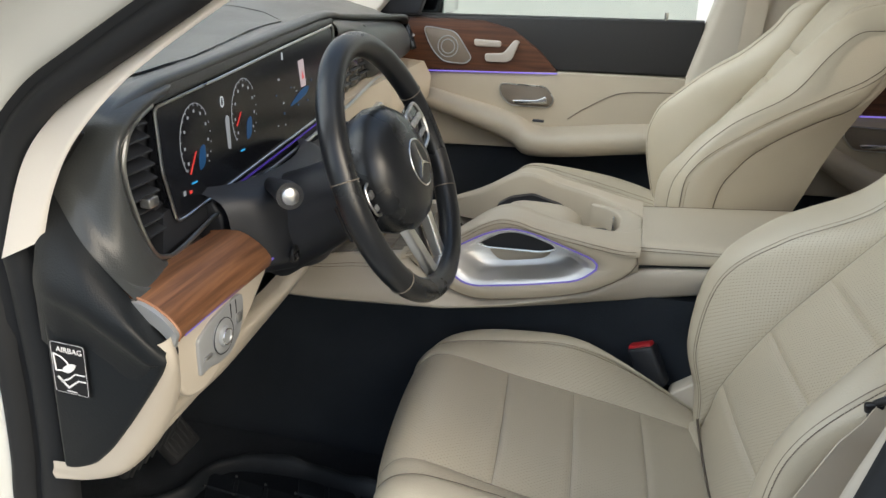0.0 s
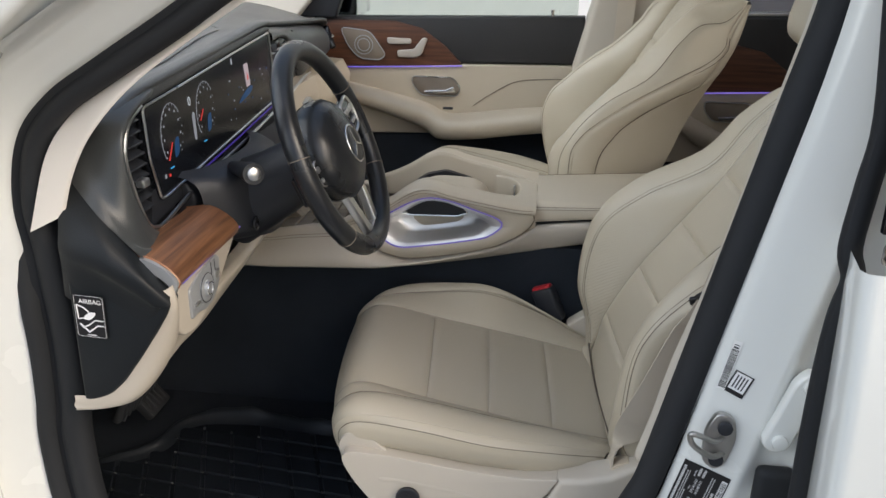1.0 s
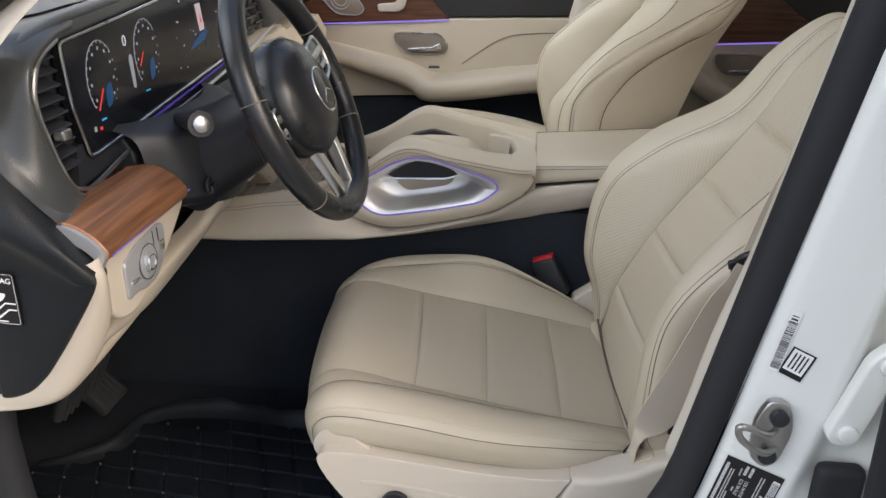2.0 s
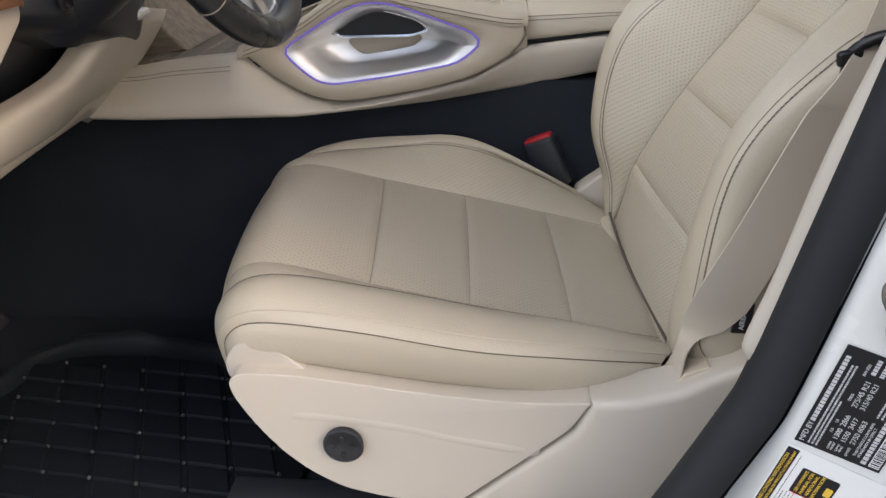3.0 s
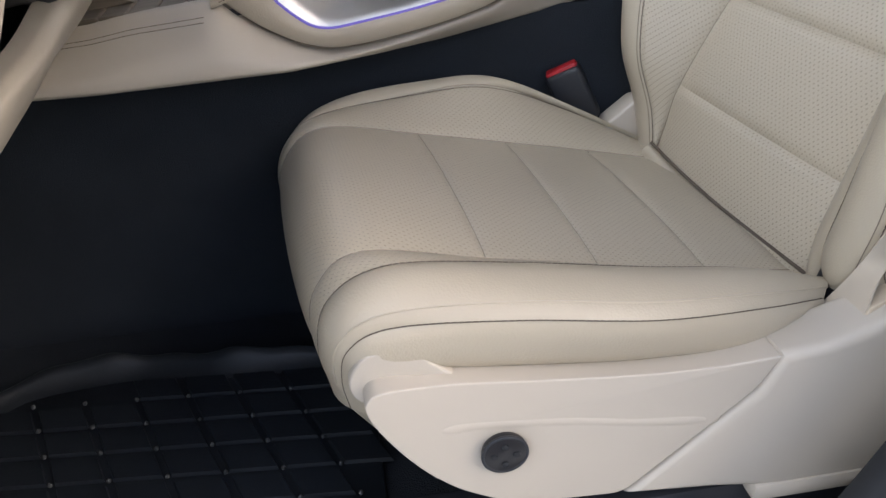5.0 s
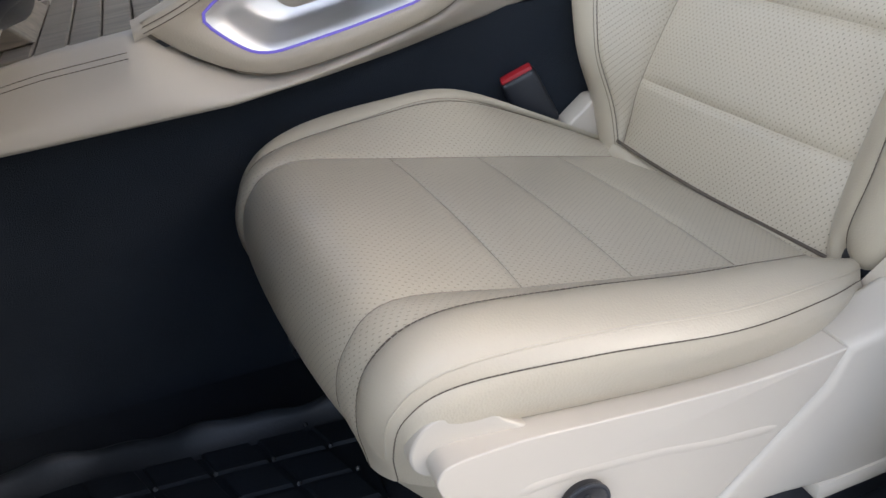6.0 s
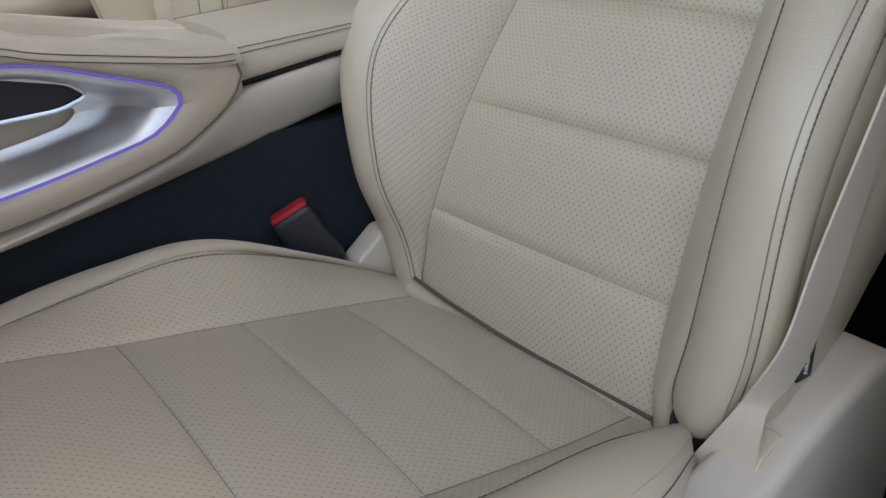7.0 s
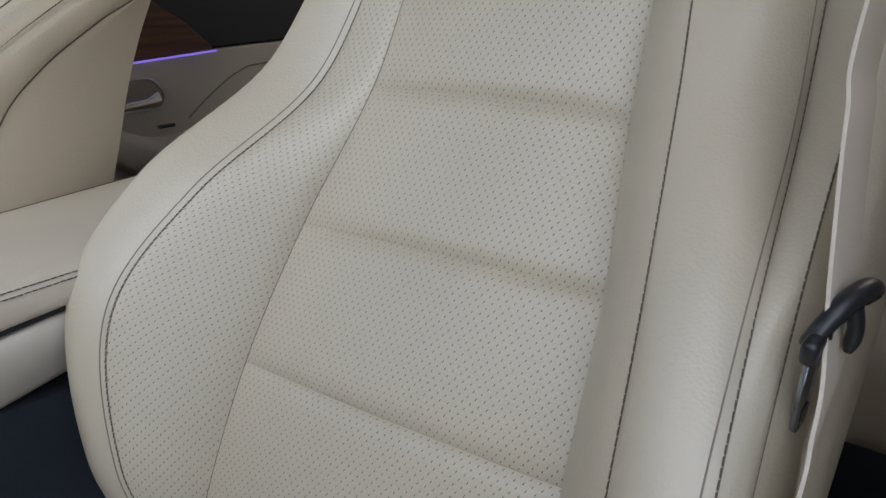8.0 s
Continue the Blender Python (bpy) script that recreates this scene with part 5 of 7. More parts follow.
L2 = spline([(-0.30, -0.600, 1.246), (-0.302, -0.640, 1.243), (-0.294, -0.668, 1.220), (-0.275, -0.690, 1.172), (-0.243, -0.706, 1.118), (-0.216, -0.700, 1.072), (-0.210, -0.66, 1.062)], 6)
L3 = spline([(-0.42, -0.620, 1.238), (-0.395, -0.640, 1.215), (-0.352, -0.664, 1.186), (-0.312, -0.690, 1.160), (-0.264, -0.718, 1.124), (-0.232, -0.724, 1.094), (-0.204, -0.721, 1.063)], 6)
g = np.array([spline([p, (np.array(p) * 0.6 + np.array(q) * 0.4) + np.array([0.006, -0.003, 0.002]), q, (np.array(q) * 0.55 + np.array(r) * 0.45) + np.array([0.003, -0.003, 0.001]), r, (np.array(r) + np.array(t)) / 2 + np.array([0.0, -0.002, 0.002]), t], 3) for p, q, r, t in zip(L0, L1, L2, L3)])
demist = part("demist_vent", prism(rounded([(-0.024, -0.006), (0.022, -0.004), (0.020, 0.006), (-0.020, 0.005)], 0.003), 2, -0.002, 0.004, 0.001, 1, Matrix.Translation((-0.288, -0.680, 1.208)) @ Euler((radians(72), radians(-48), 0)).to_matrix().to_4x4()), M_INK, dash, "small black side window vent")
sheet("dash_side", g, M_DARK, dash, (0.3, -1, 0.2), "dark leather side of the dash rolled round the vent")
part("dash_core", block((0.33, 1.30, 0.27), (-0.545, 0.0, 1.06), 0.01), M_BLACK, dash)
part("dash_face", block((0.03, 0.66, 0.20), (-0.285, -0.31, 1.14), 0.006), M_BLACK, dash)
part("knee_panel", prism([(-0.19, 1.035), (-0.30, 1.05), (-0.42, 0.86), (-0.33, 0.835)], 1, -0.70, -0.13, 0.008), M_BLACK, dash)
# end panel with its soft swelling under the seam
END = [(-0.303, 1.062), (-0.313, 0.857), (-0.296, 0.859), (-0.272, 0.869), (-0.248, 0.893), (-0.219, 0.932), (-0.189, 0.976), (-0.174, 1.000), (-0.169, 1.014), (-0.178, 1.028), (-0.200, 1.040), (-0.245, 1.060)]
end_panel = part("end_panel", prism(rounded(END, 0.010), 1, -0.742, -0.71, 0.008, 4), M_ENDPANEL, dash, "black end panel of the dashboard")
es = spline([(-0.355, -0.664, 1.18), (-0.312, -0.688, 1.158), (-0.262, -0.718, 1.122), (-0.232, -0.721, 1.092), (-0.206, -0.721, 1.060), (-0.184, -0.722, 1.034), (-0.172, -0.722, 1.022)], 5)
ec = spline([(-0.350, -0.695, 1.130), (-0.299, -0.738, 1.102), (-0.250, -0.751, 1.080), (-0.221, -0.752, 1.062), (-0.197, -0.750, 1.048), (-0.178, -0.745, 1.026), (-0.168, -0.740, 1.012)], 5)
ef = spline([(-0.338, -0.724, 1.075), (-0.300, -0.7435, 1.060), (-0.257, -0.7450, 1.045), (-0.225, -0.7450, 1.026), (-0.204, -0.7450, 1.012), (-0.190, -0.7435, 1.003), (-0.179, -0.739, 1.006)], 5)
eg = ef + np.linspace((-0.004, 0.0055, -0.050), (-0.032, 0.006, -0.045), len(ef))
em = (ec + ef) / 2 + np.array([0, -0.0035, 0])
g = np.array([spline([p, (np.array(p) * 0.5 + np.array(q) * 0.5) + np.array([0, -0.005, 0.003]), q, o, r, t], 4) for p, q, o, r, t in zip(es, ec, em, ef, eg)])[4:]
sheet("end_swelling", g, M_ENDPANEL, dash, (0, -1, 0.2), "soft swelling along the top of the end panel")
# beige surround that runs from the light switch down to the sill
a = spline([(-0.184, -0.738, 1.028), (-0.176, -0.738, 1.010), (-0.194, -0.738, 0.978), (-0.225, -0.738, 0.934), (-0.253, -0.738, 0.896), (-0.290, -0.739, 0.868), (-0.328, -0.739, 0.862)], 6)
b = spline([(-0.170, -0.728, 1.034), (-0.166, -0.728, 1.004), (-0.182, -0.728, 0.963), (-0.214, -0.731, 0.905), (-0.245, -0.736, 0.866), (-0.285, -0.740, 0.851), (-0.330, -0.741, 0.847)], 6)
c = spline([(-0.183, -0.706, 1.032), (-0.179, -0.704, 0.995), (-0.186, -0.700, 0.948), (-0.212, -0.702, 0.893), (-0.250, -0.715, 0.850), (-0.288, -0.730, 0.840), (-0.330, -0.738, 0.837)], 6)
e = c + np.array([-0.03, 0.02, 0.0]) * np.linspace(1, 0.1, len(c))[:, None]
g = np.array([spline([p, (np.array(p) + np.array(q)) / 2 + np.array([0.002, -0.001, 0]), q, (np.array(q) + np.array(r)) / 2 + np.array([0.004, -0.003, 0]), r, t], 4) for p, q, r, t in zip(a, b, c, e)])
sheet("lower_surround", g, M_PLASTIC, dash, (1, -1, 0), "beige plastic surround")
PAN = [(-0.716, 1.029), (-0.498, 1.033), (-0.498, 1.012), (-0.537, 0.984), (-0.574, 0.961), (-0.624, 0.940), (-0.662, 0.931), (-0.694, 0.940), (-0.716, 0.98)]
part("switch_panel", prism(rounded(PAN, 0.015), 0, -0.225, -0.179, 0.006, 4), M_PLASTIC, dash, "beige panel that carries the light switch")
sw = part("light_switch", prism(rounded([(-0.671, 1.000), (-0.640, 1.010), (-0.580, 1.015), (-0.568, 1.010), (-0.571, 0.985), (-0.582, 0.965), (-0.604, 0.952), (-0.632, 0.951), (-0.652, 0.957), (-0.672, 0.955)], 0.006), 0, -0.181, -0.1755, 0.002), M_SWITCH, dash, "grey light switch plate")
part("switch_dial", disc(0.0205, 0.004, pose(-0.1745, -0.622, 0.982, 0, 90, 0), 32, 0.0015), M_SWITCH, sw)
part("dial_groove", tube([(-0.1735, -0.622 + 0.0212 * math.cos(t), 0.982 + 0.0212 * math.sin(t)) for t in np.linspace(0, 2 * math.pi, 32, endpoint=False)], 0.0005, 5, closed=True), M_RUBBER, sw)
part("switch_knob", disc(0.0125, 0.008, pose(-0.1725, -0.622, 0.982, 0, 90, 0), 28, 0.003), M_SWITCH, sw)
part("knob_ring", tube([(-0.1685, -0.622 + 0.009 * math.cos(t), 0.982 + 0.009 * math.sin(t)) for t in np.linspace(0, 2 * math.pi, 24, endpoint=False)], 0.0012, 5, closed=True), M_CHROME, sw)
part("switch_key", block((0.004, 0.013, 0.012), (-0.1755, -0.583, 0.987), 0.0015), M_SILVER, sw)
part("switch_key", block((0.004, 0.016, 0.005), (-0.1755, -0.655, 0.972), 0.0015), M_SILVER, sw)
for yy in (-0.600, -0.588):
    part("key_joint", block((0.001, 0.0008, 0.018), (-0.1752, yy, 1.003), 0), M_INK, sw)
# wood trim with its aluminium end
wa = spline([(-0.240, 0, 1.064), (-0.207, 0, 1.067), (-0.180, 0, 1.054), (-0.165, 0, 1.037), (-0.167, 0, 1.026)], 5)


def band(name, y0, y1, prof, mat_, label, push=0.0):
    ys = np.linspace(y0, y1, 13)
    g = np.array([[(p[0] + push, y, p[2]) for p in prof] for y in ys])
    return sheet(name, g, mat_, dash, (1, 0, 1), label)


band("wood_trim", -0.716, -0.513, wa, M_WOOD, "open-pore walnut trim")
cap = [(p[0], p[2] - 0.0006) for p in wa] + [(p[0] - 0.007, p[2] - 0.013) for p in wa[::-1]]
part("wood_end", prism(cap, 1, -0.7235, -0.714, 0.0), M_SWITCH, dash, "aluminium end of the wood trim")
part("wood_edge", tube([(p[0], -0.7165, p[2]) for p in wa], 0.0016, 6), M_WOODE, dash)
part("wood_edge", tube([(p[0] - 0.004, -0.515 + 0.004 * k / 20, p[2] - 0.002) for k, p in enumerate(wa)], 0.002, 6), M_WOOD, dash)
part("light_strip", tube([(-0.1675, -0.705, 1.0265), (-0.1675, -0.503, 1.0310)], 0.0016, 6), M_LED, dash, "violet light strip")
# screen
SX = -0.252
SCR = rounded([(-0.592, 1.231), (-0.590, 1.160), (-0.572, 1.094), (-0.552, 1.094), (-0.188, 1.128), (-0.080, 1.138), (-0.072, 1.20), (-0.082, 1.271), (-0.269, 1.257), (-0.447, 1.242)], 0.008)
screen = part("screen", prism(SCR, 0, SX - 0.012, SX, 0.002), M_SCREEN, dash, "wide glossy instrument screen")
part("screen_rim", tube([(SX + 0.001, p[0], p[1]) for p in SCR], 0.0019, 6, closed=True), M_CHROMED, dash, "thin bright screen rim")
part("vent_surround", tube([(x_, p_, z_) for x_, p_, z_ in spline([(-0.248, -0.600, 1.236), (-0.244, -0.640, 1.224), (-0.242, -0.660, 1.205), (-0.242, -0.667, 1.175), (-0.242, -0.652, 1.117), (-0.242, -0.634, 1.080), (-0.242, -0.614, 1.068), (-0.242, -0.585, 1.066), (-0.243, -0.478, 1.083), (-0.243, -0.27, 1.103), (-0.246, -0.05, 1.125), (-0.262, 0.158, 1.143), (-0.290, 0.30, 1.130)], 5)], 0.0030, 8), M_CHROMED, dash, "thin chrome surround")
part("screen_light", tube([(-0.249, -0.43, 1.0985), (-0.249, -0.27, 1.113), (-0.250, -0.09, 1.1305)], 0.0016, 6), M_LEDFAINT, dash, "violet light strip under the screen")
part("under_screen", prism([(-0.60, 1.062), (-0.59, 1.11), (-0.07, 1.15), (-0.05, 1.12)], 0, -0.275, -0.256), M_BLACK, dash)
part("knee_pad", prism([(-0.248, 1.098), (-0.235, 1.075), (-0.235, 1.045), (-0.30, 1.03), (-0.30, 1.098)], 1, -0.50, -0.02, 0.006), M_BLACK, dash)
for k in range(9):
    z = 1.098 + k * 0.0155
    w0 = -0.660 + abs(z - 1.175) * 0.35
    w1 = -0.596 + (z - 1.10) * -0.10
    part("vent_slat", block((0.020, max(0.02, w1 - w0), 0.003), (-0.258, (w0 + w1) / 2, z), 0.001, 1, Euler((0, radians(20), 0)).to_matrix().to_4x4()), M_BLACK, dash)
part("vent_tab", block((0.014, 0.018, 0.012), (-0.245, -0.628, 1.137), 0.003), M_SILVER, dash, "silver vent tab")
hood_y = np.linspace(-0.600, -0.078, 24)
hood = []
for y in hood_y:
    dz = float(np.interp(y, (-0.64, -0.58, -0.50, -0.35, -0.12, -0.02), (-0.040, -0.026, -0.020, -0.009, 0.006, 0.004)))
    sz = float(np.interp(y, (-0.592, -0.447, -0.269, -0.082), (1.231, 1.242, 1.257, 1.271)))
    hood.append([(-0.2535, y, 1.276 + dz), (-0.2505, y, (1.276 + dz) * 0.4 + sz * 0.6 + 0.001), (-0.2525, y, sz + 0.0025), (-0.262, y, sz - 0.001)])
sheet("screen_hood", np.array(hood), M_DARK, dash, (1, 0, -0.3), "dark leather edge over the screen")
# readouts on the screen
for cy, cz, n0, n1 in ((-0.516, 1.176, (-0.519, 1.165), (-0.535, 1.141)), (-0.395, 1.186, (-0.405, 1.190), (-0.418, 1.174))):
    ringp = [(SX + 0.0006, cy + 0.034 * math.sin(t), cz + 0.046 * math.cos(t)) for t in np.linspace(-2.3, 0.9, 30)]
    part("dial_ring", tube(ringp, 0.0005, 5), M_ICON_G, screen)
    for t in np.linspace(-2.2, 2.2, 9):
        part("dial_mark", block((0.0006, 0.0028, 0.0034), (SX + 0.0008, cy + 0.026 * math.sin(t), cz + 0.037 * math.cos(t)), 0), M_ICON_G, screen)
    for t in np.linspace(-2.3, 2.3, 17):
        part("dial_tick", block((0.0006, 0.0010, 0.0022), (SX + 0.0008, cy + 0.0325 * math.sin(t), cz + 0.044 * math.cos(t)), 0), M_ICON_G, screen)
    part("needle", tube([(SX + 0.0010, *n0), (SX + 0.0010, *n1)], 0.0008, 5), M_ICON_R, screen)
    part("gauge_bar", block((0.0006, 0.011, 0.0020), (SX + 0.0008, cy - 0.012, cz - 0.047), 0), M_ICON_C, screen)
    part("glow_patch", prism(smooth_poly([(cy + 0.003, cz - 0.035), (cy + 0.016, cz - 0.030), (cy + 0.018, cz - 0.008), (cy + 0.006, cz - 0.012)]), 0, SX + 0.0002, SX + 0.0005), M_ICON_B, screen)
part("warning_mark", block((0.0006, 0.005, 0.006), (SX + 0.0008, -0.551, 1.122), 0.0002), M_ICON_G, screen)
part("warning_mark", block((0.0006, 0.005, 0.004), (SX + 0.0008, -0.538, 1.120), 0.0002), M_ICON_R, screen)
lettering("readout", "0", 0.020, pose(SX + 0.001, -0.451, 1.211, 90, 0, 90), M_ICON_W, screen)
part("car_picture", prism(rounded([(-0.4435, 1.150), (-0.4365, 1.148), (-0.436, 1.190), (-0.442, 1.194), (-0.446, 1.188)], 0.003), 0, SX + 0.0003, SX + 0.0008), M_ICON_G, screen)
part("media_picture", prism([(-0.214, 1.190), (-0.196, 1.191), (-0.203, 1.232), (-0.222, 1.231)], 0, SX + 0.0004, SX + 0.0010), M_ICON_P, screen)
part("media_mark", prism([(-0.209, 1.202), (-0.203, 1.204), (-0.210, 1.216)], 0, SX + 0.0010, SX + 0.0014), M_ICON_R, screen)
part("media_glow", prism(smooth_poly([(-0.255, 1.168), (-0.20, 1.176), (-0.185, 1.188), (-0.215, 1.186)]), 0, SX + 0.0002, SX + 0.0005), M_ICON_B, screen)
part("clock_mark", block((0.0006, 0.004, 0.010), (SX + 0.0008, -0.275, 1.245), 0.0002), M_ICON_W, screen)
rs = random.Random(5)
for k in range(22):
    part("text_bar", block((0.0006, rs.uniform(0.002, 0.006), rs.uniform(0.0015, 0.003)), (SX + 0.0008, rs.uniform(-0.30, -0.10), rs.uniform(1.145, 1.215)), 0), rs.choice((M_ICON_G, M_ICON_B, M_ICON_G)), screen)
# middle and passenger side
for k in range(4):
    cy = -0.040 + k * 0.066
    xb = -0.272 - 0.006 * k
    part("centre_vent", block((0.03, 0.064, 0.108), (xb - 0.012, cy, 1.186 + 0.002 * k), 0.008), M_GLOSS, dash)
    for q in range(5):
        part("vent_slat", block((0.008, 0.054, 0.003), (xb + 0.004, cy, 1.150 + q * 0.018 + 0.002 * k), 0.001, 1), M_SILVER if q > 2 else M_BLACK, dash)
face = []
for y, prof in ((-0.03, [(-0.30, 1.274), (-0.280, 1.273), (-0.266, 1.264), (-0.262, 1.254), (-0.266, 1.246), (-0.29, 1.242)]), (0.10, [(-0.32, 1.262), (-0.298, 1.260), (-0.283, 1.250), (-0.276, 1.243), (-0.281, 1.237), (-0.31, 1.233)]), (0.20, [(-0.34, 1.250), (-0.305, 1.248), (-0.285, 1.232), (-0.275, 1.19), (-0.282, 1.150), (-0.32, 1.130)]), (0.30, [(-0.36, 1.244), (-0.315, 1.241), (-0.295, 1.222), (-0.285, 1.18), (-0.292, 1.142), (-0.33, 1.122)]), (0.45, [(-0.38, 1.232), (-0.335, 1.228), (-0.310, 1.209), (-0.300, 1.17), (-0.312, 1.135), (-0.35, 1.115)]), (0.60, [(-0.40, 1.218), (-0.360, 1.213), (-0.332, 1.195), (-0.320, 1.16), (-0.335, 1.13), (-0.378, 1.108)]), (0.66, [(-0.41, 1.205), (-0.375, 1.200), (-0.350, 1.186), (-0.338, 1.151), (-0.358, 1.120), (-0.397, 1.10)]), (0.69, [(-0.42, 1.17), (-0.40, 1.17), (-0.385, 1.165), (-0.380, 1.15), (-0.385, 1.13), (-0.41, 1.12)])):
    face.append([(p, y, q) for p, q in prof])
face = np.array([spline(np.array(face)[:, k], 4) for k in range(6)]).transpose(1, 0, 2)
sheet("passenger_face_upper", np.array([spline(r, 4) for r in face]), M_DARK, dash, (1, 0, 0.2), "dark leather swelling before the passenger")
VT = Matrix.Translation((-0.324, 0.612, 1.176)) @ Euler((0, radians(-18), radians(22))).to_matrix().to_4x4()
vent = part("end_vent", prism(rounded([(-0.026, -0.030), (-0.012, 0.034), (0.030, 0.030), (0.022, -0.032)], 0.008), 0, -0.01, 0.006, 0.003, 2, VT), M_GLOSS, dash, "glossy black end vent")
part("end_vent_slat", block((0.008, 0.042, 0.003), (0.006, 0.0, 0.004), 0.001, 1, VT), M_SILVER, vent)
part("centre_face", prism([(-0.30, 1.138), (-0.270, 1.128), (-0.262, 1.08), (-0.268, 1.02), (-0.36, 0.86), (-0.5, 0.86), (-0.5, 1.138)], 1, -0.02, 0.28, 0.008), M_TRIM, dash, "beige leather panel under the middle vents")
part("passenger_face", prism([(-0.36, 1.112), (-0.305, 1.108), (-0.285, 1.07), (-0.290, 1.02), (-0.37, 0.86), (-0.5, 0.86), (-0.5, 1.112)], 1, 0.278, 0.68, 0.008), M_TRIM, dash, "beige leather passenger side of the dashboard")
BF = [(0.135, 1.088), (0.180, 1.096), (0.252, 1.052), (0.246, 1.026), (0.205, 1.034), (0.160, 1.062)]
part("start_button_frame", prism(rounded(BF, 0.008), 0, -0.268, -0.254, 0.003), M_SILVER, dash, "silver button frame")
part("start_button", prism(rounded([(0.165, 1.082), (0.185, 1.088), (0.240, 1.052), (0.236, 1.038), (0.208, 1.044)], 0.006), 0, -0.256, -0.2515, 0.001), M_GLOSS, dash, "black button")
part("button_mark", block((0.0008, 0.020, 0.010), (-0.2512, 0.205, 1.062), 0.0003), M_SWITCH, dash)
part("centre_trim", prism([(-0.27, 1.05), (-0.25, 0.95), (-0.20, 0.90), (-0.45, 0.86), (-0.45, 1.05)], 1, -0.10, 0.10, 0.006), M_WOODG, dash)
cov = []
for y, xf, zb in ((-0.515, -0.215, 1.005), (-0.49, -0.180, 1.000), (-0.45, -0.160, 0.992), (-0.378, -0.150, 0.972), (-0.31, -0.158, 0.962), (-0.25, -0.185, 0.945), (-0.20, -0.23, 0.93)):
    cov.append([(xf - 0.06, y, 1.115), (xf - 0.012, y, 1.10), (xf, y, 1.06), (xf + 0.002, y, 1.02), (xf - 0.008, y, zb + 0.008), (xf - 0.035, y, zb - 0.004), (xf - 0.14, y, zb - 0.02)])
cov = np.array([spline(np.array(cov)[:, k], 5) for k in range(7)]).transpose(1, 0, 2)
sheet("column_cover", np.array([spline(r, 4) for r in cov]), M_BLACK, dash, (1, 0, -0.2), "black cover round the steering column")
part("service_slot", disc(0.012, 0.004, pose(-0.157, -0.462, 1.022, 0, 90, 0), 24, 0.001), M_INK, dash)
part("slot_rim", block((0.004, 0.016, 0.010), (-0.156, -0.462, 1.020), 0.001), M_GLOSS, dash)

la = spline([(-0.290, -0.700, 0.826), (-0.295, -0.65, 0.810), (-0.288, -0.55, 0.824), (-0.284, -0.45, 0.838), (-0.290, -0.33, 0.842), (-0.312, -0.22, 0.832), (-0.345, -0.150, 0.806)], 6)
lb = spline([(-0.282, -0.700, 0.842), (-0.282, -0.65, 0.832), (-0.273, -0.55, 0.846), (-0.268, -0.45, 0.862), (-0.266, -0.33, 0.874), (-0.268, -0.22, 0.886), (-0.255, -0.150, 0.900)], 6)
lc = la + np.array([-0.06, 0.0, 0.02])
g = np.concatenate([puffed(lc, la, 4, 0.0, (0.3, 0, -1)), puffed(la, lb, 8, 0.008, (1, 0, 0))[:, 1:]], 1)
sheet("lower_lip", g, M_PLASTIC, dash, (1, 0, -0.2), "beige lip along the foot of the dashboard")
up_ = spline([(-0.205, -0.70, 0.928), (-0.222, -0.60, 0.918), (-0.224, -0.505, 0.916), (-0.210, -0.396, 0.931), (-0.188, -0.362, 0.961), (-0.175, -0.325, 0.980), (-0.178, -0.26, 0.978), (-0.200, -0.148, 0.965)], 6)
lo_ = spline([(-0.215, -0.70, 0.905), (-0.228, -0.60, 0.884), (-0.248, -0.50, 0.864), (-0.275, -0.36, 0.852), (-0.285, -0.31, 0.849), (-0.297, -0.258, 0.846), (-0.298, -0.20, 0.850), (-0.290, -0.148, 0.860)], 6)
back_ = up_ + np.array([-0.030, 0.0, 0.002])
g = np.concatenate([puffed(back_, up_, 3, 0.0, (0, 0, 1)), puffed(up_, lo_, 10, 0.008, (1, 0, -0.3))[:, 1:], puffed(lo_, lo_ + np.array([-0.05, 0, 0.012]), 3, 0.0, (0, 0, -1))[:, 1:]], 1)
sheet("foot_panel", g, M_PLASTIC, dash, (1, 0, -0.2), "beige panel that sweeps from the light switch to the console")
part("release_lever", block((0.014, 0.030, 0.012), (-0.164, -0.303, 0.984), 0.004, 3), M_SILVER, dash, "silver lever under the dashboard")

# airbag sticker on the end panel
tag = thing("airbag_sticker", "black airbag sticker with a white pictogram", "sticker")
SM = Matrix.Translation((-0.279, -0.7445, 0.990)) @ Euler((radians(90), radians(3), 0)).to_matrix().to_4x4()


def flat(poly, z0, z1, m):
    return prism(poly, 2, z0, z1, 0.0, turn=m)


part("sticker", flat(rounded([(-0.021, -0.031), (0.021, -0.031), (0.021, 0.031), (-0.021, 0.031)], 0.003), 0, 0.0004, SM), M_INK, tag)
part("border", tube([SM @ Vector((*p, 0.0004)) for p in rounded([(-0.0195, -0.0295), (0.0195, -0.0295), (0.0195, 0.0295), (-0.0195, 0.0295)], 0.003)], 0.0003, 4, closed=True), M_WHITE, tag)
lettering("word", "AIRBAG", 0.0088, SM @ pose(0.002, 0.0215, 0.0006), M_WHITE, tag)
for run in ([(-0.017, 0.016), (-0.0165, 0.006), (-0.016, -0.004)], [(-0.017, 0.016), (-0.008, 0.013), (-0.002, 0.008), (0.0, 0.003)], [(-0.016, -0.004), (-0.010, -0.003), (-0.004, -0.004)]):
    part("picture", tube([SM @ Vector((*p, 0.0006)) for p in run], 0.0009, 5), M_WHITE, tag)
part("picture", flat(smooth_poly([(-0.008, -0.001), (0.0, 0.006), (0.008, 0.006), (0.004, -0.001), (-0.003, -0.005)]), 0.0004, 0.0009, SM), M_WHITE, tag)
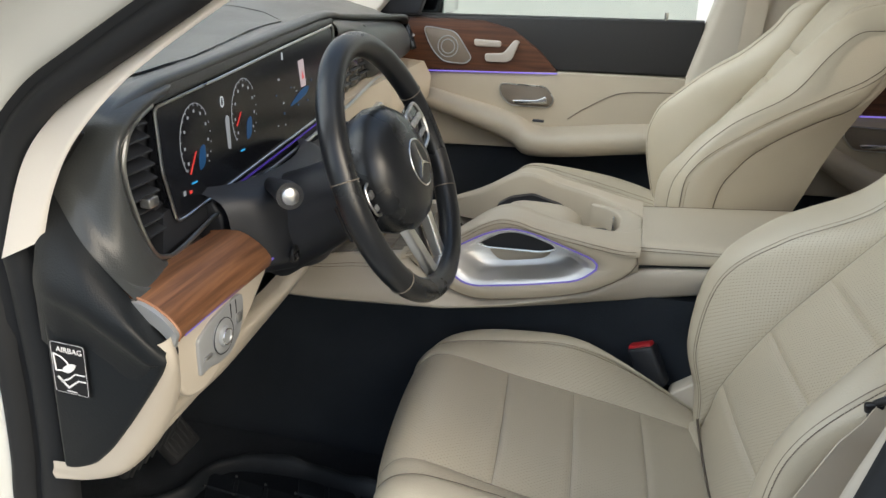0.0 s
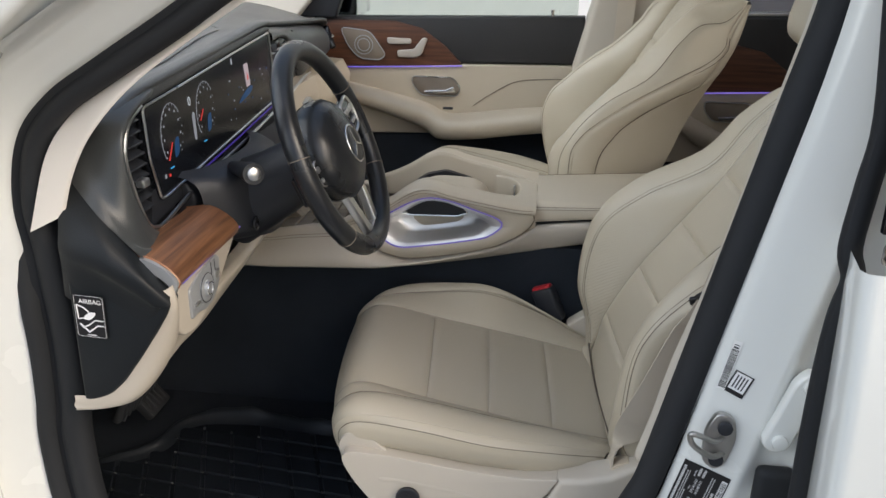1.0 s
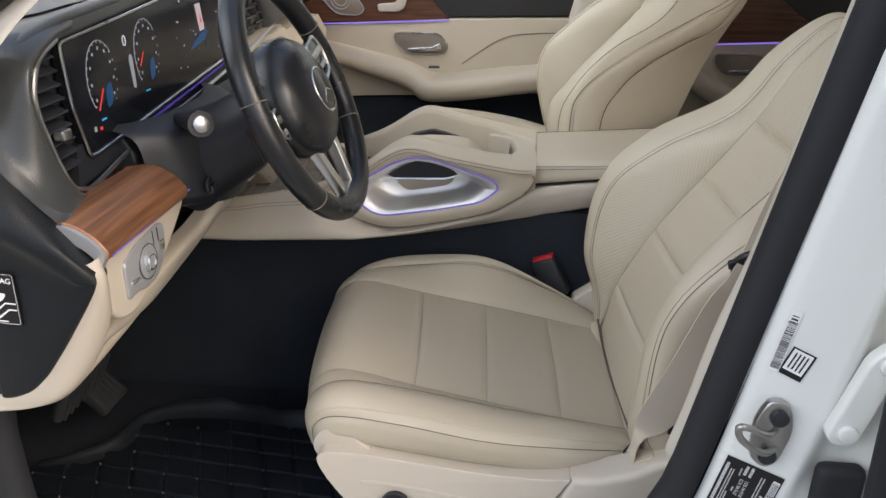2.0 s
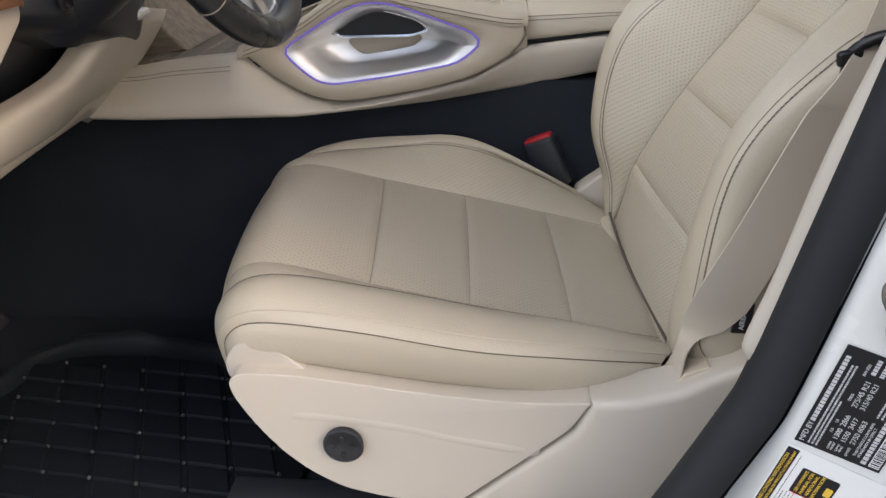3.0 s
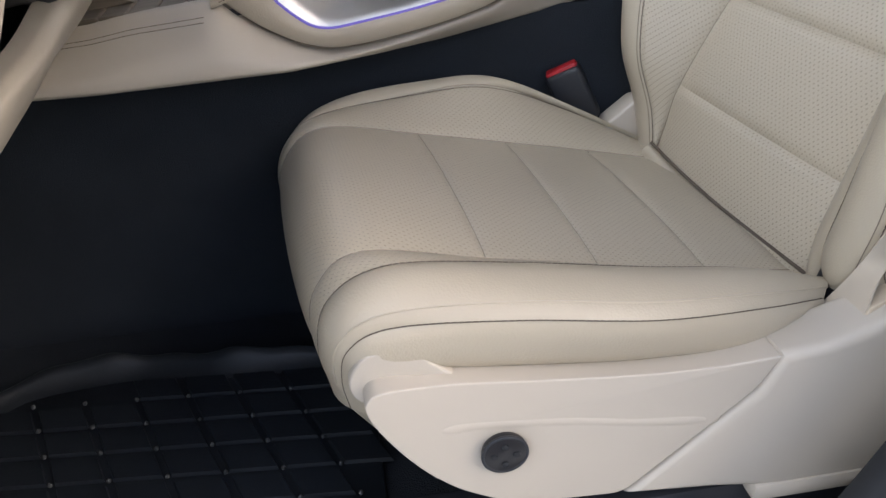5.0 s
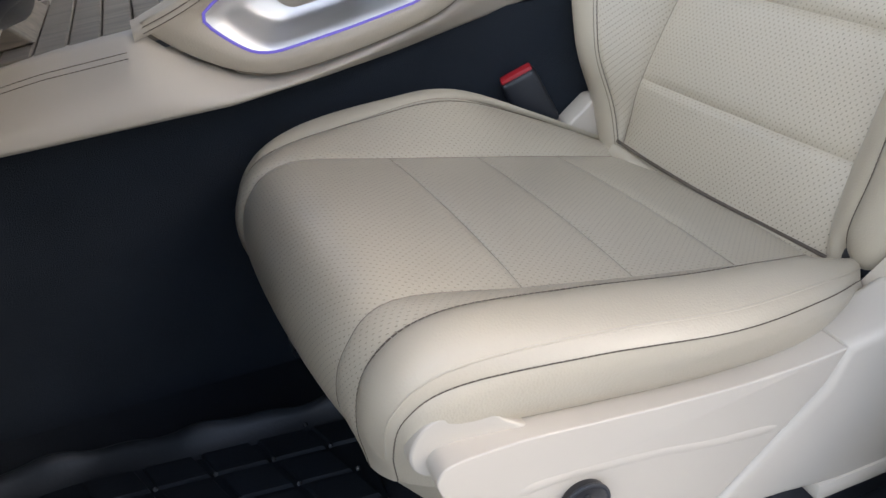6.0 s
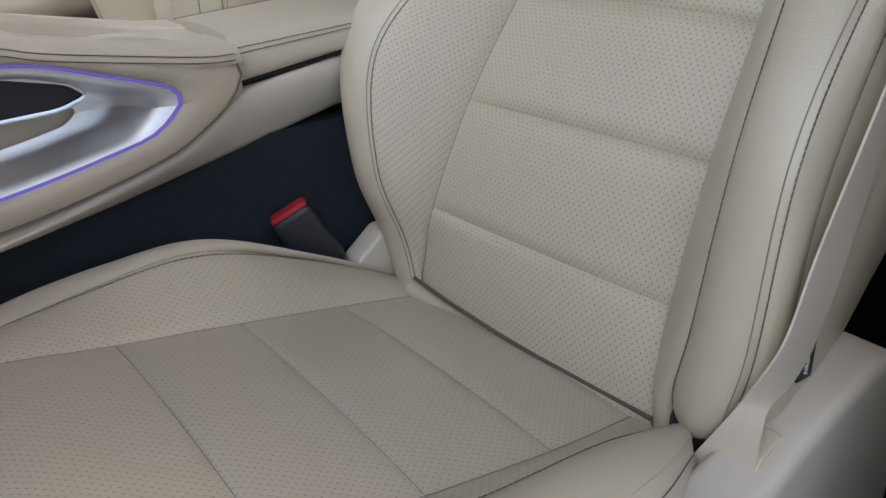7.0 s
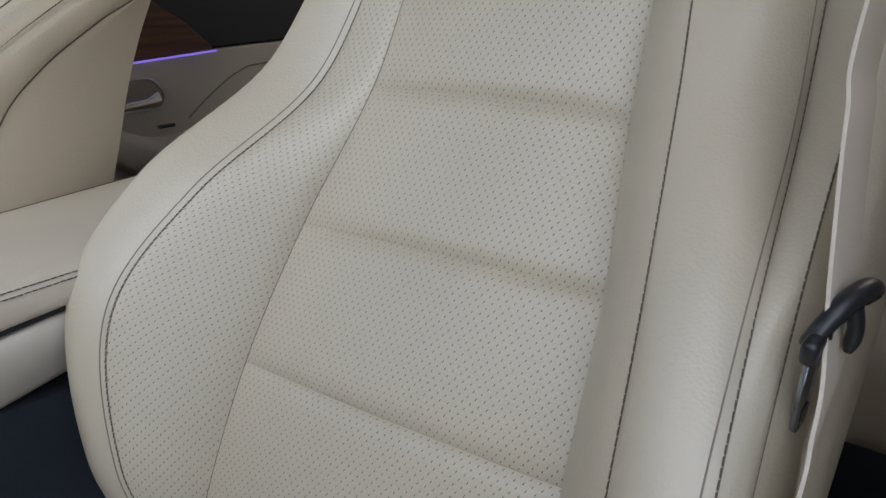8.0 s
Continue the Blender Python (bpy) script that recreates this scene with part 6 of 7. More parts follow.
part("picture", flat([(-0.012, -0.016), (-0.002, -0.011), (0.006, -0.004), (0.018, -0.004), (0.018, -0.0055), (0.0065, -0.0055), (-0.001, -0.0125), (-0.011, -0.018)], 0.0004, 0.0009, SM), M_WHITE, tag)
part("picture", flat([(-0.014, -0.010), (-0.003, -0.021), (0.009, -0.0115), (0.018, -0.0115), (0.018, -0.013), (0.010, -0.013), (-0.003, -0.024), (-0.016, -0.012)], 0.0004, 0.0009, SM), M_WHITE, tag)
part("print_bar", flat([(-0.006, -0.0275), (0.006, -0.0275), (0.006, -0.0262), (-0.006, -0.0262)], 0.0004, 0.0007, SM), M_WHITE, tag)

# ---- steering wheel ----
wheel = thing("steering_wheel", "black leather steering wheel with silver spokes", "steering wheel")
TW = radians(22)
WM = Matrix(((0, -math.sin(TW), math.cos(TW), -0.035), (1, 0, 0, -0.406), (0, math.cos(TW), math.sin(TW), 1.135), (0, 0, 0, 1))) @ pose(0, 0, 0, 0, 0, 9) @ Matrix.Scale(0.965, 4)
RIM = 0.1665


def w_part(name, bm, mat_, parent, label="", smooth=35):
    bmesh.ops.transform(bm, matrix=WM, verts=bm.verts)
    return part(name, bm, mat_, parent, label, smooth)


rim = w_part("rim", tube([(RIM * math.cos(t), RIM * math.sin(t), 0) for t in np.linspace(0, 2 * math.pi, 96, endpoint=False)], 0.0165, 20, closed=True), M_WHEEL, wheel, "black leather rim")
for t0 in (0.32, 2.82, 3.75, 5.67):
    ring = [((RIM + 0.0168 * math.cos(a)) * math.cos(t0), (RIM + 0.0168 * math.cos(a)) * math.sin(t0), 0.0168 * math.sin(a)) for a in np.linspace(0, 2 * math.pi, 24, endpoint=False)]
    w_part("rim_joint", tube(ring, 0.0008, 5, closed=True), M_SEAM, rim)
hub = []
for r, z in ((0.002, 0.034), (0.03, 0.032), (0.055, 0.027), (0.076, 0.016), (0.087, 0.002), (0.089, -0.018), (0.080, -0.045), (0.05, -0.06)):
    hub.append([(r * math.cos(t) * (1.03 if math.sin(t) < 0 else 1.0), r * math.sin(t) * 0.96, z) for t in np.linspace(0, 2 * math.pi, 49)])
hub = np.array(hub)
hb = bmesh.new()
vs = [[hb.verts.new(tuple(p)) for p in ring[:-1]] for ring in hub]
for i in range(len(vs) - 1):
    for j in range(48):
        hb.faces.new((vs[i][j], vs[i][(j + 1) % 48], vs[i + 1][(j + 1) % 48], vs[i + 1][j]))
hb.faces.new(vs[0])
hb.faces.new(vs[-1][::-1])
pad = w_part("hub_pad", hb, M_WHEEL, wheel, "black padded hub", 60)
w_part("emblem_ring", tube([(0.031 * math.cos(t), 0.031 * math.sin(t) - 0.002, 0.0325) for t in np.linspace(0, 2 * math.pi, 40, endpoint=False)], 0.0015, 8, closed=True), M_CHROME, pad, "chrome ring emblem")
w_part("emblem_disc", disc(0.030, 0.003, pose(0, -0.002, 0.0320), 36, 0.001), M_WHEEL, pad)
for t0 in (90, 210, 330):
    a = radians(t0)
    w_part("emblem_bar", prism([(0.029 * math.cos(a), 0.029 * math.sin(a) - 0.002), (0.0026 * math.cos(a + 1.05), 0.0026 * math.sin(a + 1.05) - 0.002), (0.0026 * math.cos(a - 1.05), 0.0026 * math.sin(a - 1.05) - 0.002)], 2, 0.033, 0.036), M_CHROME, pad)
for sg in (-1, 1):
    w_part("spoke", prism([(sg * 0.060, 0.030), (sg * 0.160, 0.028), (sg * 0.162, -0.018), (sg * 0.062, -0.035)], 2, -0.028, -0.014, 0.005), M_GLOSS, wheel, "black side spoke")
    PODP = [(0.075, 0.042), (0.128, 0.046), (0.142, 0.020), (0.132, -0.012), (0.080, -0.018)] if sg > 0 else [(-0.080, 0.020), (-0.098, 0.018), (-0.104, 0.0), (-0.098, -0.020), (-0.082, -0.026)]
    pz = 0.010 if sg > 0 else -0.010
    pod = w_part("button_pod", prism(rounded(PODP, 0.012 if sg > 0 else 0.006), 2, pz - 0.012, pz, 0.002), M_GLOSS, wheel, "button pod with a silver frame")
    w_part("pod_frame", tube([(*p, pz) for p in rounded(PODP, 0.012 if sg > 0 else 0.006)], 0.0028 if sg > 0 else 0.0018, 8, closed=True), M_SILVER, pod)
    for q in range(3 if sg > 0 else 1):
        w_part("button", block((0.013, 0.010, 0.005), (sg * (0.090 + q * 0.017), 0.024 if sg > 0 else 0.006, pz + 0.001), 0.002), M_SILVER, pod)
        w_part("button", block((0.013, 0.008, 0.004), (sg * (0.090 + q * 0.017), 0.004 if sg > 0 else -0.012, pz + 0.001), 0.002), M_SWITCH, pod)
    w_part("lower_spoke", prism(rounded([(sg * 0.038, -0.060), (sg * 0.058, -0.048), (sg * 0.034, -0.150), (sg * 0.012, -0.160)], 0.006), 2, -0.014, 0.0, 0.004), M_SILVER, wheel, "silver lower spoke")
w_part("spoke_joint", prism(rounded([(-0.034, -0.148), (0.034, -0.148), (0.026, -0.163), (-0.026, -0.163)], 0.006), 2, -0.014, -0.001, 0.004), M_SILVER, wheel)
w_part("spoke_infill", prism([(-0.035, -0.06), (0.035, -0.06), (0.018, -0.150), (-0.018, -0.150)], 2, -0.022, -0.016, 0.001), M_GLOSS, wheel)
column = thing("steering_column", "black steering column shroud with stalks", "steering column")
cm = bmesh.new()
add_tube(cm, [WM @ Vector((0, -0.005, -0.05)), WM @ Vector((0, -0.02, -0.12)), WM @ Vector((0, -0.03, -0.22))], [0.048, 0.056, 0.070], 28)
part("shroud", cm, M_BLACK, column)
stalk = part("indicator_stalk", tube([(-0.19, -0.45, 1.11), (-0.156, -0.495, 1.120), (-0.135, -0.522, 1.1255), (-0.123, -0.538, 1.128)], [0.010, 0.0125, 0.0155, 0.0160], 20), M_BLACK, column)
part("stalk_tip", tube([(-0.1235, -0.5375, 1.128), (-0.1205, -0.5415, 1.1286), (-0.1192, -0.5433, 1.1289)], [0.0108, 0.0100, 0.0060], 20), M_SILVER, stalk, "silver stalk tip")
part("gear_stalk", tube([(-0.13, -0.30, 1.13), (-0.12, -0.22, 1.14)], 0.009, 12), M_BLACK, column)

# ---- doors on the passenger side ----


def passenger_door(name, label, x0, x1, wood_end, has_seat_switch, pull, place):
    door = thing(name, label, "car door", kind="structure")
    Y = 0.70
    part("panel", prism([(x0, 0.885), (x0, 1.10), (x1, 1.108), (x1, 0.91)], 1, Y, Y + 0.05, 0.006), M_TRIM, door, "beige leather door panel")
    part("lower_panel", prism([(x0, 0.45), (x0, 0.884), (x1, 0.909), (x1, 0.45)], 1, Y + 0.012, Y + 0.05, 0.004), M_CARPET, door, "black lower door panel")
    sill_z = 1.232 if has_seat_switch else 1.292
    part("upper_panel", prism([(x0, 1.102), (x0, sill_z), (x1, sill_z + 0.013), (x1, 1.110)], 1, Y + 0.008, Y + 0.06, 0.008), M_DOORDARK, door, "dark leather upper door panel")
    if not has_seat_switch:
        part("window_strip", prism([(x0 + 0.01, sill_z + 0.002), (x0 + 0.01, sill_z + 0.010), (x1 - 0.01, sill_z + 0.022), (x1 - 0.01, sill_z + 0.014)], 1, Y + 0.022, Y + 0.056, 0.002), M_SATIN, door, "bright strip along the window")
    W = [(x0 - 0.06, 1.070), (x0 - 0.06, 1.226), (wood_end - 0.20, 1.224), (wood_end - 0.12, 1.205), (wood_end - 0.05, 1.155), (wood_end, 1.104)]
    part("wood_inlay", prism(W, 1, Y, Y + 0.02, 0.003), M_WOODX, door, "dark walnut inlay")
    part("light_strip", tube([(x0 + 0.065, Y - 0.004, 1.088), (wood_end, Y - 0.004, 1.101)], 0.0020, 6), M_LEDDIM, door, "violet light strip")
    # bulging armrest with its pull
    top = spline([(x0 + 0.06, Y - 0.01, 1.045), (pull - 0.06, Y - 0.045, 0.985), (pull + 0.02, Y - 0.075, 0.952), (pull + 0.10, Y - 0.085, 0.955), (pull + 0.24, Y - 0.085, 0.972), (x1 - 0.005, Y - 0.07, 0.985)], 6)
    bot = spline([(x0 + 0.065, Y - 0.004, 1.00), (pull - 0.06, Y - 0.03, 0.925), (pull + 0.00, Y - 0.05, 0.893), (pull + 0.10, Y - 0.06, 0.897), (pull + 0.24, Y - 0.06, 0.915), (x1 - 0.005, Y - 0.05, 0.932)], 6)
    back = top + np.array([0, 0.08, 0.010])
    back[:, 1] = Y + 0.004
    under = bot.copy()
    under[:, 1] = Y + 0.004
    g = np.concatenate([puffed(under, bot, 4, 0.0, (0, -1, -1)), puffed(bot, top, 8, 0.016, (0, -1, 0))[:, 1:], puffed(top, back, 6, 0.004, (0, 0, 1))[:, 1:]], 1)
    sheet("armrest", g, M_TRIM, door, (0, -1, 0), "padded beige armrest")
    crease = np.array([0.62 * p + 0.38 * q for p, q in zip(bot, top)]) + np.array([0, -0.0152, 0])
    part("seam", tube(crease[4:], 0.0012, 5), M_SEAM, door)
    part("seam", tube([(x_, Y - 0.0005, z_) for x_, z_ in spline([(pull + 0.10, 0.985), (pull + 0.15, 1.02), (pull + 0.22, 1.058), (pull + 0.30, 1.068), (x1 - 0.01, 1.070)], 6)], 0.0016, 5), M_SEAM, door)
    hx = pull - 0.01
    cup = rounded([(hx - 0.075, 1.068), (hx + 0.05, 1.066), (hx + 0.072, 1.035), (hx + 0.062, 1.012), (hx - 0.045, 1.012), (hx - 0.072, 1.04)], 0.014)
    # flat plate; its darker brown stands in for shade in the cup's hollow
    cupo = part("handle_cup", prism(cup, 1, Y - 0.003, Y + 0.006, 0.002), M_GRILLE, door, "flat handle cup with a silver rim, browned for the shade inside it")
    part("handle_rim", tube([(p[0], Y - 0.004, p[1]) for p in cup], 0.0020, 6, closed=True), M_CHROMED, cupo)
    part("handle_lever", prism(rounded([(hx - 0.038, 1.028), (hx + 0.030, 1.032), (hx + 0.052, 1.044), (hx + 0.058, 1.024), (hx - 0.03, 1.018)], 0.006), 1, Y - 0.018, Y - 0.006, 0.003), M_CHROME, cupo, "silver door lever")
    part("armrest_switch", block((0.03, 0.012, 0.006), (pull + 0.03, Y - 0.05, 0.985), 0.002), M_BLACK, door)
    if has_seat_switch:
        sp = rounded([(-0.318, 1.205), (-0.228, 1.195), (-0.182, 1.128), (-0.20, 1.112), (-0.262, 1.115), (-0.295, 1.15)], 0.02)
        spk = part("speaker_grille", prism(sp, 1, Y - 0.004, Y + 0.004, 0.003), M_GRILLE, door, "perforated bronze speaker grille")
        part("grille_rim", tube([(p_[0], Y - 0.004, p_[1]) for p_ in sp], 0.0016, 6, closed=True), M_SWITCH, spk)
        for r in (0.018, 0.027):
            part("speaker_ring", tube([(-0.248 + r * math.cos(t), Y - 0.0045, 1.155 + r * math.sin(t)) for t in np.linspace(0, 2 * math.pi, 30, endpoint=False)], 0.0015, 6, closed=True), M_SWITCH, spk)
        part("seat_switch", prism(rounded([(-0.178, 1.178), (-0.105, 1.176), (-0.105, 1.160), (-0.175, 1.160)], 0.007), 1, Y - 0.010, Y, 0.003), M_SEATKEY, door, "pale seat switch")
        part("seat_switch", prism(rounded([(-0.148, 1.142), (-0.098, 1.146), (-0.072, 1.180), (-0.056, 1.178), (-0.075, 1.130), (-0.092, 1.122), (-0.145, 1.122)], 0.007), 1, Y - 0.010, Y, 0.003), M_SEATKEY, door, "pale seat switch")
        part("lock_pin", tube([(0.30, Y + 0.02, 1.23), (0.30, Y + 0.02, 1.262)], 0.005, 10), M_CHROME, door)
    part("outer_skin", prism([(x0, 0.40), (x0, 1.21), (x1, 1.21), (x1, 0.40)], 1, Y + 0.09, Y + 0.16, 0.02), M_PAINT, door)
    part("window_pane", prism([(x0 + 0.02, 1.20), (x0 + 0.25 if has_seat_switch else x0 + 0.02, 1.56), (x1 - 0.02, 1.56), (x1 - 0.02, 1.20)], 1, Y + 0.06, Y + 0.064), M_WINDSCREEN if has_seat_switch else M_TINT, door, "clear window pane" if has_seat_switch else "dark tinted window pane")
    door.location = place
    return door


passenger_door("front_passenger_door", "beige and dark leather passenger door with walnut inlay", -0.40, 0.392, 0.045, True, -0.02, (-0.004, 0.020, -0.012))
passenger_door("rear_passenger_door", "beige and dark leather rear door with walnut inlay", 0.62, 1.55, 1.036, False, 0.86, (-0.045, -0.030, -0.050))
ppil = thing("passenger_pillar", "beige trimmed door pillar with a seat belt", "pillar", kind="structure")
part("pillar", prism([(0.38, 0.45), (0.36, 1.10), (0.405, 1.28), (0.50, 1.60), (0.66, 1.60), (0.63, 1.20), (0.63, 0.45)], 1, 0.69, 0.80, 0.02, 3), M_PLASTIC, ppil)
belt2 = thing("passenger_seat_belt", "beige seat belt hanging on the door pillar", "seat belt")
part("webbing", prism([(0.455, 0.80), (0.475, 1.45), (0.522, 1.45), (0.502, 0.80)], 1, 0.672, 0.675, 0.0), M_BELT, belt2)

mirror = thing("door_mirror", "door mirror in a black housing outside the passenger window", "mirror")
part("housing", block((0.10, 0.22, 0.15), (-0.37, 1.00, 1.265), 0.03, 4), M_GLOSS, mirror, "glossy black housing")
part("mirror_glass", block((0.006, 0.18, 0.125), (-0.318, 1.00, 1.268), 0.02, 3), M_CHROME, mirror, "mirror glass")
part("stem", block((0.06, 0.16, 0.03), (-0.42, 0.84, 1.23), 0.01), M_BLACK, mirror)
psail = part("sail_panel", prism([(-0.45, 1.22), (-0.33, 1.22), (-0.22, 1.50), (-0.28, 1.52)], 1, 0.70, 0.73, 0.006), M_BLACK)
pwt = part("windscreen_pillar_trim", prism([(-0.85, 1.20), (-0.44, 1.215), (-0.31, 1.36), (-0.10, 1.50), (0.15, 1.59), (0.05, 1.62), (-0.30, 1.50), (-0.85, 1.30)], 1, 0.655, 0.70, 0.008), M_PILLAR)
tagged(pwt, "light beige trim of the windscreen pillar before the passenger", "trim", kind="structure")
tagged(psail, "black panel at the foot of the windscreen pillar", "trim", kind="structure")

# ---- rear bench ----
bench = thing("rear_seat", "beige leather rear seat", "car seat")
part("cushion", block((0.50, 1.30, 0.16), (1.25, 0, 0.72), 0.05, 4), M_GREYSEAT, bench)
part("backrest", block((0.14, 1.30, 0.62), (1.58, 0, 1.02), 0.05, 4, Euler((0, radians(18), 0)).to_matrix().to_4x4()), M_GREYSEAT, bench)
part("base", block((0.46, 1.26, 0.24), (1.27, 0, 0.54), 0.02), M_BLACK, bench)

# ---- driver's belt ----
belt = thing("driver_seat_belt", "beige seat belt running through a black guide on the backrest", "seat belt")


def web(edge_a, edge_b):
    """A woven band between its two edges."""
    P, Q = spline(edge_a, 8), spline(edge_b, 8)
    Nn = np.cross(np.gradient(P, axis=0), Q - P)
    Nn *= 0.0008 / np.linalg.norm(Nn, axis=1, keepdims=True)
    loops = [P - Nn, Q - Nn, Q + Nn, P + Nn]
    bm = bmesh.new()
    vv = [[bm.verts.new(tuple(p)) for p in l] for l in loops]
    for i in range(len(P) - 1):
        for q in range(4):
            bm.faces.new((vv[q][i], vv[(q + 1) % 4][i], vv[(q + 1) % 4][i + 1], vv[q][i + 1]))
    return bm


BELT_A = [(0.395, -0.552, 0.660), (0.413, -0.556, 0.692), (0.419, -0.570, 0.724), (0.418, -0.586, 0.756), (0.417, -0.600, 0.785), (0.421, -0.608, 0.808), (0.428, -0.610, 0.828), (0.445, -0.609, 0.868), (0.475, -0.614, 0.954), (0.485, -0.613, 0.972), (0.497, -0.611, 0.990), (0.509, -0.606, 1.017), (0.517, -0.603, 1.046), (0.530, -0.599, 1.087), (0.545, -0.597, 1.126), (0.600, -0.615, 1.300), (0.620, -0.650, 1.500)]
BELT_B = [(0.400, -0.600, 0.688), (0.417, -0.604, 0.712), (0.421, -0.604, 0.742), (0.432, -0.600, 0.757), (0.449, -0.601, 0.766), (0.462, -0.602, 0.781), (0.470, -0.602, 0.795), (0.486, -0.603, 0.842), (0.518, -0.602, 0.945), (0.530, -0.604, 0.965), (0.543, -0.604, 0.982), (0.555, -0.602, 1.010), (0.563, -0.599, 1.039), (0.576, -0.595, 1.080), (0.591, -0.593, 1.119), (0.646, -0.612, 1.290), (0.666, -0.650, 1.490)]
part("webbing", web(BELT_A, BELT_B), M_BELT, belt, "beige woven webbing")
part("guide_hook", tube(spline([(0.503, -0.6020, 1.0005), (0.5075, -0.606, 1.009), (0.516, -0.610, 1.016), (0.527, -0.613, 1.019), (0.538, -0.613, 1.016), (0.550, -0.607, 1.008)], 6), [0.0034] + [0.0041] * 8 + [0.0046] * 22, 14), M_KNOB, belt, "black plastic belt guide")
part("guide_hook_tip", tube(spline([(0.522, -0.612, 1.014), (0.5245, -0.6125, 1.003), (0.5245, -0.6105, 0.993)], 4), [0.0033] * 7 + [0.0028, 0.0018], 12), M_KNOB, belt)
tongue = part("tongue", prism(rounded([(-0.0055, -0.022), (-0.0075, 0.004), (-0.006, 0.021), (0.006, 0.021), (0.0075, 0.004), (0.0055, -0.022)], 0.004), 1, -0.0013, 0.0013, 0.0008, 2), M_SKYSTEEL, belt, "polished steel belt tongue")
TZ = (Vector((0.505, -0.6035, 1.000)) - Vector((0.5146, -0.5966, 0.9585))).normalized()
TX = (Vector((0.97, 0.0, 0.0)) - TZ * TZ.dot(Vector((0.97, 0.0, 0.0)))).normalized()
TY = TZ.cross(TX)
TO = Vector((0.5098, -0.6010, 0.9790))
TM = Matrix(((TX.x, TY.x, TZ.x, TO.x), (TX.y, TY.y, TZ.y, TO.y), (TX.z, TY.z, TZ.z, TO.z), (0, 0, 0, 1)))
tongue.data.transform(TM)
slot = part("tongue_slot", prism(rounded([(-0.0035, -0.016), (-0.0035, -0.008), (0.0035, -0.008), (0.0035, -0.016)], 0.002), 1, -0.0016, 0.0016), M_INK, tongue)
slot.data.transform(TM)
collar = part("tongue_collar", block((0.018, 0.007, 0.012), (0, 0, 0.024), 0.003, 3), M_KNOB, belt)
collar.data.transform(TM)
seat_tag = part("seat_airbag_tag", block((0.016, 0.0024, 0.030), (0.4645, -0.6005, 0.7795), 0.0008, 1, Euler((0, radians(1), 0)).to_matrix().to_4x4()), M_INK)
tagged(seat_tag, "small black airbag tag sewn to the seat side", "tag")
lettering("word", "AIRBAG", 0.0062, pose(0.4645, -0.6020, 0.7795, 90, 0, 0) @ pose(0, 0, 0, 0, 0, 89), M_PRINT, seat_tag)

anchor_cap = part("belt_anchor_cover", prism(rounded([(0.412, 0.698), (0.420, 0.722), (0.444, 0.733), (0.443, 0.712)], 0.004), 1, -0.606, -0.585, 0.003), M_GREYSEAT)
tagged(anchor_cap, "grey-beige cover over the belt anchor beside the seat", "cover")

# ---- stickers on the painted pillar ----


def on_pillar(u, v, lean=0.0, lift=0.0012):
    """A frame on the pillar whose x runs up the pillar and whose y points towards the doorway."""
    o = PO + PX * u + PZ * v + PN * lift
    m = Matrix(((PZ.x, -PX.x, PN.x, o.x), (PZ.y, -PX.y, PN.y, o.y), (PZ.z, -PX.z, PN.z, o.z), (0, 0, 0, 1)))
    return m @ pose(0, 0, 0, 0, 0, -lean)


def rect(x0, y0, x1, y1):
    return [(x0, y0), (x1, y0), (x1, y1), (x0, y1)]


def bars(name, boxes, z, m, mat_, parent):
    """Printed bars of unreadable lettering, joined in one sheet."""
    bm = bmesh.new()
    for x0, y0, x1, y1 in boxes:
        vv = [bm.verts.new(m @ Vector((x, y, z))) for x, y in rect(x0, y0, x1, y1)]
        f = bm.faces.new(vv)
        ex = bmesh.ops.extrude_face_region(bm, geom=[f])
        bmesh.ops.translate(bm, vec=(m.to_3x3() @ Vector((0, 0, 0.0002))), verts=[q for q in ex["geom"] if isinstance(q, bmesh.types.BMVert)])
    ob = part(name, bm, mat_, parent, smooth=0)
    ob["kind"] = "stuff"
    return ob


rng = random.Random(7)


def line_of_bars(x0, x1, y, h, lo=0.001, hi=0.004, gap=0.0008):
    out, x = [], x0
    while x < x1:
        w = rng.uniform(lo, hi)
        out.append((x, y, min(x1, x + w), y + h))
        x += w + gap
    return out


# barcode strip
code = thing("barcode_sticker", "clear sticker with a black barcode on the painted pillar", "sticker")
bmx = on_pillar(-0.0205, 0.0295, 10)
part("strip", flat(rect(-0.034, -0.005, 0.034, 0.005), 0, 0.0003, bmx), M_PAPER, code)
cells, x = [], -0.031
while x < 0.022:
    w = rng.choice((0.0004, 0.0008, 0.0012))
    cells.append((x, -0.0042, x + w, 0.0042))
    x += w + rng.choice((0.0005, 0.0009))
bars("code_bars", cells, 0.0003, bmx, M_INK, code)
bars("print_bar", [(0.024, -0.003, 0.026, 0.003), (0.028, -0.003, 0.029, 0.003)], 0.0003, bmx, M_INK, code)
# dark square sticker, its pattern left plain
sq = thing("square_sticker", "small square black and white sticker on the painted pillar", "sticker")
qm = on_pillar(-0.0065, 0.0072, 19)
part("sticker", flat(rect(-0.016, -0.0115, 0.016, 0.0115), 0, 0.0003, qm), M_INK, sq)
part("pale_field", flat(rect(-0.010, -0.0095, 0.0145, 0.0095), 0.0003, 0.0005, qm), M_WHITE, sq)
bars("dark_bar", [(-0.007, y, 0.0115, y + 0.0016) for y in (-0.0065, -0.0027, 0.0011, 0.0049)], 0.0005, qm, M_INK, sq)
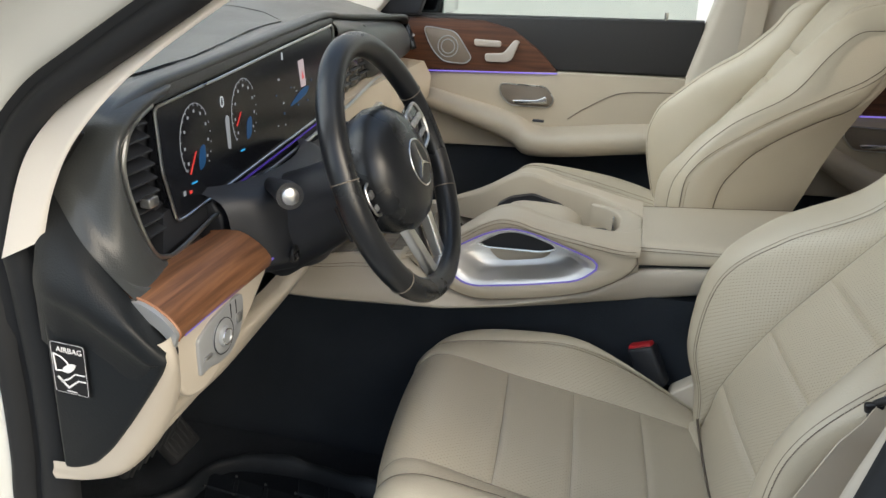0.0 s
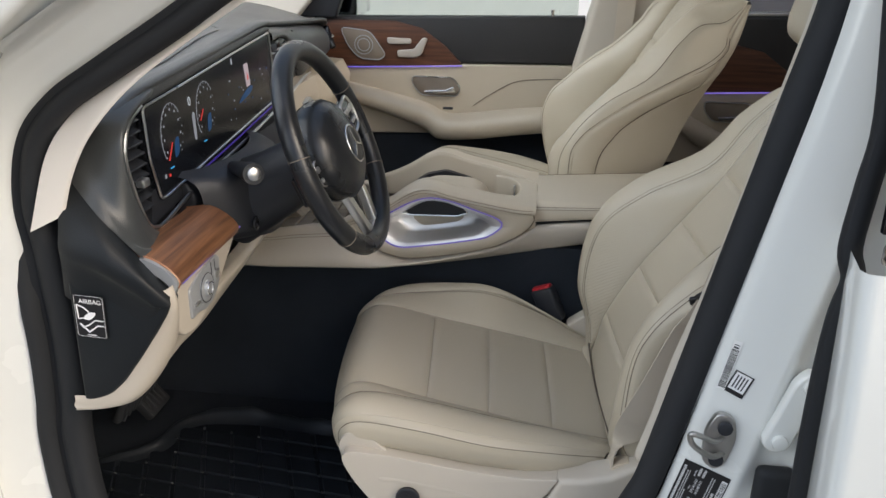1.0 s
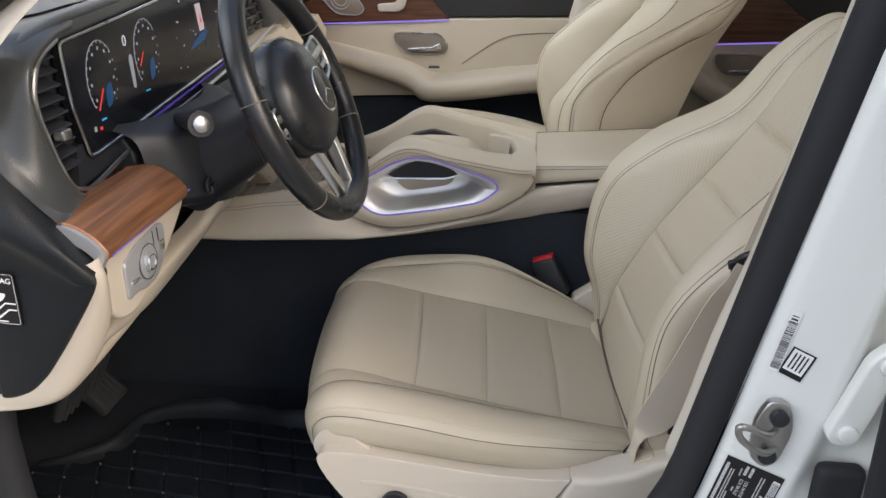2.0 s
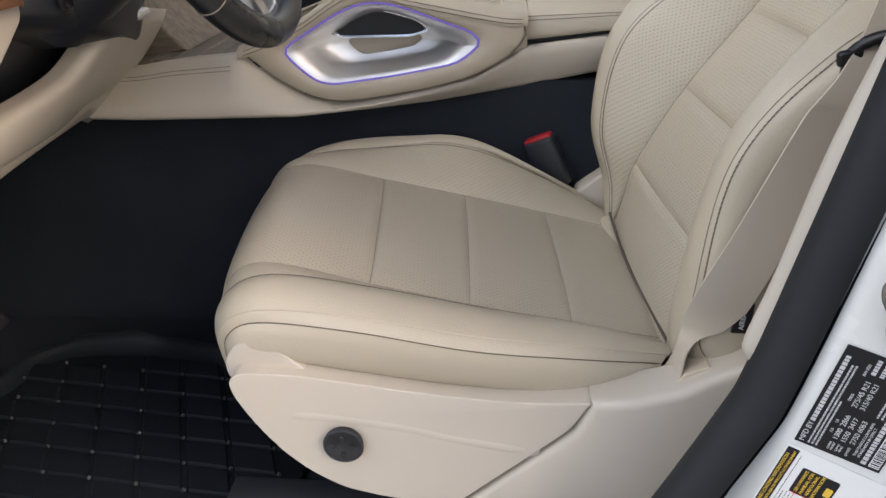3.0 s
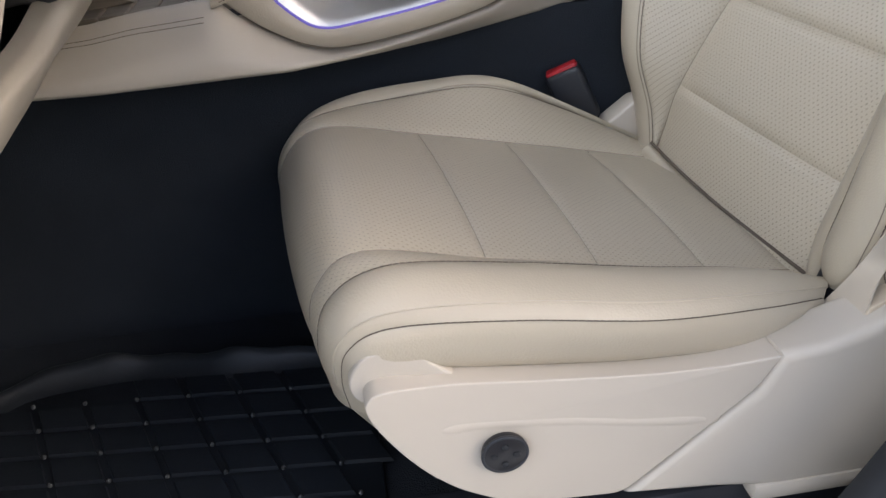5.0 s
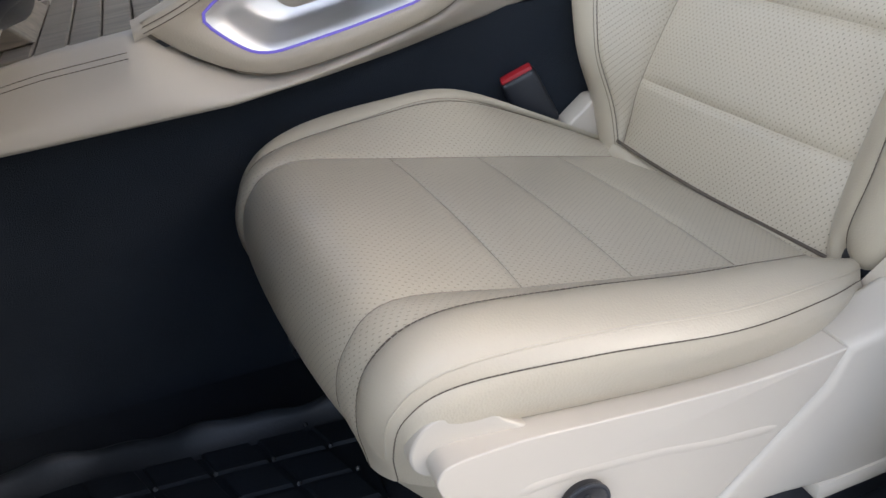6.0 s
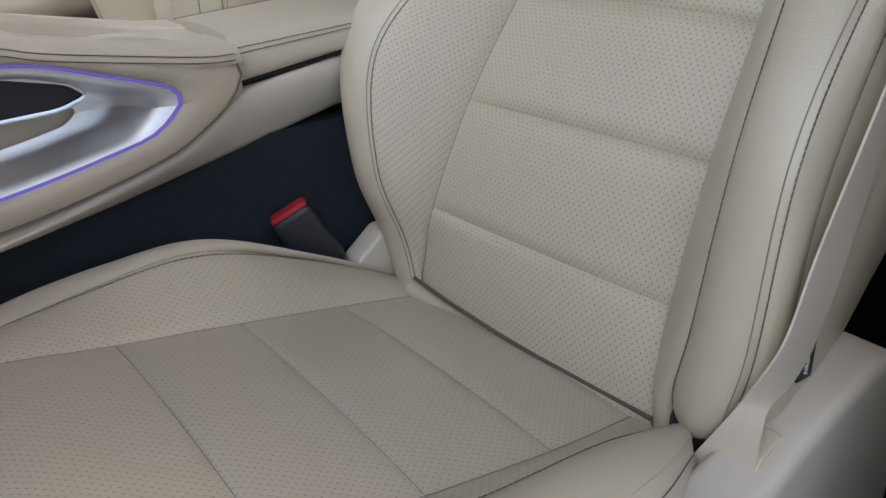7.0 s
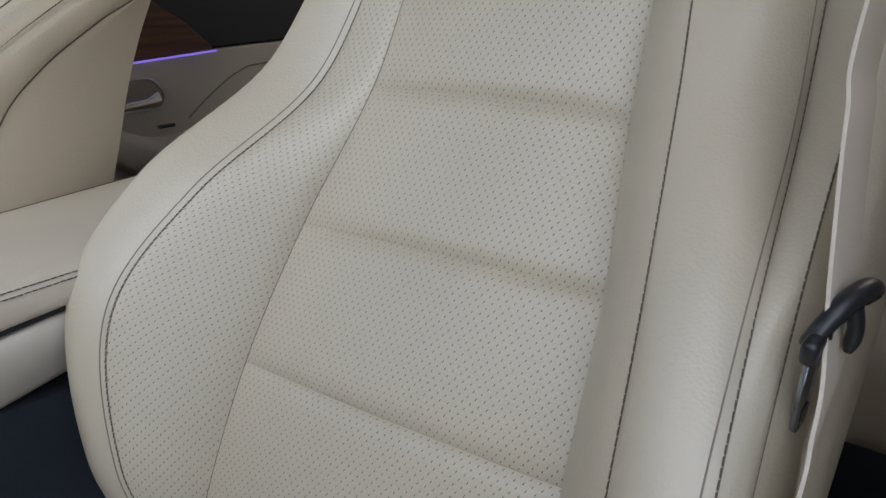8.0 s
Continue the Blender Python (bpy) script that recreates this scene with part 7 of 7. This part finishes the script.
# maker's plate, lettering as bars
plate = thing("maker_sticker", "black sticker with rows of white print on the painted pillar", "sticker")
pm = on_pillar(-0.0390, -0.161, 12.7)
part("sticker", flat(rect(-0.0435, -0.0345, 0.0435, 0.0245), 0, 0.0003, pm), M_INK, plate)
lettering("print_text", "MFD BY", 0.0052, pm @ pose(-0.0325, 0.0203, 0.0004), M_PRINT, plate)
rows_ = line_of_bars(-0.0225, 0.036, 0.0187, 0.0032, 0.0014, 0.0030, 0.0007)
for y in (0.0148, 0.0122, 0.0096):
    rows_ += line_of_bars(-0.041, 0.030 if y > 0.010 else 0.0, y, 0.0012, 0.0006, 0.0022, 0.0006)
for x, word in ((-0.024, "KG"), (-0.0155, "LB"), (0.006, "TIRES"), (0.030, "RIM SIZE")):
    lettering("print_text", word, 0.0026, pm @ pose(x, 0.0062, 0.0004), M_PRINT, plate)
for y, a_, b_, c_, d_ in ((0.0015, "FRONT", "1300", "2866", "275/45 R21"), (-0.0040, "REAR", "1550", "3417", "315/40 R21")):
    lettering("print_text", "GAWR", 0.0022, pm @ pose(-0.0365, y + 0.0012, 0.0004), M_PRINT, plate)
    lettering("print_text", a_, 0.0022, pm @ pose(-0.0365, y - 0.0012, 0.0004), M_PRINT, plate)
    for x, word in ((-0.0255, b_), (-0.0130, c_), (0.0110, d_)):
        lettering("print_text", word, 0.0050, pm @ pose(x, y, 0.0004), M_PRINT, plate)
    rows_ += line_of_bars(0.028, 0.040, y - 0.0014, 0.0030, 0.0012, 0.0026, 0.0006)
lettering("print_text", "GVWR", 0.0026, pm @ pose(-0.0365, -0.0100, 0.0004), M_PRINT, plate)
lettering("print_text", "2750 6063", 0.0050, pm @ pose(-0.0185, -0.0098, 0.0004), M_PRINT, plate)
lettering("print_text", "THIS VEHICLE CONFORMS", 0.0026, pm @ pose(-0.022, -0.0148, 0.0004), M_PRINT, plate)
lettering("print_text", "STANDARDS IN EFFECT", 0.0026, pm @ pose(-0.0235, -0.0178, 0.0004), M_PRINT, plate)
for y in (-0.0154, -0.0184):
    rows_ += line_of_bars(-0.002, 0.034, y, 0.0012, 0.0006, 0.0022, 0.0006)
rows_ += line_of_bars(-0.041, 0.012, -0.0240, 0.0034, 0.0016, 0.0030, 0.0008)
bars("print_bar", rows_, 0.0003, pm, M_PRINT, plate)
cells, x = [], -0.040
while x < 0.035:
    w = rng.choice((0.0005, 0.001))
    cells.append((x, -0.0325, x + w, -0.0265))
    x += w + rng.choice((0.0006, 0.001))
part("code_field", flat(rect(-0.041, -0.033, 0.036, -0.026), 0.0003, 0.0004, pm), M_WHITE, plate)
bars("code_bars", cells, 0.0005, pm, M_INK, plate)
# tyre placard
tyre = thing("tyre_placard", "white tyre and loading placard with a black and yellow heading", "sticker")
tm = on_pillar(-0.0750, -0.2045, 15.3)
part("sticker", flat(rect(-0.085, -0.072, 0.002, 0.001), 0, 0.0003, tm), M_PAPER, tyre)
part("heading", flat(rect(-0.070, -0.0085, 0.0, 0.0), 0.0003, 0.0005, tm), M_INK, tyre)
lettering("heading_text", "TIRE AND LOADING INFORMATION", 0.0036, tm @ pose(-0.035, -0.0024, 0.0006), M_YELLOW, tyre)
lettering("heading_text", "RENSEIGNEMENTS SUR LES PNEUS ET LE CHARGEMENT", 0.0027, tm @ pose(-0.035, -0.0062, 0.0006), M_YELLOW, tyre)
part("tyre_picture", flat([(0.0052 * math.cos(k * math.pi / 12) - 0.0775, 0.0052 * math.sin(k * math.pi / 12) - 0.0055) for k in range(24)], 0.0003, 0.0006, tm), M_INK, tyre)
part("tyre_picture_rim", tube([tm @ Vector((0.003 * math.cos(k * math.pi / 10) - 0.0775, 0.003 * math.sin(k * math.pi / 10) - 0.0055, 0.0006)) for k in range(20)], 0.0004, 4, closed=True), M_WHITE, tyre)
note = part("note", flat(rounded(rect(-0.036, -0.044, -0.012, -0.0165), 0.002), 0.0003, 0.0005, tm), M_INK, tyre)
for k, word in enumerate(("SEE OWNER'S", "MANUAL FOR", "ADDITIONAL", "INFORMATION")):
    lettering("note_text", word, 0.0034, tm @ pose(-0.024, -0.0205 - k * 0.0040, 0.0006), M_YELLOW, note)
part("book_picture", flat(rounded(rect(-0.028, -0.0425, -0.020, -0.0375), 0.001), 0.0005, 0.0007, tm), M_YELLOW, note)
bars("red_line", [(-0.084, -0.0212, -0.036, -0.0208), (-0.0366, -0.060, -0.0360, -0.0165)], 0.0003, tm, M_REDINK, tyre)
grid_ = [(-0.084, y, -0.040, y + 0.0003) for y in (-0.029, -0.037, -0.046, -0.055, -0.064)] + [(x, -0.066, x + 0.0003, -0.023) for x in (-0.070, -0.054)]
small = []
for y in (-0.0115, -0.0140, -0.0165, -0.0190):
    small += line_of_bars(-0.083, -0.004 if y > -0.013 else -0.038, y, 0.0007, 0.0005, 0.0016, 0.0009)
for y in (-0.0265, -0.0345, -0.0425, -0.0515, -0.060):
    small += line_of_bars(-0.080, -0.042, y, 0.0011, 0.0006, 0.0016, 0.0012)
bars("print_bar", grid_ + small, 0.0003, tm, M_INK, tyre)
